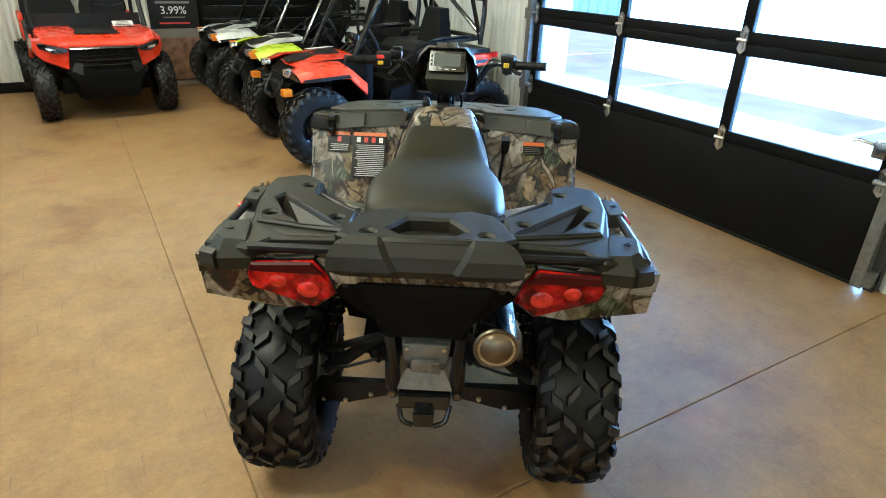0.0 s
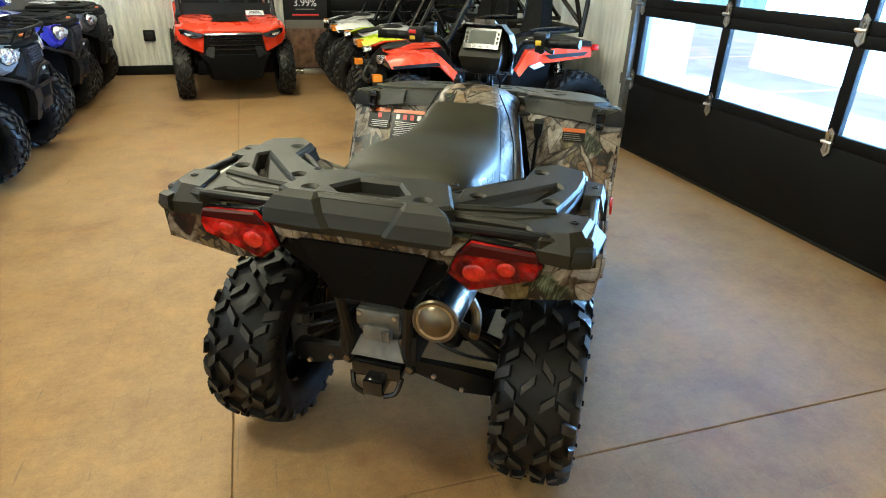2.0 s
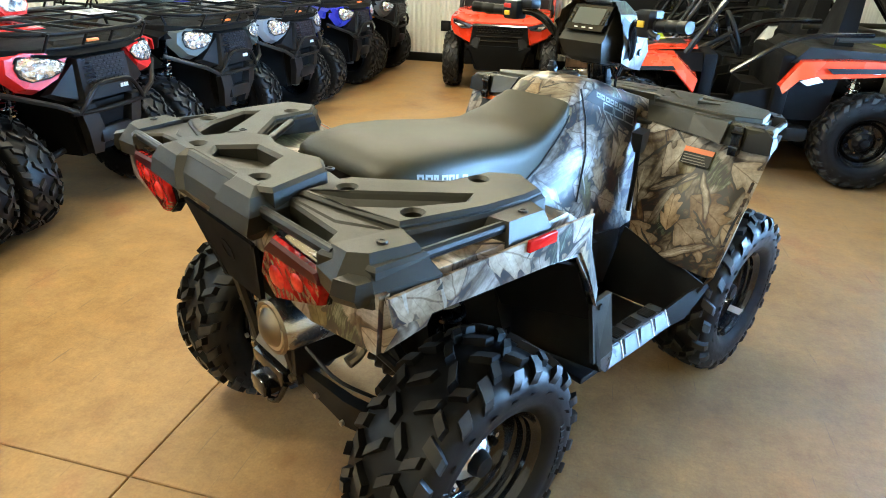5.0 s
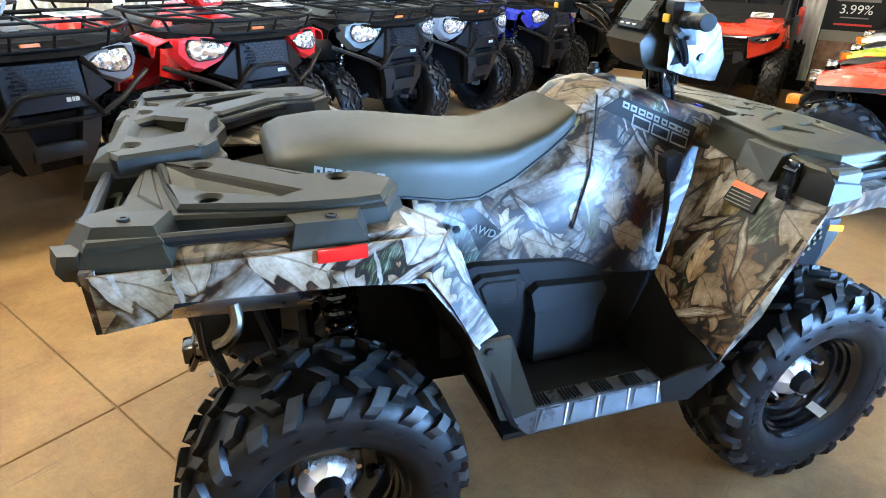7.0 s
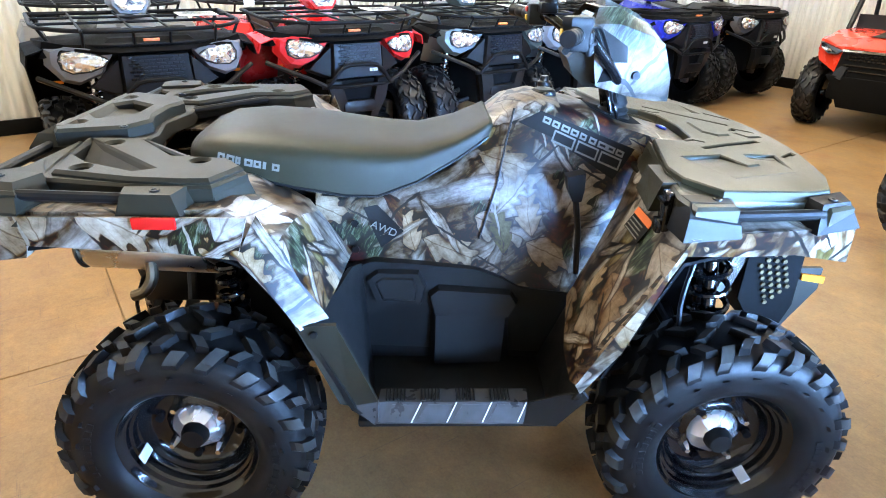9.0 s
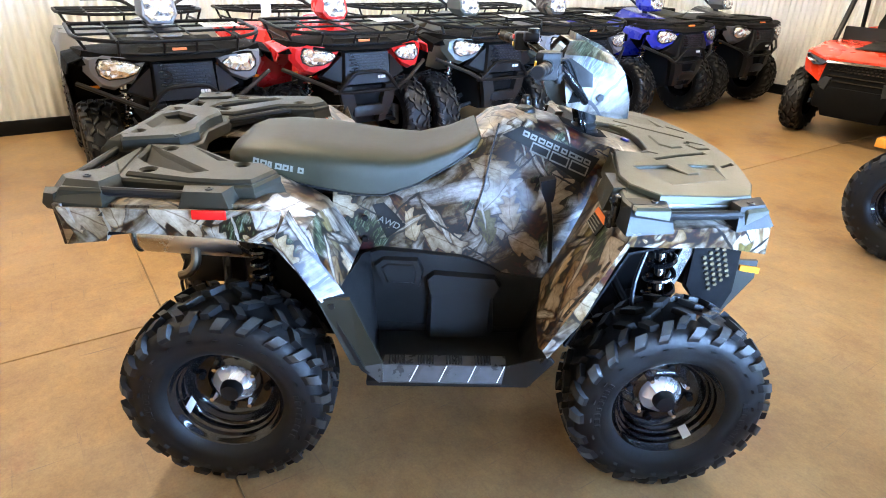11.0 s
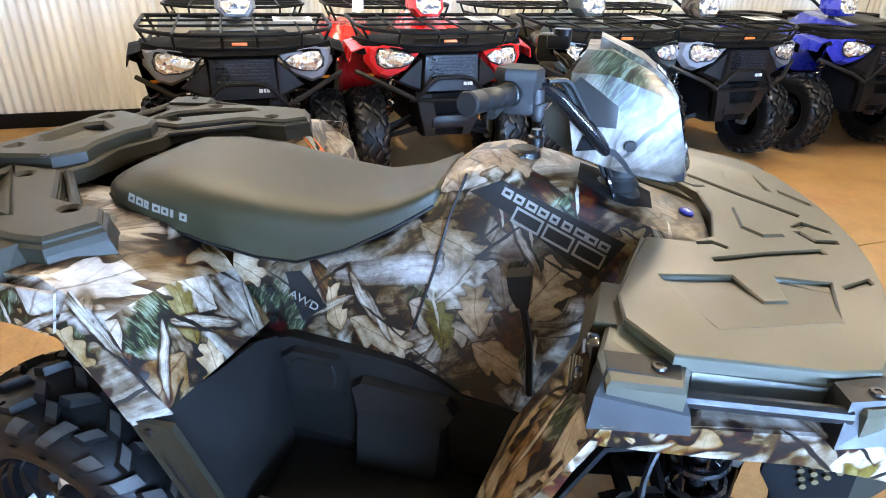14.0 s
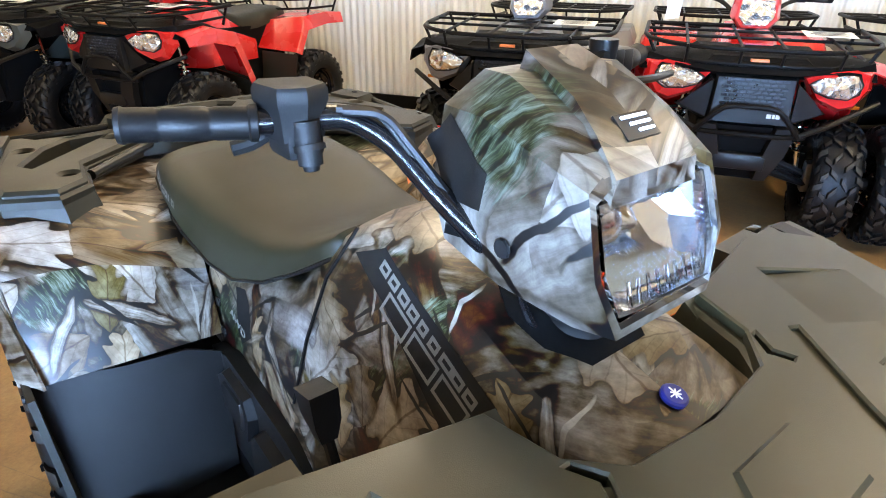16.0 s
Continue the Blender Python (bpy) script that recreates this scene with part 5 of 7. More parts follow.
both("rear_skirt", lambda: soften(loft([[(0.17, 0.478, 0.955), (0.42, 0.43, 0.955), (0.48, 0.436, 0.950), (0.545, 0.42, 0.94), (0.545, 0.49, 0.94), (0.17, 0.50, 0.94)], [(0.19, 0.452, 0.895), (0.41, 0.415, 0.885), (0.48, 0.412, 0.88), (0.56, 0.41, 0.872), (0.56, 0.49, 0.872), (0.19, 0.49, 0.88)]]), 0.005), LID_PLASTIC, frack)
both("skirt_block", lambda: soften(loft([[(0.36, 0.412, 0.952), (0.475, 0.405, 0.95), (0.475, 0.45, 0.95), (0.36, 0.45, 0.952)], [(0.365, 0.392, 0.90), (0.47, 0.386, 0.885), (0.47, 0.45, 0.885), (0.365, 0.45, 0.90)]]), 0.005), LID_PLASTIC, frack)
both("latch", lambda: joined(box(0.51, 0.405, 0.903, 0.032, 0.018, 0.085, 0.005), box(0.51, 0.393, 0.872, 0.03, 0.012, 0.03, 0.004), tube([(0.493, 0.397, 0.925), (0.527, 0.397, 0.925)], 0.006, 8)), GLOSSBLACK, frack, "glossy black strap latch")
# corner blocks: same plastic as the rack, darkened here against the door's shine
both("rear_corner_block", lambda: soften(loft([[(0.53, 0.405, 0.874), (0.609, 0.408, 0.876), (0.584, 0.535, 0.874), (0.515, 0.535, 0.872)], [(0.535, 0.41, 0.92), (0.606, 0.412, 0.925), (0.580, 0.53, 0.90), (0.515, 0.53, 0.92)], [(0.535, 0.42, 0.946), (0.572, 0.425, 0.946), (0.560, 0.515, 0.938), (0.52, 0.515, 0.942)]]), 0.004), FOOTBLACK, frack)
both("front_corner_block", lambda: soften(loft([[(0.495, 0.69, 0.866), (0.553, 0.705, 0.868), (0.503, 0.828, 0.864), (0.44, 0.835, 0.866)], [(0.495, 0.705, 0.928), (0.530, 0.715, 0.926), (0.488, 0.80, 0.918), (0.44, 0.808, 0.922)]]), 0.005), FOOTBLACK, frack)
both("side_bar", lambda: tube([(0.562, 0.52, 0.912), (0.527, 0.72, 0.904)], 0.0115), SATIN, frack, "satin black steel bar")
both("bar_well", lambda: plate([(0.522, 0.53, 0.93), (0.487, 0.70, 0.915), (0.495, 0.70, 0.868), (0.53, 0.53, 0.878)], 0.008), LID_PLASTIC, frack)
for s in (1, -1):
    for bx, by, bz in ((0.545, 0.488, 0.941), (0.497, 0.755, 0.924)):
        part("bolt", moved(lathe([(0, 0.010), (0.003, 0.009), (0.003, 0.005), (0.0015, 0.0045)], 10, "z", cap=True), Matrix.Translation((s * bx, by, bz))), SATIN, frack)

# headlight pod on the bars
def pod_ring(up, mid, low, top):
    return [up, mid, low] + [(-x, y, z) for x, y, z in (low, mid, up, top)] + [top]


pod_rows = [pod_ring((0.112, 0.318, 1.222), (0.134, 0.325, 1.14), (0.126, 0.338, 1.078), (0.076, 0.338, 1.257)),
            pod_ring((0.119, 0.385, 1.222), (0.138, 0.40, 1.135), (0.120, 0.42, 1.054), (0.084, 0.383, 1.258)),
            pod_ring((0.115, 0.46, 1.198), (0.124, 0.475, 1.115), (0.100, 0.505, 1.038), (0.078, 0.46, 1.222)),
            pod_ring((0.101, 0.506, 1.176), (0.108, 0.530, 1.10), (0.080, 0.543, 1.034), (0.070, 0.499, 1.188)),
            pod_ring((0.094, 0.510, 1.165), (0.100, 0.531, 1.10), (0.078, 0.545, 1.047), (0.066, 0.506, 1.176)),
            pod_ring((0.09, 0.49, 1.16), (0.095, 0.51, 1.10), (0.075, 0.525, 1.052), (0.064, 0.486, 1.172))]
pod = part("headlight_pod", soften(loft(pod_rows, cap=False), 0.005, 2, 20), POD_CAMO, atv, "camouflage-print headlamp pod on the handlebar", crease=30)
part("pod_hood", soften(loft([[(-0.05, 0.36, 1.25), (0.05, 0.36, 1.25), (0.04, 0.36, 1.276), (-0.04, 0.36, 1.276)], [(-0.062, 0.44, 1.215), (0.062, 0.44, 1.215), (0.054, 0.44, 1.243), (-0.054, 0.44, 1.243)], [(-0.068, 0.478, 1.18), (0.068, 0.478, 1.18), (0.062, 0.478, 1.215), (-0.062, 0.478, 1.215)], [(-0.07, 0.508, 1.155), (0.07, 0.508, 1.155), (0.066, 0.508, 1.182), (-0.066, 0.508, 1.182)]]), 0.005), POD_CAMO, pod, "raised camouflage hood of the pod")
swing = Matrix.Translation((0, 0.36, 0)) @ Matrix.Rotation(radians(-4), 4, "Z") @ Matrix.Translation((0.008, -0.36, 0))


def dial_face(hw, z0, z1, proud):
    """A rectangle on the leaning dial plane."""
    y = lambda z: 0.316 + (z - 1.208) * 0.7 - proud
    return [(-hw, y(z1), z1), (hw, y(z1), z1), (hw, y(z0), z0), (-hw, y(z0), z0)]


part("instrument_panel", moved(soften(loft([[(-0.066, 0.40, 1.247), (0.066, 0.40, 1.247), (0.072, 0.352, 1.246), (-0.072, 0.352, 1.246)], [(-0.09, 0.39, 1.168), (0.09, 0.39, 1.168), (0.086, 0.300, 1.166), (-0.086, 0.300, 1.166)], [(-0.094, 0.39, 1.14), (0.094, 0.39, 1.14), (0.088, 0.276, 1.138), (-0.088, 0.276, 1.138)],
                                            [(-0.09, 0.39, 1.10), (0.09, 0.39, 1.10), (0.078, 0.295, 1.095), (-0.078, 0.295, 1.095)], [(-0.075, 0.39, 1.06), (0.075, 0.39, 1.06), (0.06, 0.325, 1.07), (-0.06, 0.325, 1.07)]]), 0.006), swing), PLASTIC, pod, "black instrument cowl")
part("screen_frame", moved(soften(loft([dial_face(0.078, 1.168, 1.246, -0.01), dial_face(0.074, 1.171, 1.243, 0.008)]), 0.004), swing), GLOSSBLACK, pod)
part("screen", moved(loft([dial_face(0.056, 1.188, 1.236, 0.004), dial_face(0.055, 1.189, 1.235, 0.0095)]), swing), LCD, pod, "grey display screen")
for k in (-0.03, 0.0, 0.03):
    part("button", moved(loft([[(x + k, y, z) for x, y, z in dial_face(0.008, 1.177, 1.181, 0.005)], [(x + k, y, z) for x, y, z in dial_face(0.007, 1.1775, 1.1805, 0.0098)]]), swing), PAPER, pod)
for k in (-1, 1):
    for zz in (1.195, 1.21, 1.225):
        part("side_button", moved(loft([[(x + k * 0.065, y, z) for x, y, z in dial_face(0.004, zz - 0.005, zz + 0.005, 0.005)], [(x + k * 0.065, y, z) for x, y, z in dial_face(0.0035, zz - 0.004, zz + 0.004, 0.0105)]]), swing), SATIN, pod)
for s in (1, -1):
    corners = [(s * 0.13, y, z) for y, z in ((0.334, 1.216), (0.311, 1.186), (0.352, 1.137), (0.406, 1.136), (0.405, 1.172), (0.37, 1.195))]
    drape("side_vent", pod, [corners[:4], (corners[0], corners[3], corners[4], corners[5])], (-s, 0, 0), FOOTBLACK, pod, "black side inset", 0.002, 5)
    # slot isn't cut through; its shade is a dark film on the pod
    drape("bar_slot_film", pod, [[(s * 0.13, y, z) for y, z in ((0.352, 1.124), (0.388, 1.113), (0.386, 1.094), (0.341, 1.087))]], (-s, 0, 0), DARK, pod, "dark film painting the shaded slot for the handlebar", 0.002, 4)
def lamp_ring(k, y):
    return [(x * k, y + dy, 1.105 + (z - 1.105) * k) for x, dy, z in ((0.09, -0.014, 1.165), (0.096, 0.008, 1.10), (0.083, 0.022, 1.053), (-0.083, 0.022, 1.053), (-0.096, 0.008, 1.10), (-0.09, -0.014, 1.165))]


hl = part("headlamp", loft([lamp_ring(1.0, 0.508), lamp_ring(0.97, 0.497), lamp_ring(0.8, 0.475), lamp_ring(0.5, 0.455), lamp_ring(0.15, 0.448)], cap=False), CHROME, pod, "clear headlamp with bright stepped reflector", crease=10)
part("back_plate", loft([lamp_ring(1.05, 0.44), lamp_ring(1.04, 0.445)]), DARK, hl)
lamp_glass = part("lens", soften(loft([lamp_ring(0.985, 0.512), lamp_ring(0.96, 0.522), lamp_ring(0.8, 0.528)]), 0.003), CLEAR, hl)
lamp_glass.visible_shadow = False
for k in range(9):
    part("flute", tube([(-0.06 + 0.015 * k, 0.5345, 1.062), (-0.06 + 0.015 * k, 0.527, 1.085)], 0.0025, 6), CLEAR, hl)
zig = lambda y, z, hw: [(-hw + 2 * hw * i / 56, y, z + (0.0016 if i % 2 else 0.0)) for i in range(57)]
part("fluted_floor", loft([zig(0.468, 1.082, 0.062), zig(0.492, 1.068, 0.074), zig(0.516, 1.060, 0.079)], cap=False, closed=False), CHROME, hl, crease=5)
for k in range(7):
    x = -0.066 + 0.022 * k
    part("reflector_step", soften(loft([[(x - 0.009, 0.494, 1.160), (x + 0.009, 0.490, 1.160), (x + 0.009, 0.462, 1.155), (x - 0.009, 0.462, 1.155)], [(x - 0.009, 0.482, 1.125), (x + 0.009, 0.478, 1.125), (x + 0.009, 0.458, 1.122), (x - 0.009, 0.458, 1.122)]]), 0.002), CHROME, hl, crease=20)
both("side_ladder", lambda: joined(*[box(0.083 + 0.0008 * k, 0.500 + 0.0012 * k, 1.150 - 0.0075 * k, 0.008, 0.012, 0.0048, 0.001, 1) for k in range(10)]), CHROME, hl)
part("bulb_shield", moved(lathe([(0.0, 0.024), (0.014, 0.026), (0.03, 0.022), (0.036, 0.012), (0.037, 0.0005)], 18, "y", cap=True), Matrix.Translation((0.034, 0.458, 1.112))), CHROME, hl)
part("bulb", moved(lathe([(0, 0.02), (0.02, 0.017), (0.032, 0.006), (0.034, 0.0005)], 14, "y", cap=True), Matrix.Translation((0, 0.46, 1.112))), CHROME, hl)
pl = part("pod_label", plate([(-0.026, 0.466, 1.2265), (0.026, 0.466, 1.2265), (0.026, 0.488, 1.2070), (-0.026, 0.488, 1.2070)], 0.003), INK, pod, "small dark printed sticker")
for k in range(3):
    part("text_bar", plate([(-0.021, 0.470 + 0.006 * k, 1.2258 - 0.0053 * k), (0.019 - 0.008 * k, 0.470 + 0.006 * k, 1.2258 - 0.0053 * k), (0.019 - 0.008 * k, 0.4725 + 0.006 * k, 1.2236 - 0.0053 * k), (-0.021, 0.4725 + 0.006 * k, 1.2236 - 0.0053 * k)], 0.002), PAPER, pl)
both("pod_screw", lambda: moved(lathe([(0, 0.011), (0.003, 0.01)], 10, "x", cap=True), Matrix.Translation((0.131, 0.435, 1.105))), INK, pod)

# handlebar
hb = [(0.06, 0.405, 1.075), (0.115, 0.40, 1.085), (0.142, 0.362, 1.13), (0.170, 0.305, 1.19), (0.20, 0.272, 1.213), (0.29, 0.236, 1.211), (0.395, 0.197, 1.216)]
bar = part("handlebar", tube([(-x, y, z) for x, y, z in reversed(hb)] + hb, 0.0135, 14, bend=4), GLOSSBLACK, atv, "gloss black tubular handlebar")
part("steering_stem", joined(tube([(0, 0.435, 0.95), (0, 0.40, 1.09)], 0.026, 14), tube([(0.03, 0.42, 0.97), (0.035, 0.39, 1.08)], 0.006, 8), tube([(-0.03, 0.42, 0.97), (-0.035, 0.39, 1.08)], 0.006, 8), tube([(0.05, 0.38, 1.08), (0.075, 0.41, 1.02), (0.06, 0.43, 0.97)], 0.005, 6, bend=3)), GLOSSBLACK, bar)
part("stem_clamp", box(0, 0.405, 1.08, 0.13, 0.05, 0.05, 0.008), SATIN, bar)
for s in (1, -1):
    part("grip", moved(lathe([(0, 0.012), (0.001, 0.019), (0.008, 0.019), (0.01, 0.0165), (0.04, 0.0165), (0.042, 0.0155), (0.046, 0.0155), (0.048, 0.0165), (0.085, 0.0165), (0.087, 0.0155), (0.091, 0.0155), (0.093, 0.0165), (0.118, 0.0165), (0.121, 0.018), (0.126, 0.0165), (0.126, 0.002)], 18, "x", cap=True), Matrix.Translation((s * 0.283, 0.2385, 1.211)) @ Matrix.Rotation(radians(-20.4 * s), 4, "Z") @ Matrix.Rotation(radians(-2.5 * s), 4, "Y") @ Matrix.Diagonal((s, 1, 1, 1))), RUBBER, bar, "ribbed black rubber grip")
def control_box():
    lid_top = [(0.198, 0.222), (0.262, 0.202), (0.279, 0.222), (0.272, 0.276), (0.238, 0.288), (0.200, 0.272)]
    ring = lambda k, z: [(0.250 + (x - 0.237) * k * 0.74, 0.248 + (y - 0.246) * k * 0.84, z) for x, y in lid_top]
    return joined(soften(loft([ring(0.86, 1.195), ring(0.95, 1.225), ring(1.04, 1.232), ring(1.04, 1.243), ring(0.96, 1.248)]), 0.002), box(0.250, 0.248, 1.20, 0.042, 0.052, 0.05, 0.008),
                  tube([(0.250, 0.272, 1.215), (0.250, 0.278, 1.172)], [0.014, 0.0125], 14), tube([(0.250, 0.277, 1.192), (0.250, 0.279, 1.186)], 0.016, 14), tube([(0.250, 0.278, 1.175), (0.250, 0.279, 1.166)], [0.010, 0.008], 12), tube([(0.262, 0.228, 1.20), (0.285, 0.218, 1.185), (0.305, 0.214, 1.182)], 0.008, 8, bend=2))


res = part("brake_reservoir", control_box(), FOOTBLACK, bar, "black throttle and brake housing")
part("brake_lever", tube([(-0.20, 0.285, 1.205), (-0.30, 0.292, 1.20), (-0.40, 0.262, 1.195)], 0.006, 8, bend=3), SATIN, bar)
sw = part("switch_block", joined(box(-0.252, 0.245, 1.215, 0.06, 0.055, 0.06, 0.008), box(-0.205, 0.268, 1.235, 0.05, 0.05, 0.03, 0.006), tube([(-0.20, 0.275, 1.225), (-0.20, 0.275, 1.262)], 0.02, 12)), SATIN, bar, "black switch housing with coloured buttons")
part("red_switch", box(-0.262, 0.2165, 1.228, 0.03, 0.006, 0.014, 0.002), REDPLASTIC, sw)
part("yellow_switch", box(-0.262, 0.2165, 1.205, 0.022, 0.006, 0.014, 0.002), YELLOW, sw)
part("yellow_switch", box(0.243, 0.216, 1.212, 0.022, 0.006, 0.018, 0.002), YELLOW, res)
for k in (0.0, 0.012):
    part("cable", tube([(0.215, 0.275 + k, 1.222), (0.185, 0.305 + k, 1.222), (0.15, 0.345 + k, 1.155), (0.08, 0.40 + k, 1.03)], 0.0045, 6, bend=4), RUBBER, bar)
part("gear_lever", joined(tube([(0.25, 0.315, 0.62), (0.258, 0.305, 0.74), (0.266, 0.285, 0.84)], 0.008, 8), soften(loft([[(0.256, 0.276, 0.83), (0.278, 0.276, 0.83), (0.278, 0.298, 0.83), (0.256, 0.298, 0.83)], [(0.25, 0.262, 0.86), (0.285, 0.262, 0.86), (0.285, 0.30, 0.86), (0.25, 0.30, 0.86)], [(0.25, 0.255, 0.895), (0.288, 0.255, 0.895), (0.288, 0.298, 0.905), (0.25, 0.298, 0.905)]]), 0.006)), SATIN, atv, "black gear selector lever")
part("key_switch", moved(lathe([(0, 0.018), (0.022, 0.018), (0.026, 0.013), (0.038, 0.011)], 14, "z", cap=True), Matrix.Translation((-0.075, 0.25, 1.03))), SATIN, atv)

# underneath
gp = part("rear_guard", joined(plate([(-0.225, -0.935, 0.855), (-0.245, -0.93, 0.815), (-0.135, -0.885, 0.70), (-0.12, -0.88, 0.655), (0.11, -0.88, 0.655), (0.125, -0.885, 0.70), (0.235, -0.93, 0.815), (0.215, -0.935, 0.855)][::-1], 0.012, 0.004),
                              plate([(-0.165, -0.956, 0.848), (-0.085, -0.915, 0.675), (0.075, -0.915, 0.675), (0.155, -0.956, 0.848)][::-1], 0.016, 0.005)), DARK, atv, "black plastic rear guard plate")
for gx in (-0.205, -0.125, 0.115, 0.195):
    part("guard_bolt", moved(lathe([(0, 0.009), (-0.004, 0.008)], 8, "y", cap=True), Matrix.Translation((gx, -0.943 if abs(gx) > 0.15 else -0.895, 0.83 if abs(gx) > 0.15 else 0.70))), SATIN, gp)
part("boss", moved(lathe([(0, 0.03), (-0.006, 0.028), (-0.006, 0.018), (-0.001, 0.016), (-0.001, 0.006)], 18, "y"), Matrix.Translation((0, -0.951, 0.775)) @ Matrix.Rotation(radians(13), 4, "X")), DARK, gp)
both("guard_rib", lambda: plate([(0.155, -0.962, 0.848), (0.172, -0.962, 0.848), (0.094, -0.924, 0.672), (0.076, -0.922, 0.672)], 0.010, 0.003), DARK, gp)
part("guard_lip", plate([(-0.165, -0.966, 0.852), (0.165, -0.966, 0.852), (0.158, -0.962, 0.836), (-0.158, -0.962, 0.836)], 0.008, 0.002), DARK, gp)
# bulk added to darken the gap; stands for axle, hub and brackets
both("clutter_box", lambda: joined(soften(loft([[(0.10, -0.46, 0.40), (0.30, -0.44, 0.42), (0.30, -0.34, 0.42), (0.10, -0.34, 0.40)], [(0.10, -0.56, 0.60), (0.30, -0.54, 0.60), (0.30, -0.40, 0.60), (0.10, -0.40, 0.60)], [(0.12, -0.60, 0.73), (0.27, -0.58, 0.73), (0.27, -0.46, 0.73), (0.12, -0.46, 0.73)]]), 0.02), tube([(0.30, -0.56, 0.56), (0.34, -0.60, 0.44), (0.36, -0.64, 0.36)], 0.012, 8, bend=3)), DARK, atv, "dark filler box and hose added for the clutter under the fender")
muf = part("muffler", moved(lathe([(-0.02, 0.05), (0.0, 0.058), (0.012, 0.06), (0.33, 0.06), (0.35, 0.05)], 28, "y", cap=True), Matrix.Translation((0.19, -0.945, 0.667)) @ Matrix.Rotation(radians(-3), 4, "X")), STEEL, atv, "round steel exhaust silencer")
part("end_cap", moved(lathe([(-0.012, 0.062), (-0.018, 0.058), (-0.016, 0.051), (-0.010, 0.048), (-0.018, 0.043), (-0.030, 0.030), (-0.037, 0.014), (-0.039, 0.0006)], 28, "y", cap=True), Matrix.Translation((0.19, -0.948, 0.667))), BRASSY, muf)
part("tail_spout", tube([(0.24, -0.78, 0.64), (0.26, -0.775, 0.60), (0.265, -0.80, 0.565), (0.265, -0.83, 0.555)], 0.015, 10, bend=3), BRASSY, muf)
gc = part("gearcase", joined(soften(loft([[(-0.07, -0.84, 0.60), (0.07, -0.84, 0.60), (0.07, -0.60, 0.62), (-0.07, -0.60, 0.62)], [(-0.062, -0.86, 0.54), (0.062, -0.86, 0.54), (0.075, -0.60, 0.52), (-0.075, -0.60, 0.52)], [(-0.045, -0.845, 0.50), (0.045, -0.845, 0.50), (0.07, -0.60, 0.42), (-0.07, -0.60, 0.42)]]), 0.008), tube([(-0.06, -0.85, 0.585), (0.06, -0.85, 0.585)], 0.014, 10), box(0.02, -0.865, 0.555, 0.035, 0.02, 0.045, 0.006), box(-0.03, -0.862, 0.55, 0.02, 0.02, 0.06, 0.006)), CAST, atv, "cast aluminium rear gear case")
part("skid_lip", plate([(-0.08, -0.885, 0.46), (0.08, -0.885, 0.46), (0.055, -0.865, 0.52), (-0.055, -0.865, 0.52)], 0.008, 0.003), CAST, gc)
part("cover_plate", joined(box(0, -0.868, 0.585, 0.13, 0.02, 0.055, 0.008), box(0.0, -0.874, 0.545, 0.085, 0.03, 0.05, 0.01), tube([(0.018, -0.892, 0.525), (0.018, -0.897, 0.565), (0.038, -0.897, 0.565), (0.038, -0.892, 0.525)], 0.004, 6)), CAST, gc)
for k in (-0.052, 0.052):
    part("cover_bolt", moved(lathe([(0, 0.008), (-0.006, 0.007)], 6, "y", cap=True), Matrix.Translation((k, -0.878, 0.60))), STEEL, gc)
hi = part("tow_hitch", joined(box(0, -0.865, 0.425, 0.15, 0.07, 0.05, 0.008), box(0, -0.885, 0.385, 0.06, 0.09, 0.05, 0.006), tube([(-0.075, -0.89, 0.41), (-0.065, -0.91, 0.365), (-0.03, -0.915, 0.355)], 0.008, 8, bend=2), tube([(0.075, -0.89, 0.41), (0.065, -0.91, 0.365), (0.03, -0.915, 0.355)], 0.008, 8, bend=2)), GLOSSBLACK, atv, "black steel tow hitch")
for s in (1, -1):
    part("hitch_bolt", moved(lathe([(0, 0.012), (-0.012, 0.011)], 6, "y", cap=True), Matrix.Translation((s * 0.095, -0.875, 0.44))), BRASSY, hi)
both("frame_strut", lambda: joined(tube([(0.10, -0.90, 0.66), (0.085, -0.875, 0.50), (0.095, -0.86, 0.42)], 0.015, 8), box(0.10, -0.78, 0.50, 0.03, 0.2, 0.10, 0.006), tube([(0.12, -0.93, 0.82), (0.12, -0.40, 0.80), (0.14, 0.2, 0.62)], 0.016, 8)), SATIN, atv)
both("lower_arm", lambda: joined(soften(loft([[(0.09, -0.86, 0.42), (0.09, -0.84, 0.42), (0.09, -0.84, 0.46), (0.09, -0.86, 0.46)], [(0.24, -0.83, 0.355), (0.24, -0.80, 0.355), (0.24, -0.80, 0.43), (0.24, -0.83, 0.43)], [(0.36, -0.72, 0.275), (0.36, -0.67, 0.275), (0.36, -0.67, 0.33), (0.36, -0.72, 0.33)]]), 0.008), tube([(0.09, -0.45, 0.42), (0.35, -0.62, 0.30)], 0.018, 8), tube([(0.09, -0.62, 0.50), (0.36, -0.64, 0.33)], 0.02, 10), tube([(0.10, -0.74, 0.56), (0.35, -0.66, 0.42)], 0.013, 8)), FOOTBLACK, atv, "black steel suspension arm")
for s in (1, -1):
    for ax, ay, az in ((0.16, -0.852, 0.412), (0.24, -0.836, 0.372), (0.33, -0.742, 0.296)):
        part("arm_bolt", moved(lathe([(0, 0.008), (-0.008, 0.007)], 6, "y", cap=True), Matrix.Translation((s * ax, ay, az))), STEEL, atv)
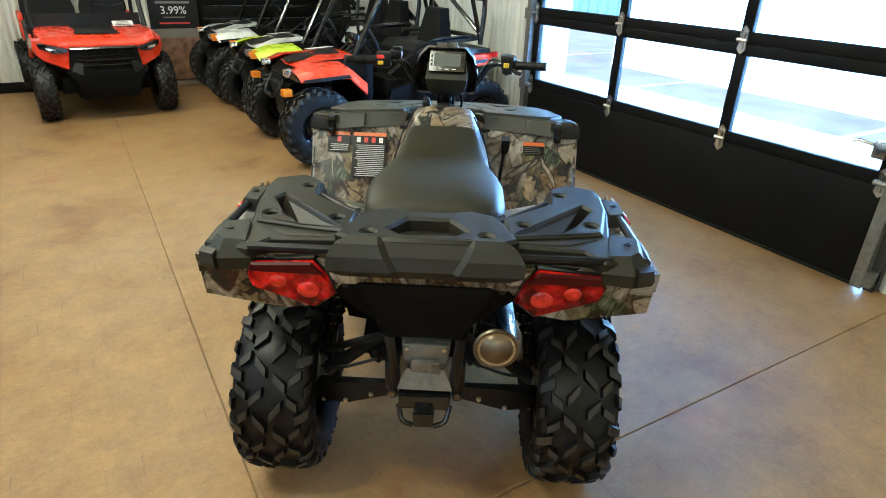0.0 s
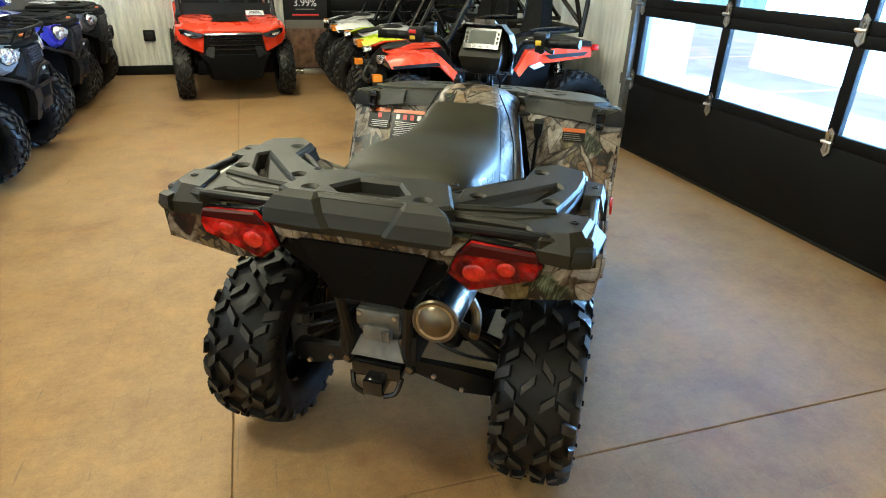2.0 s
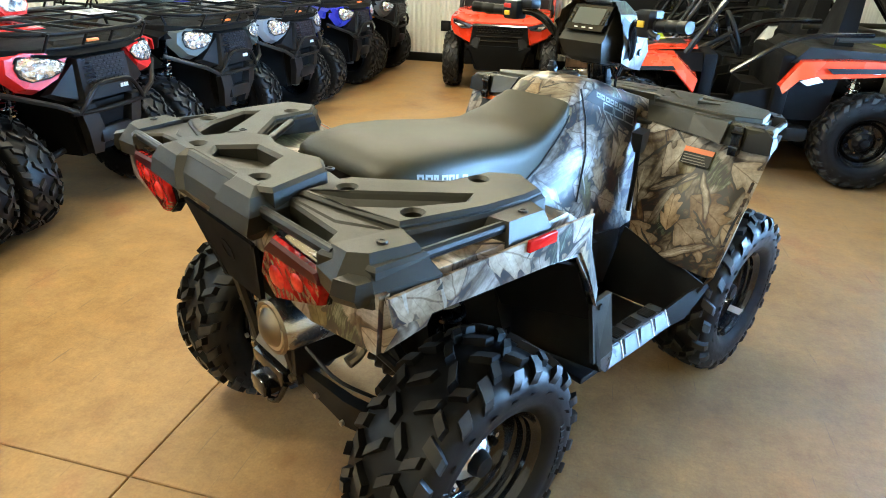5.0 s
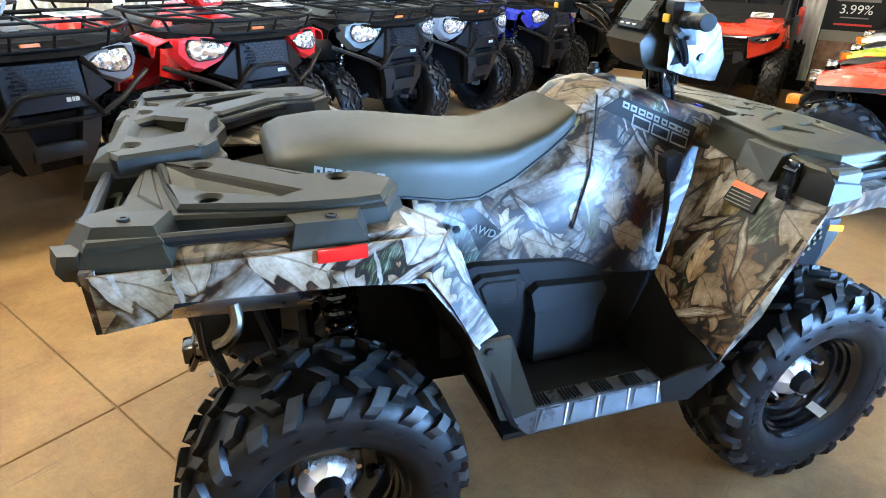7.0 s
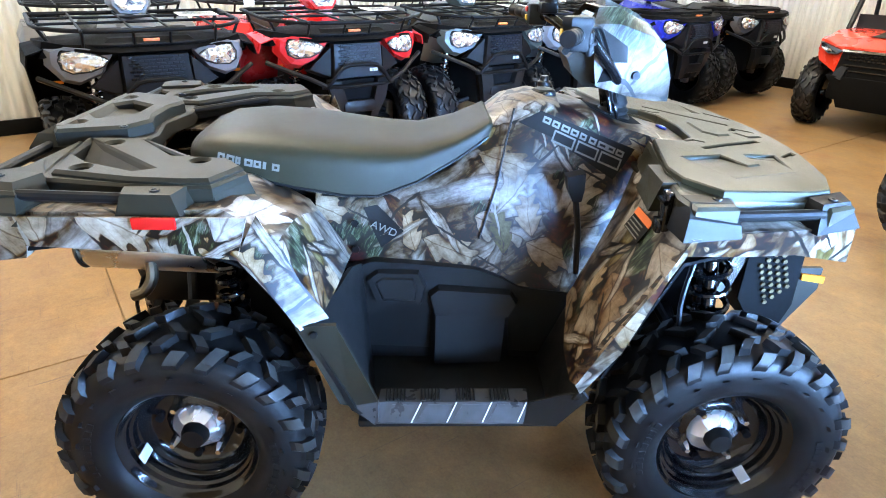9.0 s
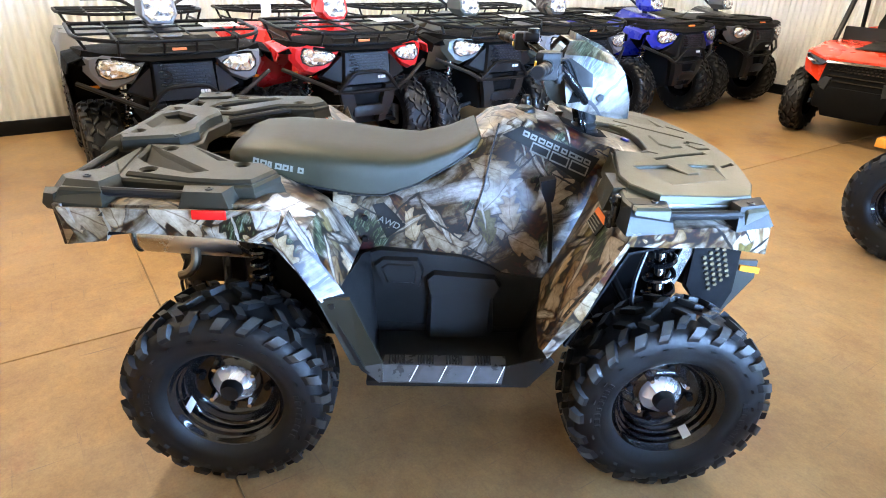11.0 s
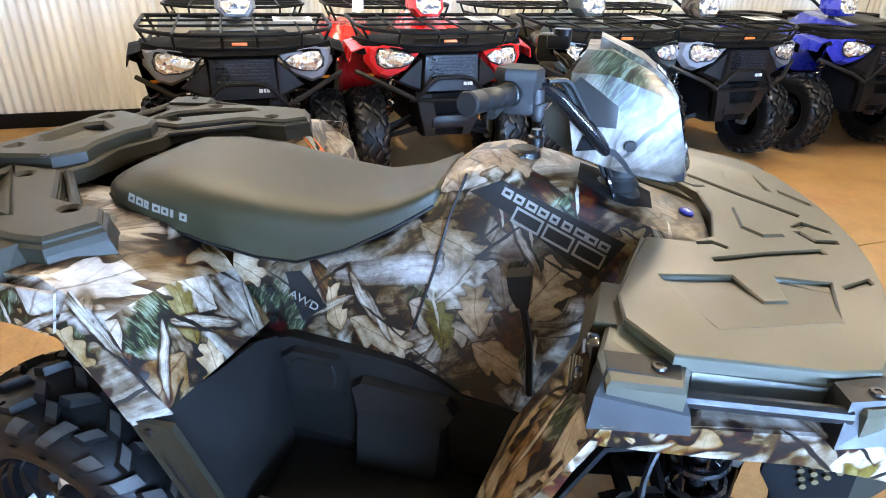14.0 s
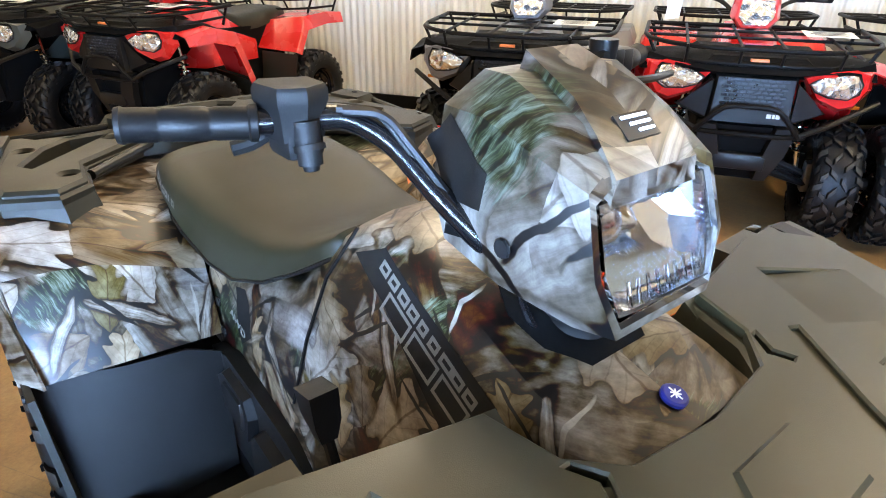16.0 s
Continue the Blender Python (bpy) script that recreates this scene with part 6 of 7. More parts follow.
both("drive_boot", lambda: moved(lathe([(0.10, 0.02), (0.11, 0.045), (0.125, 0.032), (0.14, 0.042), (0.155, 0.03), (0.17, 0.036), (0.185, 0.024)], 16, "x", cap=True), Matrix.Translation((0.02, -0.63, 0.47)) @ Matrix.Rotation(radians(24), 4, "Y")), RUBBER, atv)
def coil(x, y, z0, z1, lean, r, turns=7):
    pts = []
    for i in range(turns * 12 + 1):
        k = 2 * math.pi * i / 12
        h = i / (turns * 12)
        pts.append((x + lean * h + r * math.cos(k), y + r * math.sin(k), z0 + (z1 - z0) * h))
    return tube(pts, 0.0075, 6)


def shock(y, lean):
    def make():
        return joined(coil(0.34, y, 0.46, 0.70, lean, 0.034), tube([(0.35, y, 0.34), (0.34 + lean * 1.4, y, 0.80)], 0.014, 10), tube([(0.345, y, 0.38), (0.34, y, 0.47)], 0.026, 12), tube([(0.34 + lean, y, 0.70), (0.34 + lean * 1.1, y, 0.73)], 0.036, 12))
    return make


both("rear_shock", shock(-0.56, -0.06), GLOSSBLACK, atv, "black coil-over shock absorber")
both("front_shock", lambda: joined(tube([(0.415, 0.62, 0.40), (0.40, 0.62, 0.50)], 0.028, 14), tube([(0.40, 0.62, 0.50), (0.30, 0.62, 0.83)], 0.017, 14), tube([(0.408, 0.62, 0.455), (0.405, 0.62, 0.465)], 0.05, 18), tube([(0.323, 0.62, 0.765), (0.316, 0.62, 0.785)], 0.046, 18)), GLOSSBLACK, atv, "black shock absorber body")
both("front_spring", lambda: coil(0.406, 0.62, 0.465, 0.77, -0.086, 0.043, 7), GLOSSBLACK, atv, "gloss black coil spring")
both("brake_hose", lambda: tube([(0.33, 0.60, 0.80), (0.42, 0.52, 0.62), (0.44, 0.55, 0.46), (0.42, 0.62, 0.40)], 0.006, 6, bend=4), RUBBER, atv)
both("frame_brace", lambda: plate([(0.262, 0.792, 0.80), (0.262, 0.752, 0.80), (0.275, 0.682, 0.565), (0.275, 0.712, 0.56)], 0.012, 0.003), STEEL, atv, "bright flat steel brace")
part("fuel_cap", joined(moved(lathe([(0, 0.04), (0.012, 0.042), (0.026, 0.038), (0.032, 0.03), (0.032, 0.0005)], 20, "z", cap=True), Matrix.Translation((0.0, 0.235, 1.022)) @ Matrix.Diagonal((0.85, 0.85, 0.8, 1))), box(0.03, 0.235, 1.036, 0.03, 0.016, 0.014, 0.004)), FOOTBLACK, atv, "black ribbed fuel cap")
for s in (1, -1):
    drape("tank_label", body, [((s * 0.055, 0.02, 1.1), (s * 0.085, 0.02, 1.1), (s * 0.085, 0.065, 1.1), (s * 0.055, 0.065, 1.1))], (0, 0, -1), PAPER, body, "small white printed sticker", 0.0015, 3)
both("front_arm", lambda: joined(tube([(0.10, 0.50, 0.40), (0.38, 0.62, 0.27)], 0.018, 8), tube([(0.10, 0.76, 0.40), (0.38, 0.66, 0.27)], 0.018, 8), tube([(0.12, 0.54, 0.55), (0.37, 0.63, 0.38)], 0.014, 8), tube([(0.12, 0.72, 0.55), (0.37, 0.65, 0.38)], 0.014, 8), tube([(0.08, 0.63, 0.46), (0.38, 0.64, 0.31)], 0.02, 10), tube([(0.10, 0.70, 0.48), (0.37, 0.70, 0.32)], 0.008, 8)), SATIN, atv, "black steel suspension arm")
both("front_knuckle", lambda: box(0.40, 0.64, 0.32, 0.05, 0.08, 0.18, 0.012), CAST, atv)
both("rear_knuckle", lambda: box(0.37, -0.64, 0.33, 0.05, 0.09, 0.18, 0.012), CAST, atv)
part("belly_pan", soften(loft([[(-0.24, -0.55, 0.34), (0.24, -0.55, 0.34), (0.24, 0.30, 0.30), (-0.24, 0.30, 0.30)], [(-0.2, -0.55, 0.60), (0.2, -0.55, 0.60), (0.2, 0.30, 0.58), (-0.2, 0.30, 0.58)]]), 0.02), DARK, atv)
part("engine_block", soften(loft([[(-0.16, 0.30, 0.32), (0.16, 0.30, 0.32), (0.10, 0.78, 0.36), (-0.10, 0.78, 0.36)], [(-0.16, 0.30, 0.86), (0.16, 0.30, 0.86), (0.12, 0.80, 0.86), (-0.12, 0.80, 0.86)]]), 0.02), DARK, atv)
part("front_tray", box(0, 0.62, 0.885, 0.42, 0.34, 0.02, 0.006), PLASTIC, atv)
both("air_duct", lambda: joined(tube([(0.16, -0.70, 0.66), (0.24, -0.60, 0.67), (0.25, -0.45, 0.66)], 0.035, 12), box(0.20, -0.58, 0.72, 0.08, 0.12, 0.08, 0.01)), FOOTBLACK, atv)
both("brake_line", lambda: tube([(0.14, -0.86, 0.545), (0.24, -0.85, 0.50), (0.33, -0.74, 0.42)], 0.005, 6, bend=3), SATIN, atv)

# front bumper
fb = part("front_bumper", joined(*[b for b in (lambda r: (r, flipped(r)))(soften(loft([[(0.06, 0.90, 0.86), (0.20, 0.86, 0.86), (0.24, 0.80, 0.84)], [(0.06, 0.96, 0.66), (0.22, 0.93, 0.65), (0.27, 0.86, 0.64)], [(0.06, 0.95, 0.50), (0.20, 0.90, 0.48), (0.25, 0.82, 0.46)], [(0.06, 0.90, 0.38), (0.14, 0.86, 0.38), (0.18, 0.80, 0.38)]], cap=False, closed=False), 0))],
                           box(0, 0.915, 0.62, 0.13, 0.03, 0.5, 0.01)), PLASTIC, atv, "black plastic front bumper", crease=25)
both("bumper_side", lambda: plate([(0.255, 0.97, 0.64), (0.262, 0.90, 0.645), (0.262, 0.80, 0.44), (0.262, 0.88, 0.44), (0.258, 0.97, 0.58)], 0.012, 0.004), PLASTIC, fb)
both("side_marker", lambda: prism([(0.91, 0.612), (0.972, 0.602), (0.972, 0.622), (0.91, 0.63)], "x", 0.262, 0.27, 0.002), AMBER, fb, "amber side marker")
def grating():
    bms = []
    for i in range(4):
        for j in range(7):
            bms.append(prism(disc_loop(0.785 + 0.016 * i + 0.006 * j, 0.66 - 0.018 * j + 0.016 * i, 0.0062, 6), "x", 0.276, 0.2825))
    return joined(*bms)


both("mesh_panel", lambda: plate([(0.276, 0.75, 0.70), (0.276, 0.895, 0.70), (0.276, 0.90, 0.54), (0.276, 0.86, 0.42), (0.276, 0.79, 0.42), (0.276, 0.775, 0.52), (0.276, 0.75, 0.56)][::-1], 0.008, 0.003), DARK, fb)
both("grating", grating, DULLBRASS, fb)

# ---- the row of quads along the west wall ----
def row_atv(m, paint, label, pod_paint, tag=True, plain=False, group="quads parked along the wall"):
    """One parked quad facing y; plain ones carry moulded racks in place of tubes."""
    q = thing("atv", m, label, "quad bike", group=group)
    for sd in (1, -1):
        wheel(q, 0.46, -0.62, 0.315, 0.24, 0.08, sd)
        wheel(q, 0.475, 0.64, 0.315, 0.215, 0.07, sd)
    part("hood", soften(loft([[(-0.2, 0.30, 0.90), (0.2, 0.30, 0.90), (0.5, 0.38, 0.86), (0.5, 0.36, 0.80), (-0.5, 0.36, 0.80), (-0.5, 0.38, 0.86)],
                              [(-0.2, 0.62, 0.955), (0.2, 0.62, 0.955), (0.54, 0.60, 0.93), (0.56, 0.60, 0.84), (-0.56, 0.60, 0.84), (-0.54, 0.60, 0.93)],
                              [(-0.2, 0.84, 0.950), (0.2, 0.84, 0.950), (0.5, 0.82, 0.935), (0.53, 0.82, 0.85), (-0.53, 0.82, 0.85), (-0.5, 0.82, 0.935)],
                              [(-0.20, 0.955, 0.915), (0.20, 0.955, 0.915), (0.42, 0.905, 0.925), (0.44, 0.905, 0.87), (-0.44, 0.905, 0.87), (-0.42, 0.905, 0.925)],
                              [(-0.17, 0.985, 0.880), (0.17, 0.985, 0.880), (0.34, 0.94, 0.895), (0.34, 0.93, 0.86), (-0.34, 0.93, 0.86), (-0.34, 0.94, 0.895)]]), 0.014, 3), HOOD, q, "black moulded hood")
    part("hood_crease", soften(loft([[(-0.30, 0.50, 0.94), (0.30, 0.50, 0.94), (0.24, 0.93, 0.915), (-0.24, 0.93, 0.915)], [(-0.27, 0.52, 0.962), (0.27, 0.52, 0.962), (0.20, 0.90, 0.945), (-0.20, 0.90, 0.945)]]), 0.008), HOOD, q)

    def lamp_shape(cx, cz, k, y, lean):
        """A rounded wedge outline, tall inside the fender and pointed towards the grille."""
        pts = [(-0.118, 0.008), (-0.07, 0.040), (0.03, 0.058), (0.085, 0.048), (0.108, 0.010), (0.10, -0.032), (0.055, -0.056), (-0.03, -0.048), (-0.09, -0.024)]
        return [(cx + px * k, y - lean * (px * k + 0.02) - 0.16 * pz * k, cz + pz * k) for px, pz in pts]

    for s in (1, -1):
        fl = Matrix.Diagonal((s, 1, 1, 1))
        pd = part("lamp_surround", moved(soften(loft([[(0.185, 0.90, 0.885), (0.30, 0.90, 0.915), (0.42, 0.86, 0.925), (0.505, 0.83, 0.90), (0.515, 0.82, 0.82), (0.45, 0.86, 0.735), (0.38, 0.88, 0.715), (0.265, 0.90, 0.765)],
                                                      [(0.205, 0.962, 0.872), (0.31, 0.945, 0.902), (0.41, 0.918, 0.912), (0.478, 0.885, 0.89), (0.484, 0.876, 0.825), (0.435, 0.915, 0.755), (0.375, 0.935, 0.74), (0.275, 0.953, 0.782)]]), 0.012, 3), fl), paint, q, "painted headlamp surround")
        part("headlamp", moved(loft([lamp_shape(0.345, 0.838, 1.0, 0.926, 0.26), lamp_shape(0.345, 0.838, 0.97, 0.943, 0.26), lamp_shape(0.345, 0.838, 0.86, 0.953, 0.24), lamp_shape(0.345, 0.838, 0.5, 0.960, 0.22)]), fl), REFLECTOR, pd, "bright faceted headlamp", crease=45)
        part("lamp_rim", moved(tube(lamp_shape(0.345, 0.838, 1.0, 0.938, 0.26), 0.005, 6, close=True), fl), SATIN, pd)
        part("cheek_panel", moved(soften(loft([[(0.19, 0.90, 0.84), (0.28, 0.90, 0.75), (0.34, 0.88, 0.70), (0.20, 0.90, 0.64)], [(0.185, 0.965, 0.84), (0.27, 0.95, 0.765), (0.32, 0.93, 0.71), (0.19, 0.96, 0.66)]]), 0.006), fl), FOOTBLACK, q)
        part("front_fender", moved(skin([[(0.50, 0.84, 0.90), (0.585, 0.83, 0.87), (0.60, 0.82, 0.81)], [(0.46, 0.62, 0.94), (0.595, 0.62, 0.91), (0.612, 0.63, 0.82)], [(0.30, 0.36, 0.88), (0.58, 0.38, 0.86), (0.60, 0.42, 0.77)], [(0.28, 0.20, 0.56), (0.55, 0.20, 0.52), (0.58, 0.26, 0.46)]], 0.007, 2), fl), paint if paint is not SILVER and paint is not GREENGREY and paint is not CHARCOAL else HOOD, q, "front fender", 45)
        part("brush_bar", moved(tube([(0.22, 0.985, 0.60), (0.34, 0.97, 0.66), (0.56, 0.82, 0.755)], 0.014, 8), fl), SATIN, q)
        part("shock_absorber", moved(joined(coil(0.33, 0.62, 0.44, 0.70, -0.05, 0.036, 6), tube([(0.345, 0.62, 0.32), (0.27, 0.62, 0.80)], 0.015, 8)), fl), CHROME, q, "bright coil-over shock absorber")
        part("suspension_arm", moved(joined(tube([(0.10, 0.52, 0.38), (0.40, 0.62, 0.28)], 0.018, 8), tube([(0.10, 0.76, 0.38), (0.40, 0.66, 0.28)], 0.018, 8), tube([(0.08, 0.62, 0.44), (0.40, 0.64, 0.32)], 0.02, 8)), fl), SATIN, q)
        part("knuckle", moved(box(0.40, 0.64, 0.32, 0.05, 0.08, 0.16, 0.01), fl), CAST, q)
        part("rear_fender", moved(skin([[(0.20, -0.26, 0.66), (0.55, -0.30, 0.64), (0.585, -0.33, 0.62)], [(0.20, -0.42, 0.86), (0.54, -0.45, 0.90), (0.585, -0.44, 0.80)], [(0.16, -0.70, 0.90), (0.55, -0.70, 0.915), (0.59, -0.70, 0.83)], [(0.16, -0.98, 0.90), (0.54, -0.97, 0.90), (0.58, -0.95, 0.82)]], 0.007, 2), fl), paint, q, "rear fender", 45)
        part("footwell", moved(joined(box(0.38, -0.02, 0.34, 0.34, 0.5, 0.03, 0.008), plate([(0.24, -0.26, 0.64), (0.56, -0.30, 0.62), (0.54, -0.24, 0.34), (0.24, -0.22, 0.34)], 0.014, 0.004), plate([(0.24, 0.22, 0.34), (0.55, 0.22, 0.34), (0.57, 0.24, 0.50), (0.26, 0.28, 0.58)], 0.014, 0.004)), fl), PLASTIC, q)
        part("grip", moved(tube([(0.27, 0.16, 1.17), (0.40, 0.13, 1.165)], 0.018, 10), fl), RUBBER, q)
        part("switch_block", moved(joined(box(0.235, 0.175, 1.18, 0.055, 0.06, 0.06, 0.008), tube([(0.22, 0.22, 1.17), (0.36, 0.21, 1.16)], 0.006, 6)), fl), SATIN, q)
    gr = part("grille", soften(loft([[(-0.175, 0.93, 0.865), (0.175, 0.93, 0.865), (0.19, 0.94, 0.64), (-0.19, 0.94, 0.64)], [(-0.165, 0.978, 0.86), (0.165, 0.978, 0.86), (0.175, 0.985, 0.65), (-0.175, 0.985, 0.65)]]), 0.006), FOOTBLACK, q, "black louvred grille")
    for k in range(8):
        z = 0.852 - 0.0185 * k
        part("louvre", joined(*[box(-0.128 + 0.032 * c + (0.016 if k % 2 else 0.0), 0.981 + 0.0006 * k, z, 0.027, 0.004, 0.011, 0.001, 1) for c in range(9 - k % 2)]), GRILLE, gr)
    bars(gr, "brand_bar", PAPER, (-0.075, 0.992, 0.682), (-1, 0, 0), (0, 0, 1), [0.02, 0.012, 0.018], 0.02, 0.002)
    part("front_skid", soften(loft([[(-0.17, 0.86, 0.64), (0.17, 0.86, 0.64), (0.17, 0.955, 0.63), (-0.17, 0.955, 0.63)], [(-0.15, 0.84, 0.50), (0.15, 0.84, 0.50), (0.14, 0.945, 0.50), (-0.14, 0.945, 0.50)], [(-0.10, 0.80, 0.35), (0.10, 0.80, 0.35), (0.09, 0.87, 0.35), (-0.09, 0.87, 0.35)]]), 0.01), DARK, q, "black front skid plate")
    for s in (1, -1):
        part("bumper_leg", soften(loft([[(s * 0.13, 0.955, 0.645), (s * 0.22, 0.94, 0.645), (s * 0.225, 0.985, 0.635), (s * 0.135, 1.0, 0.635)], [(s * 0.095, 0.945, 0.50), (s * 0.19, 0.93, 0.50), (s * 0.195, 0.985, 0.50), (s * 0.10, 1.0, 0.50)], [(s * 0.085, 0.90, 0.36), (s * 0.14, 0.89, 0.36), (s * 0.145, 0.94, 0.36), (s * 0.09, 0.95, 0.36)]]), 0.006), FOOTBLACK, q)
    part("bull_bar", joined(tube([(-0.23, 0.99, 0.60), (-0.20, 1.01, 0.64), (-0.12, 1.025, 0.735), (0.12, 1.025, 0.735), (0.20, 1.01, 0.64), (0.23, 0.99, 0.60)], 0.0125, 8, bend=2), tube([(-0.26, 0.97, 0.60), (-0.16, 1.01, 0.60), (0.16, 1.01, 0.60), (0.26, 0.97, 0.60)], 0.0125, 8, bend=2)), RACKBLACK, q, "black tubular bull bar")
    part("winch_plate", box(0, 0.97, 0.46, 0.24, 0.05, 0.08, 0.01), SATIN, q)
    part("frame_box", soften(loft([[(-0.18, -0.60, 0.34), (0.18, -0.60, 0.34), (0.15, 0.86, 0.34), (-0.15, 0.86, 0.34)], [(-0.2, -0.60, 0.82), (0.2, -0.60, 0.82), (0.2, 0.86, 0.86), (-0.2, 0.86, 0.86)]]), 0.02), DARK, q)
    tk = part("tank_cover", soften(loft([body_ring(-0.25, 0.58, 0.2, 0.2, 0.70, 0.15, 0.82), body_ring(0.02, 0.58, 0.21, 0.21, 0.78, 0.13, 0.95), body_ring(0.14, 0.58, 0.22, 0.2, 0.82, 0.12, 1.04), body_ring(0.34, 0.58, 0.22, 0.19, 0.84, 0.12, 1.0), body_ring(0.56, 0.62, 0.18, 0.16, 0.85, 0.1, 0.965)]), 0.006), paint, q, "painted tank cover")
    part("seat", loft([seat_ring(*r) for r in rows]), VINYL, q, "black vinyl saddle seat", crease=50)

    def rack(y0, y1, z0, z1, hw, nose):
        k = (z1 - z0)
        b = [tube([(-hw, y0, z0), (-hw, y1 - 0.1, z1), (-hw * 0.55, y1 + nose, z1 - 0.01), (hw * 0.55, y1 + nose, z1 - 0.01), (hw, y1 - 0.1, z1), (hw, y0, z0)], 0.0115, 8, bend=2), tube([(-hw, y0, z0), (hw, y0, z0)], 0.0115, 8),
             tube([(-hw + 0.05, y0 + 0.02, z0 - 0.075), (-hw + 0.05, y1 - 0.12, z1 - 0.075), (-hw * 0.5, y1 + nose - 0.06, z1 - 0.085), (hw * 0.5, y1 + nose - 0.06, z1 - 0.085), (hw - 0.05, y1 - 0.12, z1 - 0.075), (hw - 0.05, y0 + 0.02, z0 - 0.075)], 0.009, 8, bend=2)]
        for f in (0.33, 0.67):
            y = y0 + (y1 - y0) * f
            b.append(tube([(-hw, y, z0 + k * f), (hw, y, z0 + k * f)], 0.0075, 6))
        for x in (-hw * 0.62, -hw * 0.17, hw * 0.17, hw * 0.62):
            b.append(tube([(x, y0, z0), (x, y1 + nose * 0.9, z1 - 0.005)], 0.0075, 6))
            b.append(tube([(x, y1 + nose * 0.9, z1 - 0.005), (x, y1 + nose - 0.06, z1 - 0.085)], 0.0075, 6))
        for x in (-hw + 0.02, hw - 0.02):
            for y in (y0 + 0.02, y1 - 0.12):
                b.append(tube([(x, y, z1 if y > 0.5 else z0), (x * 0.9, y, 0.90)], 0.009, 6))
        return joined(*b)

    if plain:
        for name, y0, y1, hw, z in (("front_rack", 0.36, 0.88, 0.46, 0.965), ("rear_rack", -1.0, -0.46, 0.50, 0.955)):
            part(name, pierced([(-hw * 0.8, y0), (hw * 0.8, y0), (hw, y0 + 0.10), (hw, y1 - 0.12), (hw * 0.62, y1), (-hw * 0.62, y1), (-hw, y1 - 0.12), (-hw, y0 + 0.10)], [[(sx * hw * 0.3, y0 + 0.14), (sx * hw * 0.72, y0 + 0.14), (sx * hw * 0.72, y1 - 0.16), (sx * hw * 0.3, y1 - 0.14)] for sx in (1, -1)], z - 0.05, z, 0.008), HOOD, q, "black moulded plastic rack")
    else:
        part("front_rack", rack(0.34, 0.93, 1.03, 1.0, 0.53, 0.09), RACKBLACK, q, "black tubular steel front rack")
        part("rear_rack", rack(-1.0, -0.50, 1.02, 1.02, 0.52, 0.02), RACKBLACK, q, "black tubular steel rear rack")
    part("rack_label", box(0.0, 0.938, 0.934, 0.08, 0.02, 0.014, 0.002, 1), ORANGE, q)
    part("handlebar", tube([(-0.40, 0.13, 1.165), (-0.26, 0.16, 1.17), (-0.16, 0.24, 1.15), (-0.06, 0.30, 1.06), (0.06, 0.30, 1.06), (0.16, 0.24, 1.15), (0.26, 0.16, 1.17), (0.40, 0.13, 1.165)], 0.0115, 8, bend=3), SATIN, q)
    part("steering_stem", tube([(0, 0.36, 0.96), (0, 0.31, 1.08)], 0.025, 10), SATIN, q)
    pod_ = part("headlight_pod", soften(loft([[(-0.10, 0.27, 1.23), (0.10, 0.27, 1.23), (0.115, 0.30, 1.08), (0.07, 0.33, 1.03), (-0.07, 0.33, 1.03), (-0.115, 0.30, 1.08)], [(-0.105, 0.38, 1.235), (0.105, 0.38, 1.235), (0.12, 0.42, 1.08), (0.075, 0.45, 1.025), (-0.075, 0.45, 1.025), (-0.12, 0.42, 1.08)], [(-0.09, 0.45, 1.185), (0.09, 0.45, 1.185), (0.10, 0.475, 1.08), (0.065, 0.49, 1.035), (-0.065, 0.49, 1.035), (-0.10, 0.475, 1.08)]]), 0.008), pod_paint, q, "painted handlebar lamp pod")
    part("pod_lamp", soften(loft([[(-0.08, 0.45, 1.175), (0.08, 0.45, 1.175), (0.088, 0.475, 1.085), (0.055, 0.49, 1.045), (-0.055, 0.49, 1.045), (-0.088, 0.475, 1.085)], [(-0.072, 0.468, 1.168), (0.072, 0.468, 1.168), (0.08, 0.492, 1.087), (0.05, 0.505, 1.052), (-0.05, 0.505, 1.052), (-0.08, 0.492, 1.087)]]), 0.004), REFLECTOR, pod_, "bright pod lamp")
    if tag:
        tg = part("price_tag", plate([(-0.42, 0.60, 1.045), (-0.20, 0.60, 1.045), (-0.20, 0.76, 1.035), (-0.42, 0.76, 1.035)], 0.002), PAPER, q, "white printed card on the rack")
        for k in range(4):
            part("text_bar", box(-0.31, 0.62 + 0.035 * k, 1.046 - 0.0022 * k, 0.17 - 0.03 * (k % 2), 0.012, 0.001), INK, tg)
    for s in (1, -1):
        part("marker", box(s * 0.47, 0.80, 0.725, 0.05, 0.012, 0.016, 0.002, 1), AMBER, q)
    return q


RX = -2.14
FACE_E = -90
row_atv(pose(RX, 1.61, 0, 0, 0, FACE_E), SILVER, "grey and black quad bike with tubular racks beside the wall", SILVER)
red_quad = row_atv(pose(RX, 2.82, 0, 0, 0, FACE_E), RED, "red and black quad bike with tubular racks", RED)
part("hang_tag", plate([(0.36, 0.10, 1.17), (0.44, 0.12, 1.16), (0.45, 0.16, 1.03), (0.37, 0.14, 1.04)], 0.002), PAPER, red_quad, "white card hanging from the grip")
row_atv(pose(RX, 4.05, 0, 0, 0, FACE_E), GREENGREY, "sage green and black quad bike with tubular racks", GREENGREY)
row_atv(pose(RX + 0.08, 4.98, 0, 0, 0, FACE_E), SILVER, "silver and black quad bike with tubular racks", CAMO)
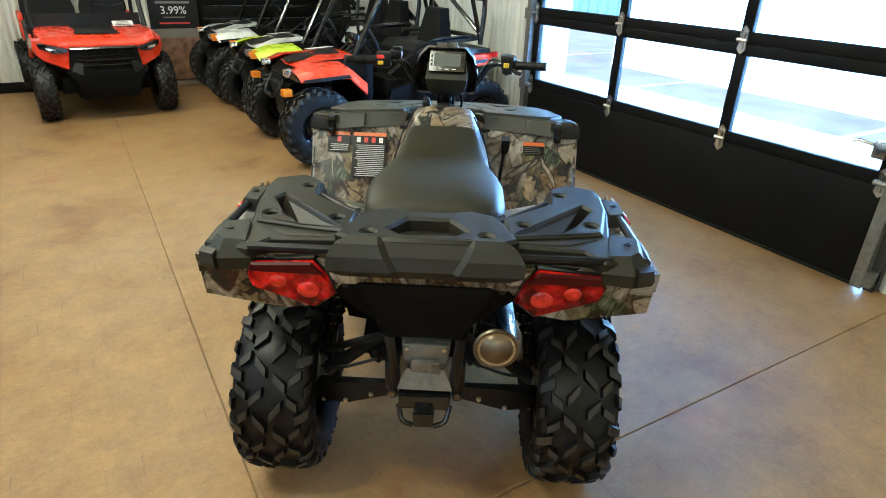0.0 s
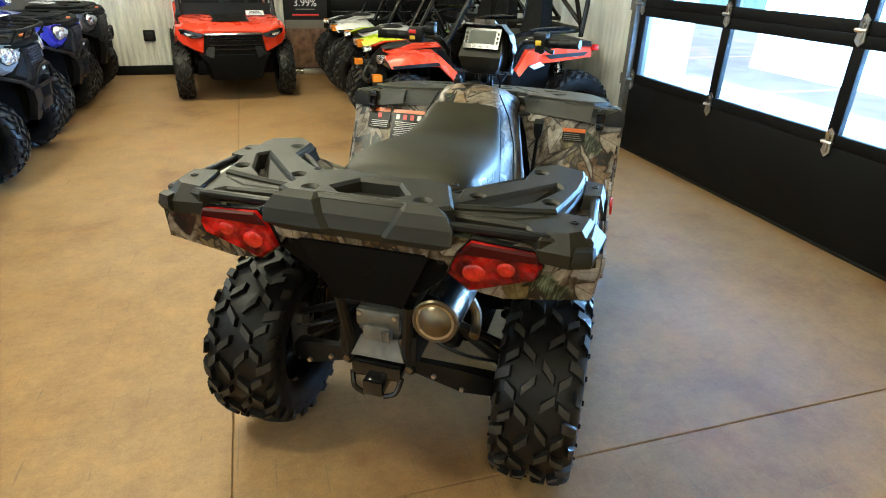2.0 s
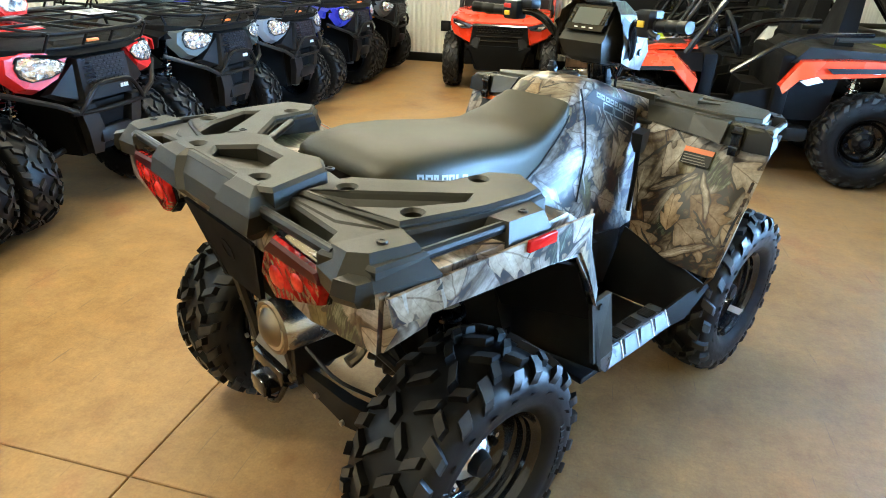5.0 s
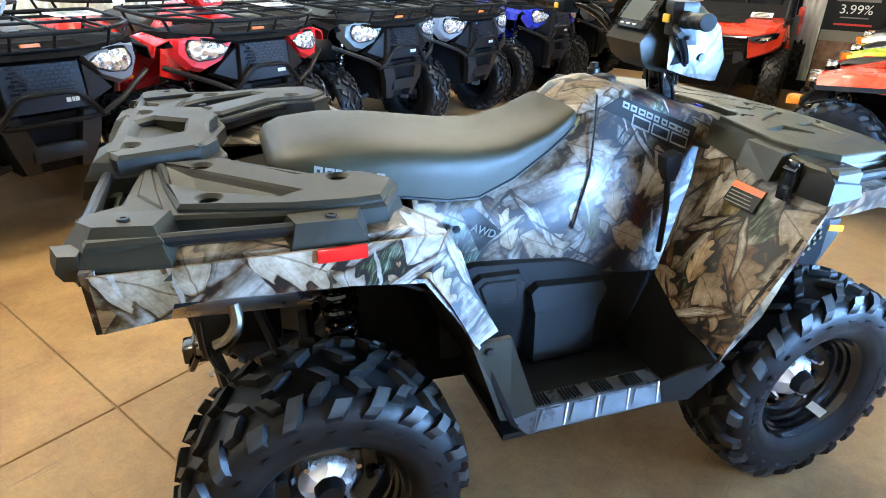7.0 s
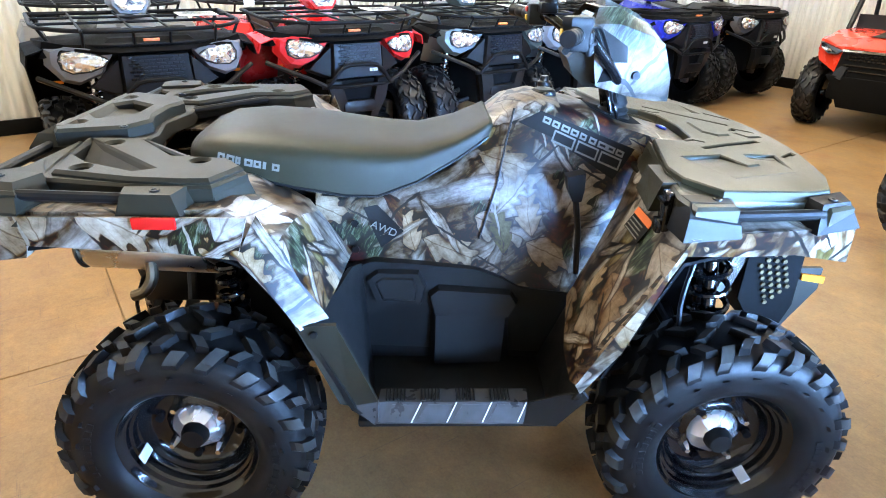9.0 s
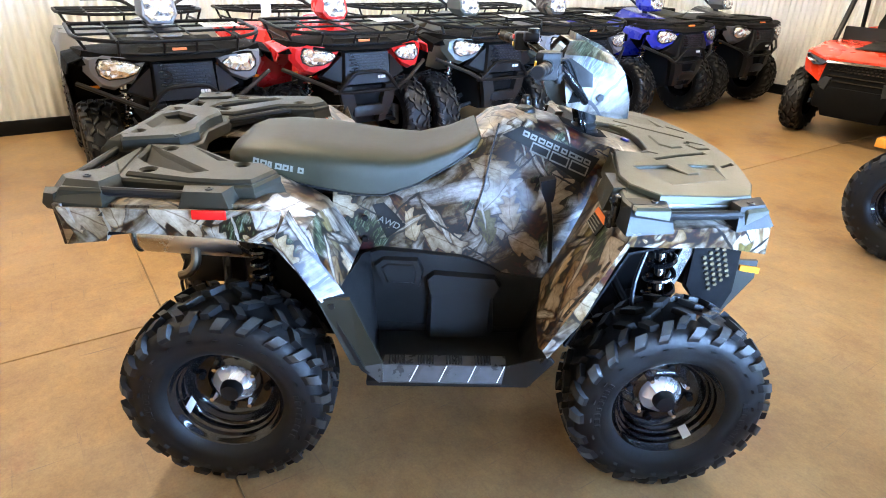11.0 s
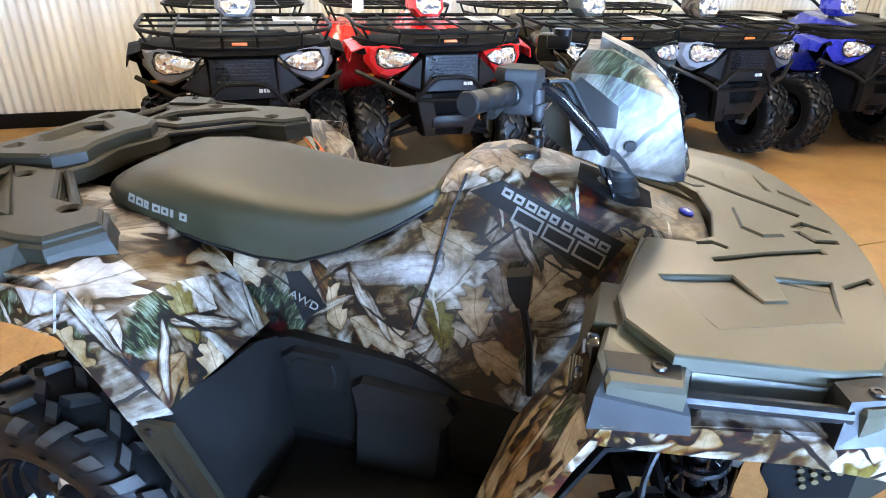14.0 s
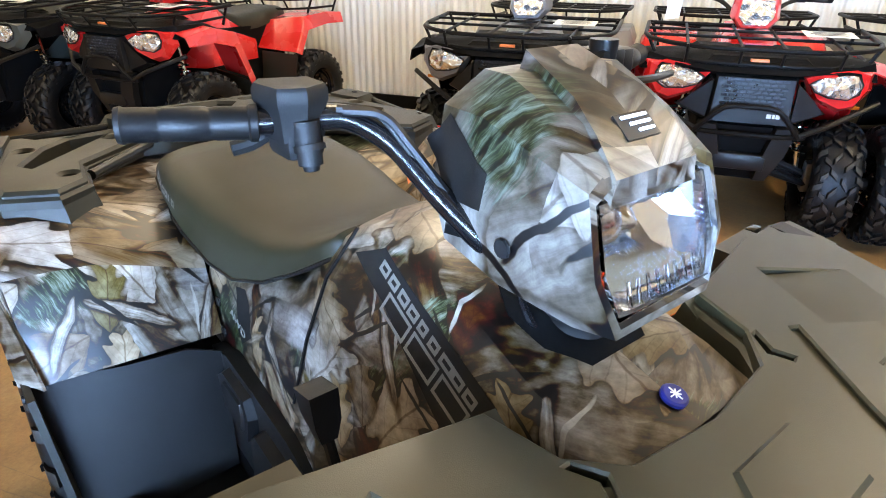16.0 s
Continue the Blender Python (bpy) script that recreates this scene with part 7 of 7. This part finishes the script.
row_atv(pose(RX + 0.06, 6.38, 0, 0, 0, FACE_E), BLUE, "blue and black quad bike with a plain hood", BLUE, plain=True)
row_atv(pose(RX + 0.06, 7.62, 0, 0, 0, FACE_E), CHARCOAL, "dark grey quad bike at the far end of the row", CHARCOAL, False, True)
row_atv(pose(RX + 0.06, -0.95, 0, 0, 0, FACE_E - 6), RED, "red quad bike with red fenders parked past a gap", RED)
row_atv(pose(RX + 0.12, -2.18, 0, 0, 0, FACE_E - 4), GREENGREY, "dark green-grey quad bike beside the red one", GREENGREY)

# white paint stands for haze over a darker quad
row_atv(pose(12.3, 6.75, -0.06, 0, 0, 70), WHITE, "quad bike on the yard, painted white for the glare veiling it", WHITE, False, True, "quads in the yard")

# ---- side-by-sides ----
def bucket_seat(parent, x, y, z, mat=None):
    s = part("seat", joined(soften(loft([[(x - 0.22, y - 0.22, z), (x + 0.22, y - 0.22, z), (x + 0.22, y + 0.26, z), (x - 0.22, y + 0.26, z)], [(x - 0.20, y - 0.22, z + 0.12), (x + 0.20, y - 0.22, z + 0.12), (x + 0.21, y + 0.25, z + 0.15), (x - 0.21, y + 0.25, z + 0.15)]]), 0.04, 3)), mat or SEATBLACK, parent, "black bucket seat")
    part("backrest", soften(loft([[(x - 0.22, y - 0.20, z + 0.10), (x + 0.22, y - 0.20, z + 0.10), (x + 0.22, y - 0.32, z + 0.10), (x - 0.22, y - 0.32, z + 0.10)], [(x - 0.23, y - 0.27, z + 0.42), (x + 0.23, y - 0.27, z + 0.42), (x + 0.21, y - 0.40, z + 0.42), (x - 0.21, y - 0.40, z + 0.42)], [(x - 0.13, y - 0.32, z + 0.74), (x + 0.13, y - 0.32, z + 0.74), (x + 0.12, y - 0.42, z + 0.74), (x - 0.12, y - 0.42, z + 0.74)]]), 0.035, 3), mat or SEATBLACK, s)
    return s


def steering(parent, x, y, z):
    w = part("steering_wheel", tube([(x + 0.165 * math.cos(2 * math.pi * i / 20), y + 0.07 * math.sin(2 * math.pi * i / 20), z + 0.15 * math.sin(2 * math.pi * i / 20)) for i in range(20)], 0.014, 8, close=True), RUBBER, parent, "black steering wheel")
    part("spoke", joined(*[tube([(x, y + 0.02, z), (x + 0.16 * math.cos(a), y + 0.07 * math.sin(a), z + 0.15 * math.sin(a))], 0.012, 6) for a in (0.2, math.pi - 0.2, -math.pi / 2)], tube([(x, y + 0.02, z), (x, y + 0.35, z - 0.2)], 0.02, 8)), SATIN, w)


def ranger(m):
    """Origin on the floor under the front axle; y forward."""
    u = thing("utility_vehicle", m, "orange-red side-by-side utility vehicle with black grille and roof cage", "utility vehicle")
    for sd in (1, -1):
        wheel(u, 0.55, 0.0, 0.315, 0.185, 0.07, sd)
        wheel(u, 0.55, -1.75, 0.315, 0.25, 0.08, sd)
    part("hood", soften(loft([[(-0.50, -0.42, 0.857), (0.50, -0.42, 0.857), (0.50, -0.42, 0.666), (-0.50, -0.42, 0.666)], [(-0.53, -0.10, 0.849), (0.53, -0.10, 0.849), (0.55, -0.10, 0.699), (-0.55, -0.10, 0.699)], [(-0.50, 0.20, 0.803), (0.50, 0.20, 0.803), (0.50, 0.20, 0.732), (-0.50, 0.20, 0.732)], [(-0.38, 0.31, 0.749), (0.38, 0.31, 0.749), (0.38, 0.31, 0.716), (-0.38, 0.31, 0.716)]]), 0.02), ORANGERED, u, "orange-red painted hood")
    part("hood_inlay", soften(loft([[(-0.20, -0.40, 0.853), (0.20, -0.40, 0.853), (0.20, 0.10, 0.828), (-0.20, 0.10, 0.828)], [(-0.19, -0.39, 0.869), (0.19, -0.39, 0.869), (0.17, 0.06, 0.840), (-0.17, 0.06, 0.840)]]), 0.008), FOOTBLACK, u, "black hood inlay")
    for s in (1, -1):
        fl = Matrix.Diagonal((s, 1, 1, 1))
        part("front_fender", moved(soften(loft([[(0.30, 0.26, 0.741), (0.50, 0.18, 0.807), (0.57, 0.05, 0.799), (0.57, 0.06, 0.649), (0.53, 0.16, 0.600), (0.31, 0.27, 0.500), (0.28, 0.30, 0.666)], [(0.30, 0.33, 0.737), (0.50, 0.245, 0.790), (0.565, 0.13, 0.782), (0.56, 0.15, 0.658), (0.51, 0.24, 0.612), (0.31, 0.335, 0.525), (0.29, 0.35, 0.666)]]), 0.012), fl), ORANGERED, u, "orange-red painted front fender")
        hl_ = part("headlamp", moved(soften(loft([[(0.285, 0.335, 0.722), (0.50, 0.245, 0.772), (0.545, 0.20, 0.765), (0.53, 0.21, 0.715), (0.43, 0.28, 0.672), (0.33, 0.33, 0.682)], [(0.295, 0.362, 0.718), (0.49, 0.277, 0.764), (0.53, 0.235, 0.757), (0.515, 0.245, 0.720), (0.425, 0.312, 0.680), (0.335, 0.357, 0.688)]]), 0.005), fl), GLOSSBLACK, u, "dark wedge-shaped headlamp")
        part("lamp_lens", moved(prism([(0.38, 0.700), (0.46, 0.705), (0.49, 0.735), (0.41, 0.722)], "y", 0.25, 0.318, 0.003), fl), REFLECTOR, hl_)
        part("side_fender", moved(skin([[(0.57, 0.12, 0.782), (0.585, 0.10, 0.683)], [(0.57, -0.20, 0.815), (0.60, -0.20, 0.699)], [(0.57, -0.42, 0.666), (0.60, -0.42, 0.583)], [(0.56, -0.48, 0.400), (0.59, -0.48, 0.360)]], 0.02, 1), fl), ORANGERED, u)
        part("suspension_arm", moved(joined(tube([(0.15, 0.12, 0.320), (0.40, 0.02, 0.270)], 0.02, 8), tube([(0.15, -0.14, 0.320), (0.40, -0.02, 0.270)], 0.02, 8), tube([(0.30, 0.0, 0.300), (0.26, 0.0, 0.683)], 0.025, 8)), fl), SATIN, u)
        part("cage_post", moved(joined(tube([(0.52, -0.30, 0.849), (0.50, -0.72, 1.72), (0.48, -1.45, 1.74), (0.52, -1.55, 0.832)], 0.024, 10, bend=3), tube([(0.50, -0.72, 1.71), (0.52, -0.95, 0.832)], 0.02, 8)), fl), SATIN, u, "black tubular cage")
        part("box_side", moved(box(0.56, -1.75, 0.78, 0.05, 0.95, 0.3, 0.02), fl), ORANGERED, u)
        part("door_net", moved(box(0.55, -0.92, 0.62, 0.03, 0.75, 0.46, 0.015), fl), FOOTBLACK, u)
    for ca, cb in (((-0.50, -0.72, 1.71), (0.50, -0.72, 1.71)), ((-0.48, -1.45, 1.73), (0.48, -1.45, 1.73)), ((-0.51, -1.5, 1.25), (0.51, -1.5, 1.25))):
        part("cage_cross", tube([ca, cb], 0.021, 8), SATIN, u)
    part("roof", box(0, -1.08, 1.765, 0.96, 0.78, 0.03, 0.012), PLASTIC, u)
    g = part("grille", soften(loft([[(-0.31, 0.30, 0.732), (0.31, 0.30, 0.732), (0.34, 0.30, 0.500), (-0.34, 0.30, 0.500)], [(-0.29, 0.365, 0.724), (0.29, 0.365, 0.724), (0.31, 0.40, 0.517), (-0.31, 0.40, 0.517)]]), 0.01), HOOD, u, "black ribbed grille")
    part("grille_frame", soften(loft([[(-0.30, 0.355, 0.735), (0.30, 0.355, 0.735), (0.29, 0.365, 0.716), (-0.29, 0.365, 0.716)], [(-0.295, 0.378, 0.731), (0.295, 0.378, 0.731), (0.285, 0.386, 0.718), (-0.285, 0.386, 0.718)]]), 0.003), GLOSSBLACK, g)
    for k in range(3):
        z = 0.702 - 0.024 * k
        part("grille_row", joined(*[box(-0.245 + 0.035 * c + (0.0175 if k % 2 else 0.0), 0.371 + 0.004 * k, z, 0.026, 0.016, 0.014, 0.003, 1) for c in range(15 - k % 2)]), GLOSSBLACK, g)
    for k in range(2):
        part("rib", box(0, 0.390 + 0.006 * k, 0.612 - 0.045 * k, 0.50 - 0.02 * k, 0.02, 0.012, 0.003, 1), GLOSSBLACK, g)
    for s in (1, -1):
        part("bumper_horn", soften(loft([[(s * 0.20, 0.36, 0.60), (s * 0.31, 0.33, 0.62), (s * 0.33, 0.36, 0.50), (s * 0.22, 0.40, 0.48)], [(s * 0.21, 0.41, 0.59), (s * 0.29, 0.38, 0.60), (s * 0.31, 0.41, 0.51), (s * 0.23, 0.44, 0.49)]]), 0.008), FOOTBLACK, g)
    part("bumper", soften(loft([[(-0.36, 0.30, 0.517), (0.36, 0.30, 0.517), (0.36, 0.42, 0.517), (-0.36, 0.42, 0.517)], [(-0.34, 0.28, 0.450), (0.34, 0.28, 0.450), (0.30, 0.42, 0.450), (-0.30, 0.42, 0.450)], [(-0.28, 0.20, 0.240), (0.28, 0.20, 0.240), (0.24, 0.32, 0.240), (-0.24, 0.32, 0.240)]]), 0.02), DARK, u, "black bumper and skid plate")
    part("chassis", box(0, -0.95, 0.36, 0.80, 2.3, 0.16, 0.03), DARK, u)
    part("dashboard", soften(loft([[(-0.50, -0.42, 0.666), (0.50, -0.42, 0.666), (0.50, -0.42, 0.980), (-0.50, -0.42, 0.980)], [(-0.50, -0.58, 0.683), (0.50, -0.58, 0.683), (0.50, -0.52, 0.960), (-0.50, -0.52, 0.960)]]), 0.03), FOOTBLACK, u)
    part("engine_cover", box(0, -1.35, 0.62, 1.05, 0.35, 0.42, 0.03), FOOTBLACK, u)
    part("cargo_bed", box(0, -1.75, 0.74, 1.08, 0.9, 0.12, 0.02), PLASTIC, u)
    for x in (-0.25, 0.25):
        bucket_seat(u, x, -0.98, 0.56)
    steering(u, -0.25, -0.66, 1.02)
    tg = part("price_tag", plate([(-0.40, -0.22, 0.865), (-0.20, -0.22, 0.865), (-0.20, -0.30, 0.905), (-0.40, -0.30, 0.905)], 0.003), PAPER, u, "white printed card on the hood")
    for k in range(3):
        part("text_bar", box(-0.30, -0.235 - 0.022 * k, 0.876 + 0.011 * k, 0.15 - 0.02 * k, 0.008, 0.006), INK, tg)
    return u


ranger(pose(0.23, 7.28, 0, 0, 0, 185))


def buggy(m, paint, label, single=False, accent=None):
    """Sport side-by-side; origin on the floor under the front axle, y forward."""
    u = thing("side_by_side", m, label, "off-road buggy", group="buggies along the east wall")
    wb = 1.54 if single else 1.95
    accent = accent or paint
    re = 0.10 if single else 0.30
    for sd in (1, -1):
        wheel(u, 0.50, 0.0, 0.325, 0.21, 0.085, sd)
        wheel(u, 0.50, -wb, 0.325, 0.26, 0.10, sd)
    part("nose", soften(loft([[(-0.36, -0.45, 0.816), (0.36, -0.45, 0.816), (0.46, -0.45, 0.70), (-0.46, -0.45, 0.70)], [(-0.33, -0.10, 0.802), (0.33, -0.10, 0.802), (0.36, -0.10, 0.69), (-0.36, -0.10, 0.69)], [(-0.28, 0.08, 0.744), (0.28, 0.08, 0.744), (0.30, 0.10, 0.65), (-0.30, 0.10, 0.65)], [(-0.20, 0.16, 0.690), (0.20, 0.16, 0.690), (0.22, 0.17, 0.60), (-0.22, 0.17, 0.60)]]), 0.025), HOOD, u, "black moulded nose")
    part("hood_panel", skin([[(-0.27, -0.42, 0.842), (0.0, -0.42, 0.856), (0.27, -0.42, 0.842)], [(-0.28, -0.16, 0.826), (0.0, -0.14, 0.842), (0.28, -0.16, 0.826)], [(-0.22, 0.06, 0.764), (0.0, 0.10, 0.774), (0.22, 0.06, 0.764)]], 0.014, 2), paint, u, "painted hood panel", 40)
    part("hood_scoop", soften(loft([[(-0.14, -0.36, 0.838), (0.14, -0.36, 0.838), (0.10, 0.10, 0.787), (-0.10, 0.10, 0.787)], [(-0.11, -0.34, 0.863), (0.11, -0.34, 0.863), (0.07, 0.02, 0.820), (-0.07, 0.02, 0.820)]]), 0.01), FOOTBLACK, u)
    for s in (1, -1):
        fl = Matrix.Diagonal((s, 1, 1, 1))
        part("front_fender", moved(skin([[(0.32, 0.15, 0.762), (0.45, 0.15, 0.748), (0.52, 0.13, 0.69)], [(0.33, 0.0, 0.805), (0.52, 0.0, 0.787), (0.585, 0.0, 0.730)], [(0.34, -0.25, 0.816), (0.54, -0.27, 0.787), (0.60, -0.26, 0.715)], [(0.36, -0.42, 0.686), (0.55, -0.42, 0.658), (0.60, -0.40, 0.580)]], 0.014, 2), fl), accent, u, "painted front fender", 40)
        sd_ = part("fender_stripe", moved(plate([(0.592, 0.14, 0.719), (0.60, -0.24, 0.744), (0.606, -0.26, 0.719), (0.60, 0.12, 0.697)][::-1], 0.012), fl), INK, u)
        h_ = part("headlamp", moved(soften(loft([[(0.24, 0.16, 0.730), (0.44, 0.10, 0.744), (0.46, 0.08, 0.672), (0.28, 0.16, 0.650)], [(0.25, 0.205, 0.722), (0.43, 0.15, 0.733), (0.445, 0.13, 0.679), (0.28, 0.20, 0.661)]]), 0.008), fl), GLOSSBLACK, u, "black headlamp housing")
        part("lamp_lens", moved(prism([(0.28, 0.715), (0.36, 0.705), (0.37, 0.76), (0.285, 0.765)], "y", 0.14, 0.202, 0.004), fl), REFLECTOR, h_)
        part("amber_marker", moved(prism([(0.385, 0.695), (0.445, 0.695), (0.445, 0.765), (0.39, 0.765)] if not single else [(0.42, 0.585), (0.50, 0.585), (0.50, 0.635), (0.42, 0.635)], "y", 0.12 if not single else 0.20, 0.182 if not single else 0.27, 0.003), fl), AMBER, h_, "amber marker lamp")
        part("front_arm", moved(joined(tube([(0.14, 0.14, 0.360), (0.42, 0.03, 0.290)], 0.018, 8), tube([(0.14, -0.16, 0.360), (0.42, -0.03, 0.290)], 0.018, 8), tube([(0.16, 0.05, 0.520), (0.42, 0.0, 0.400)], 0.015, 8)), fl), SATIN, u)
        part("front_shock", moved(joined(coil(0.38, 0.0, 0.42, 0.72, -0.08, 0.035, 6), tube([(0.40, 0, 0.320), (0.28, 0, 0.744)], 0.016, 8)), fl), GLOSSBLACK, u, "black coil-over shock absorber")
        part("rear_shock", moved(joined(coil(0.40, -wb + 0.1, 0.42, 0.74, -0.06, 0.035, 6), tube([(0.42, -wb + 0.1, 0.32), (0.32, -wb + 0.1, 0.82)], 0.016, 8), tube([(0.15, -wb + 0.35, 0.36), (0.42, -wb, 0.30)], 0.022, 8)), fl), CHROME, u)
        part("rear_fender", moved(skin([[(0.36, -wb + 0.60, 0.66), (0.56, -wb + 0.60, 0.65), (0.59, -wb + 0.58, 0.61)], [(0.36, -wb + 0.50, 0.83), (0.565, -wb + 0.50, 0.82), (0.60, -wb + 0.50, 0.71)], [(0.36, -wb + 0.20, 0.85), (0.57, -wb + 0.20, 0.84), (0.605, -wb + 0.20, 0.74)], [(0.36, -wb - re, 0.855), (0.56, -wb - re, 0.845), (0.60, -wb - re + 0.02, 0.77)]], 0.014, 2), fl), accent, u, "painted rear fender", 40)
        st = part("fender_decal", moved(plate([(0.604, -wb + 0.36, 0.79), (0.606, -wb - re + 0.06, 0.812), (0.61, -wb - re + 0.10, 0.782), (0.61, -wb + 0.32, 0.758)][::-1], 0.012), fl), INK, u, "black decal with light printed shapes")
        bars(st, "brand_bar", PAPER, (s * 0.612, -wb + 0.28, 0.775) if s < 0 else (s * 0.612, -wb + 0.06, 0.775), (0, -1, 0.000) if s < 0 else (0, 1, 0), (0, 0, 1), [0.05, 0.045, 0.05, 0.045], 0.016, 0.002)
        part("white_flash", moved(plate([(0.606, -wb + 0.50, 0.70), (0.606, -wb + 0.40, 0.735), (0.61, -wb + 0.36, 0.705), (0.61, -wb + 0.45, 0.675)], 0.01), fl), WHITE, u)
        part("hip_bolster", moved(soften(loft([[(0.36, -0.66, 0.42), (0.44, -0.66, 0.42), (0.44, -1.30, 0.42), (0.36, -1.30, 0.42)], [(0.38, -0.70, 0.56), (0.43, -0.70, 0.56), (0.43, -1.32, 0.72), (0.38, -1.32, 0.72)]]), 0.02), fl), DARK, u)
        part("tail_light", moved(box(0.585, -wb - re - 0.015, 0.845, 0.05, 0.05, 0.05, 0.01), fl), REDLENS, u)
        part("rocker", moved(box(0.50, -wb / 2, 0.34, 0.14, wb - 0.7, 0.10, 0.025), fl), FOOTBLACK, u)
        part("cage_rail", moved(joined(tube([(0.46, -0.32, 0.816), (0.47, -0.75, 1.62), (0.46, -1.35, 1.72), (0.47, -1.62, 1.35), (0.50, -1.55, 0.920)], 0.022, 10, bend=3), tube([(0.46, -1.35, 1.70), (0.44, -wb - 0.05, 0.95)], 0.02, 8), tube([(0.54, -0.62, 0.720), (0.57, -0.95, 0.980), (0.56, -1.40, 1.0)], 0.016, 8, bend=3)), fl), GLOSSBLACK, u, "gloss black tubular cage")
    for ca, cb in (((-0.47, -0.75, 1.61), (0.47, -0.75, 1.61)), ((-0.46, -1.35, 1.71), (0.46, -1.35, 1.71)), ((-0.47, -1.58, 1.3), (0.47, -1.58, 1.3)), ((-0.47, -1.58, 1.0), (0.47, -1.35, 1.68))):
        part("cage_cross", tube([ca, cb], 0.02, 8), GLOSSBLACK, u)
    part("front_bumper", joined(tube([(-0.17, 0.16, 0.66), (-0.15, 0.25, 0.52), (0.15, 0.25, 0.52), (0.17, 0.16, 0.66)], 0.018, 8, bend=2), soften(loft([[(-0.17, 0.10, 0.640), (0.17, 0.10, 0.640), (0.16, 0.20, 0.620), (-0.16, 0.20, 0.620)], [(-0.14, 0.06, 0.280), (0.14, 0.06, 0.280), (0.12, 0.14, 0.300), (-0.12, 0.14, 0.300)]]), 0.02)), FOOTBLACK, u, "black bumper and skid plate")
    part("chassis", box(0, -wb / 2, 0.34, 0.74, wb + 0.2, 0.14, 0.03), DARK, u)
    part("firewall", box(0, -0.50, 0.60, 0.80, 0.10, 0.44, 0.03), DARK, u)
    part("rear_bulkhead", box(0, -wb + 0.56, 0.60, 0.96, 0.10, 0.5, 0.03), DARK, u)
    part("rear_deck", soften(loft([[(-0.50, -wb + 0.55, 0.80), (0.50, -wb + 0.55, 0.80), (0.52, -wb - re - 0.04, 0.80), (-0.52, -wb - re - 0.04, 0.80)], [(-0.46, -wb + 0.45, 0.90), (0.46, -wb + 0.45, 0.90), (0.50, -wb - re - 0.02, 0.885), (-0.50, -wb - re - 0.02, 0.885)]]), 0.03), FOOTBLACK, u, "black rear deck")
    part("deck_rail", tube([(-0.44, -wb + 0.30, 0.96), (-0.46, -wb - re + 0.04, 0.97), (0.46, -wb - re + 0.04, 0.97), (0.44, -wb + 0.30, 0.96)], 0.022, 8, bend=2), PLASTIC, u)
    for x in ((0,) if single else (-0.25, 0.25)):
        bucket_seat(u, x, -1.02 if single else -1.10, 0.46)
    steering(u, 0.0 if single else -0.25, -0.68, 0.92)
    part("dash_screen", box(0, -0.52, 0.95, 0.2, 0.06, 0.09, 0.01), GLOSSBLACK, u)
    tag = part("price_card", plate([(0.30, -0.40, 0.852), (0.30, -0.18, 0.838), (0.14, -0.18, 0.852), (0.14, -0.40, 0.870)], 0.003), PAPER, u, "white printed card")
    return u


buggy(pose(1.62, 5.20, 0, 0, 0, 90), ORANGERED, "orange-red and black single-seat buggy with open cage", True)
buggy(pose(1.62, 6.42, 0, 0, 0, 90), WHITE, "lime green, white and black buggy with open cage", accent=LIME)
buggy(pose(1.56, 7.88, 0, 0, 0, 90), WHITE, "white and black buggy with open cage", accent=WHITE)

# ---- banner, outlet, dark door on the north wall ----
bn = thing("banner_stand", pose(1.18, 8.70, -0.0), "tall dark sales banner with a percentage offer", "banner")
part("sheet", box(0, 0, 1.06, 0.58, 0.006, 2.0, 0.001, 1), INK, bn, "dark printed banner sheet")
part("foot", box(0, 0, 0.035, 0.62, 0.14, 0.07, 0.02), STEEL, bn, "metal banner base")
part("top_rail", box(0, 0, 2.07, 0.60, 0.03, 0.03, 0.008), STEEL, bn)
part("picture", box(0, -0.0045, 0.34, 0.56, 0.003, 0.52, 0.0005, 1), PHOTO, bn, "brown printed picture")
part("picture_sky", box(0, -0.0050, 0.655, 0.56, 0.003, 0.11, 0.0005, 1), GREYINK, bn)
part("red_stripe", box(0.0, -0.0045, 0.775, 0.36, 0.003, 0.02, 0.0005, 1), REDPLASTIC, bn)
for k, (z, w, h) in enumerate(((1.02, 0.40, 0.028), (0.845, 0.26, 0.012), (1.34, 0.36, 0.03), (1.26, 0.30, 0.03))):
    part("text_bar", box(0, -0.0045, z, w, 0.003, h, 0.0005, 1), GREYINK, bn)
words("3.99%", PAPER, 0.13, Matrix.Translation((0.0, -0.006, 0.885)) @ Matrix.Rotation(radians(90), 4, "X"), bn, "offer_lettering")
words("+", PAPER, 0.12, Matrix.Translation((0.0, -0.006, 1.08)) @ Matrix.Rotation(radians(90), 4, "X"), bn, "offer_lettering")
d2 = thing("door_2", pose(2.55, NY - 0.03, 0), "black roller door in the end wall", "door", kind="structure")
for k in range(16):
    part("slat", box(0, 0, 0.09 + 0.16 * k, 2.0, 0.03, 0.15, 0.012), BLACKDOOR, d2)
part("door_frame", joined(box(-1.03, -0.01, 1.3, 0.07, 0.08, 2.6, 0.01), box(1.03, -0.01, 1.3, 0.07, 0.08, 2.6, 0.01), box(0, -0.01, 2.63, 2.13, 0.08, 0.08, 0.01)), BLACKDOOR, d2)
ol = thing("wall_outlet", pose(-0.84, NY - 0.03, 0.50), "black square wall outlet box", "outlet")
part("box", box(0, 0, 0, 0.14, 0.05, 0.14, 0.01), BLACKDOOR, ol)
part("cover", box(0, -0.028, 0, 0.09, 0.008, 0.09, 0.004), SATIN, ol)
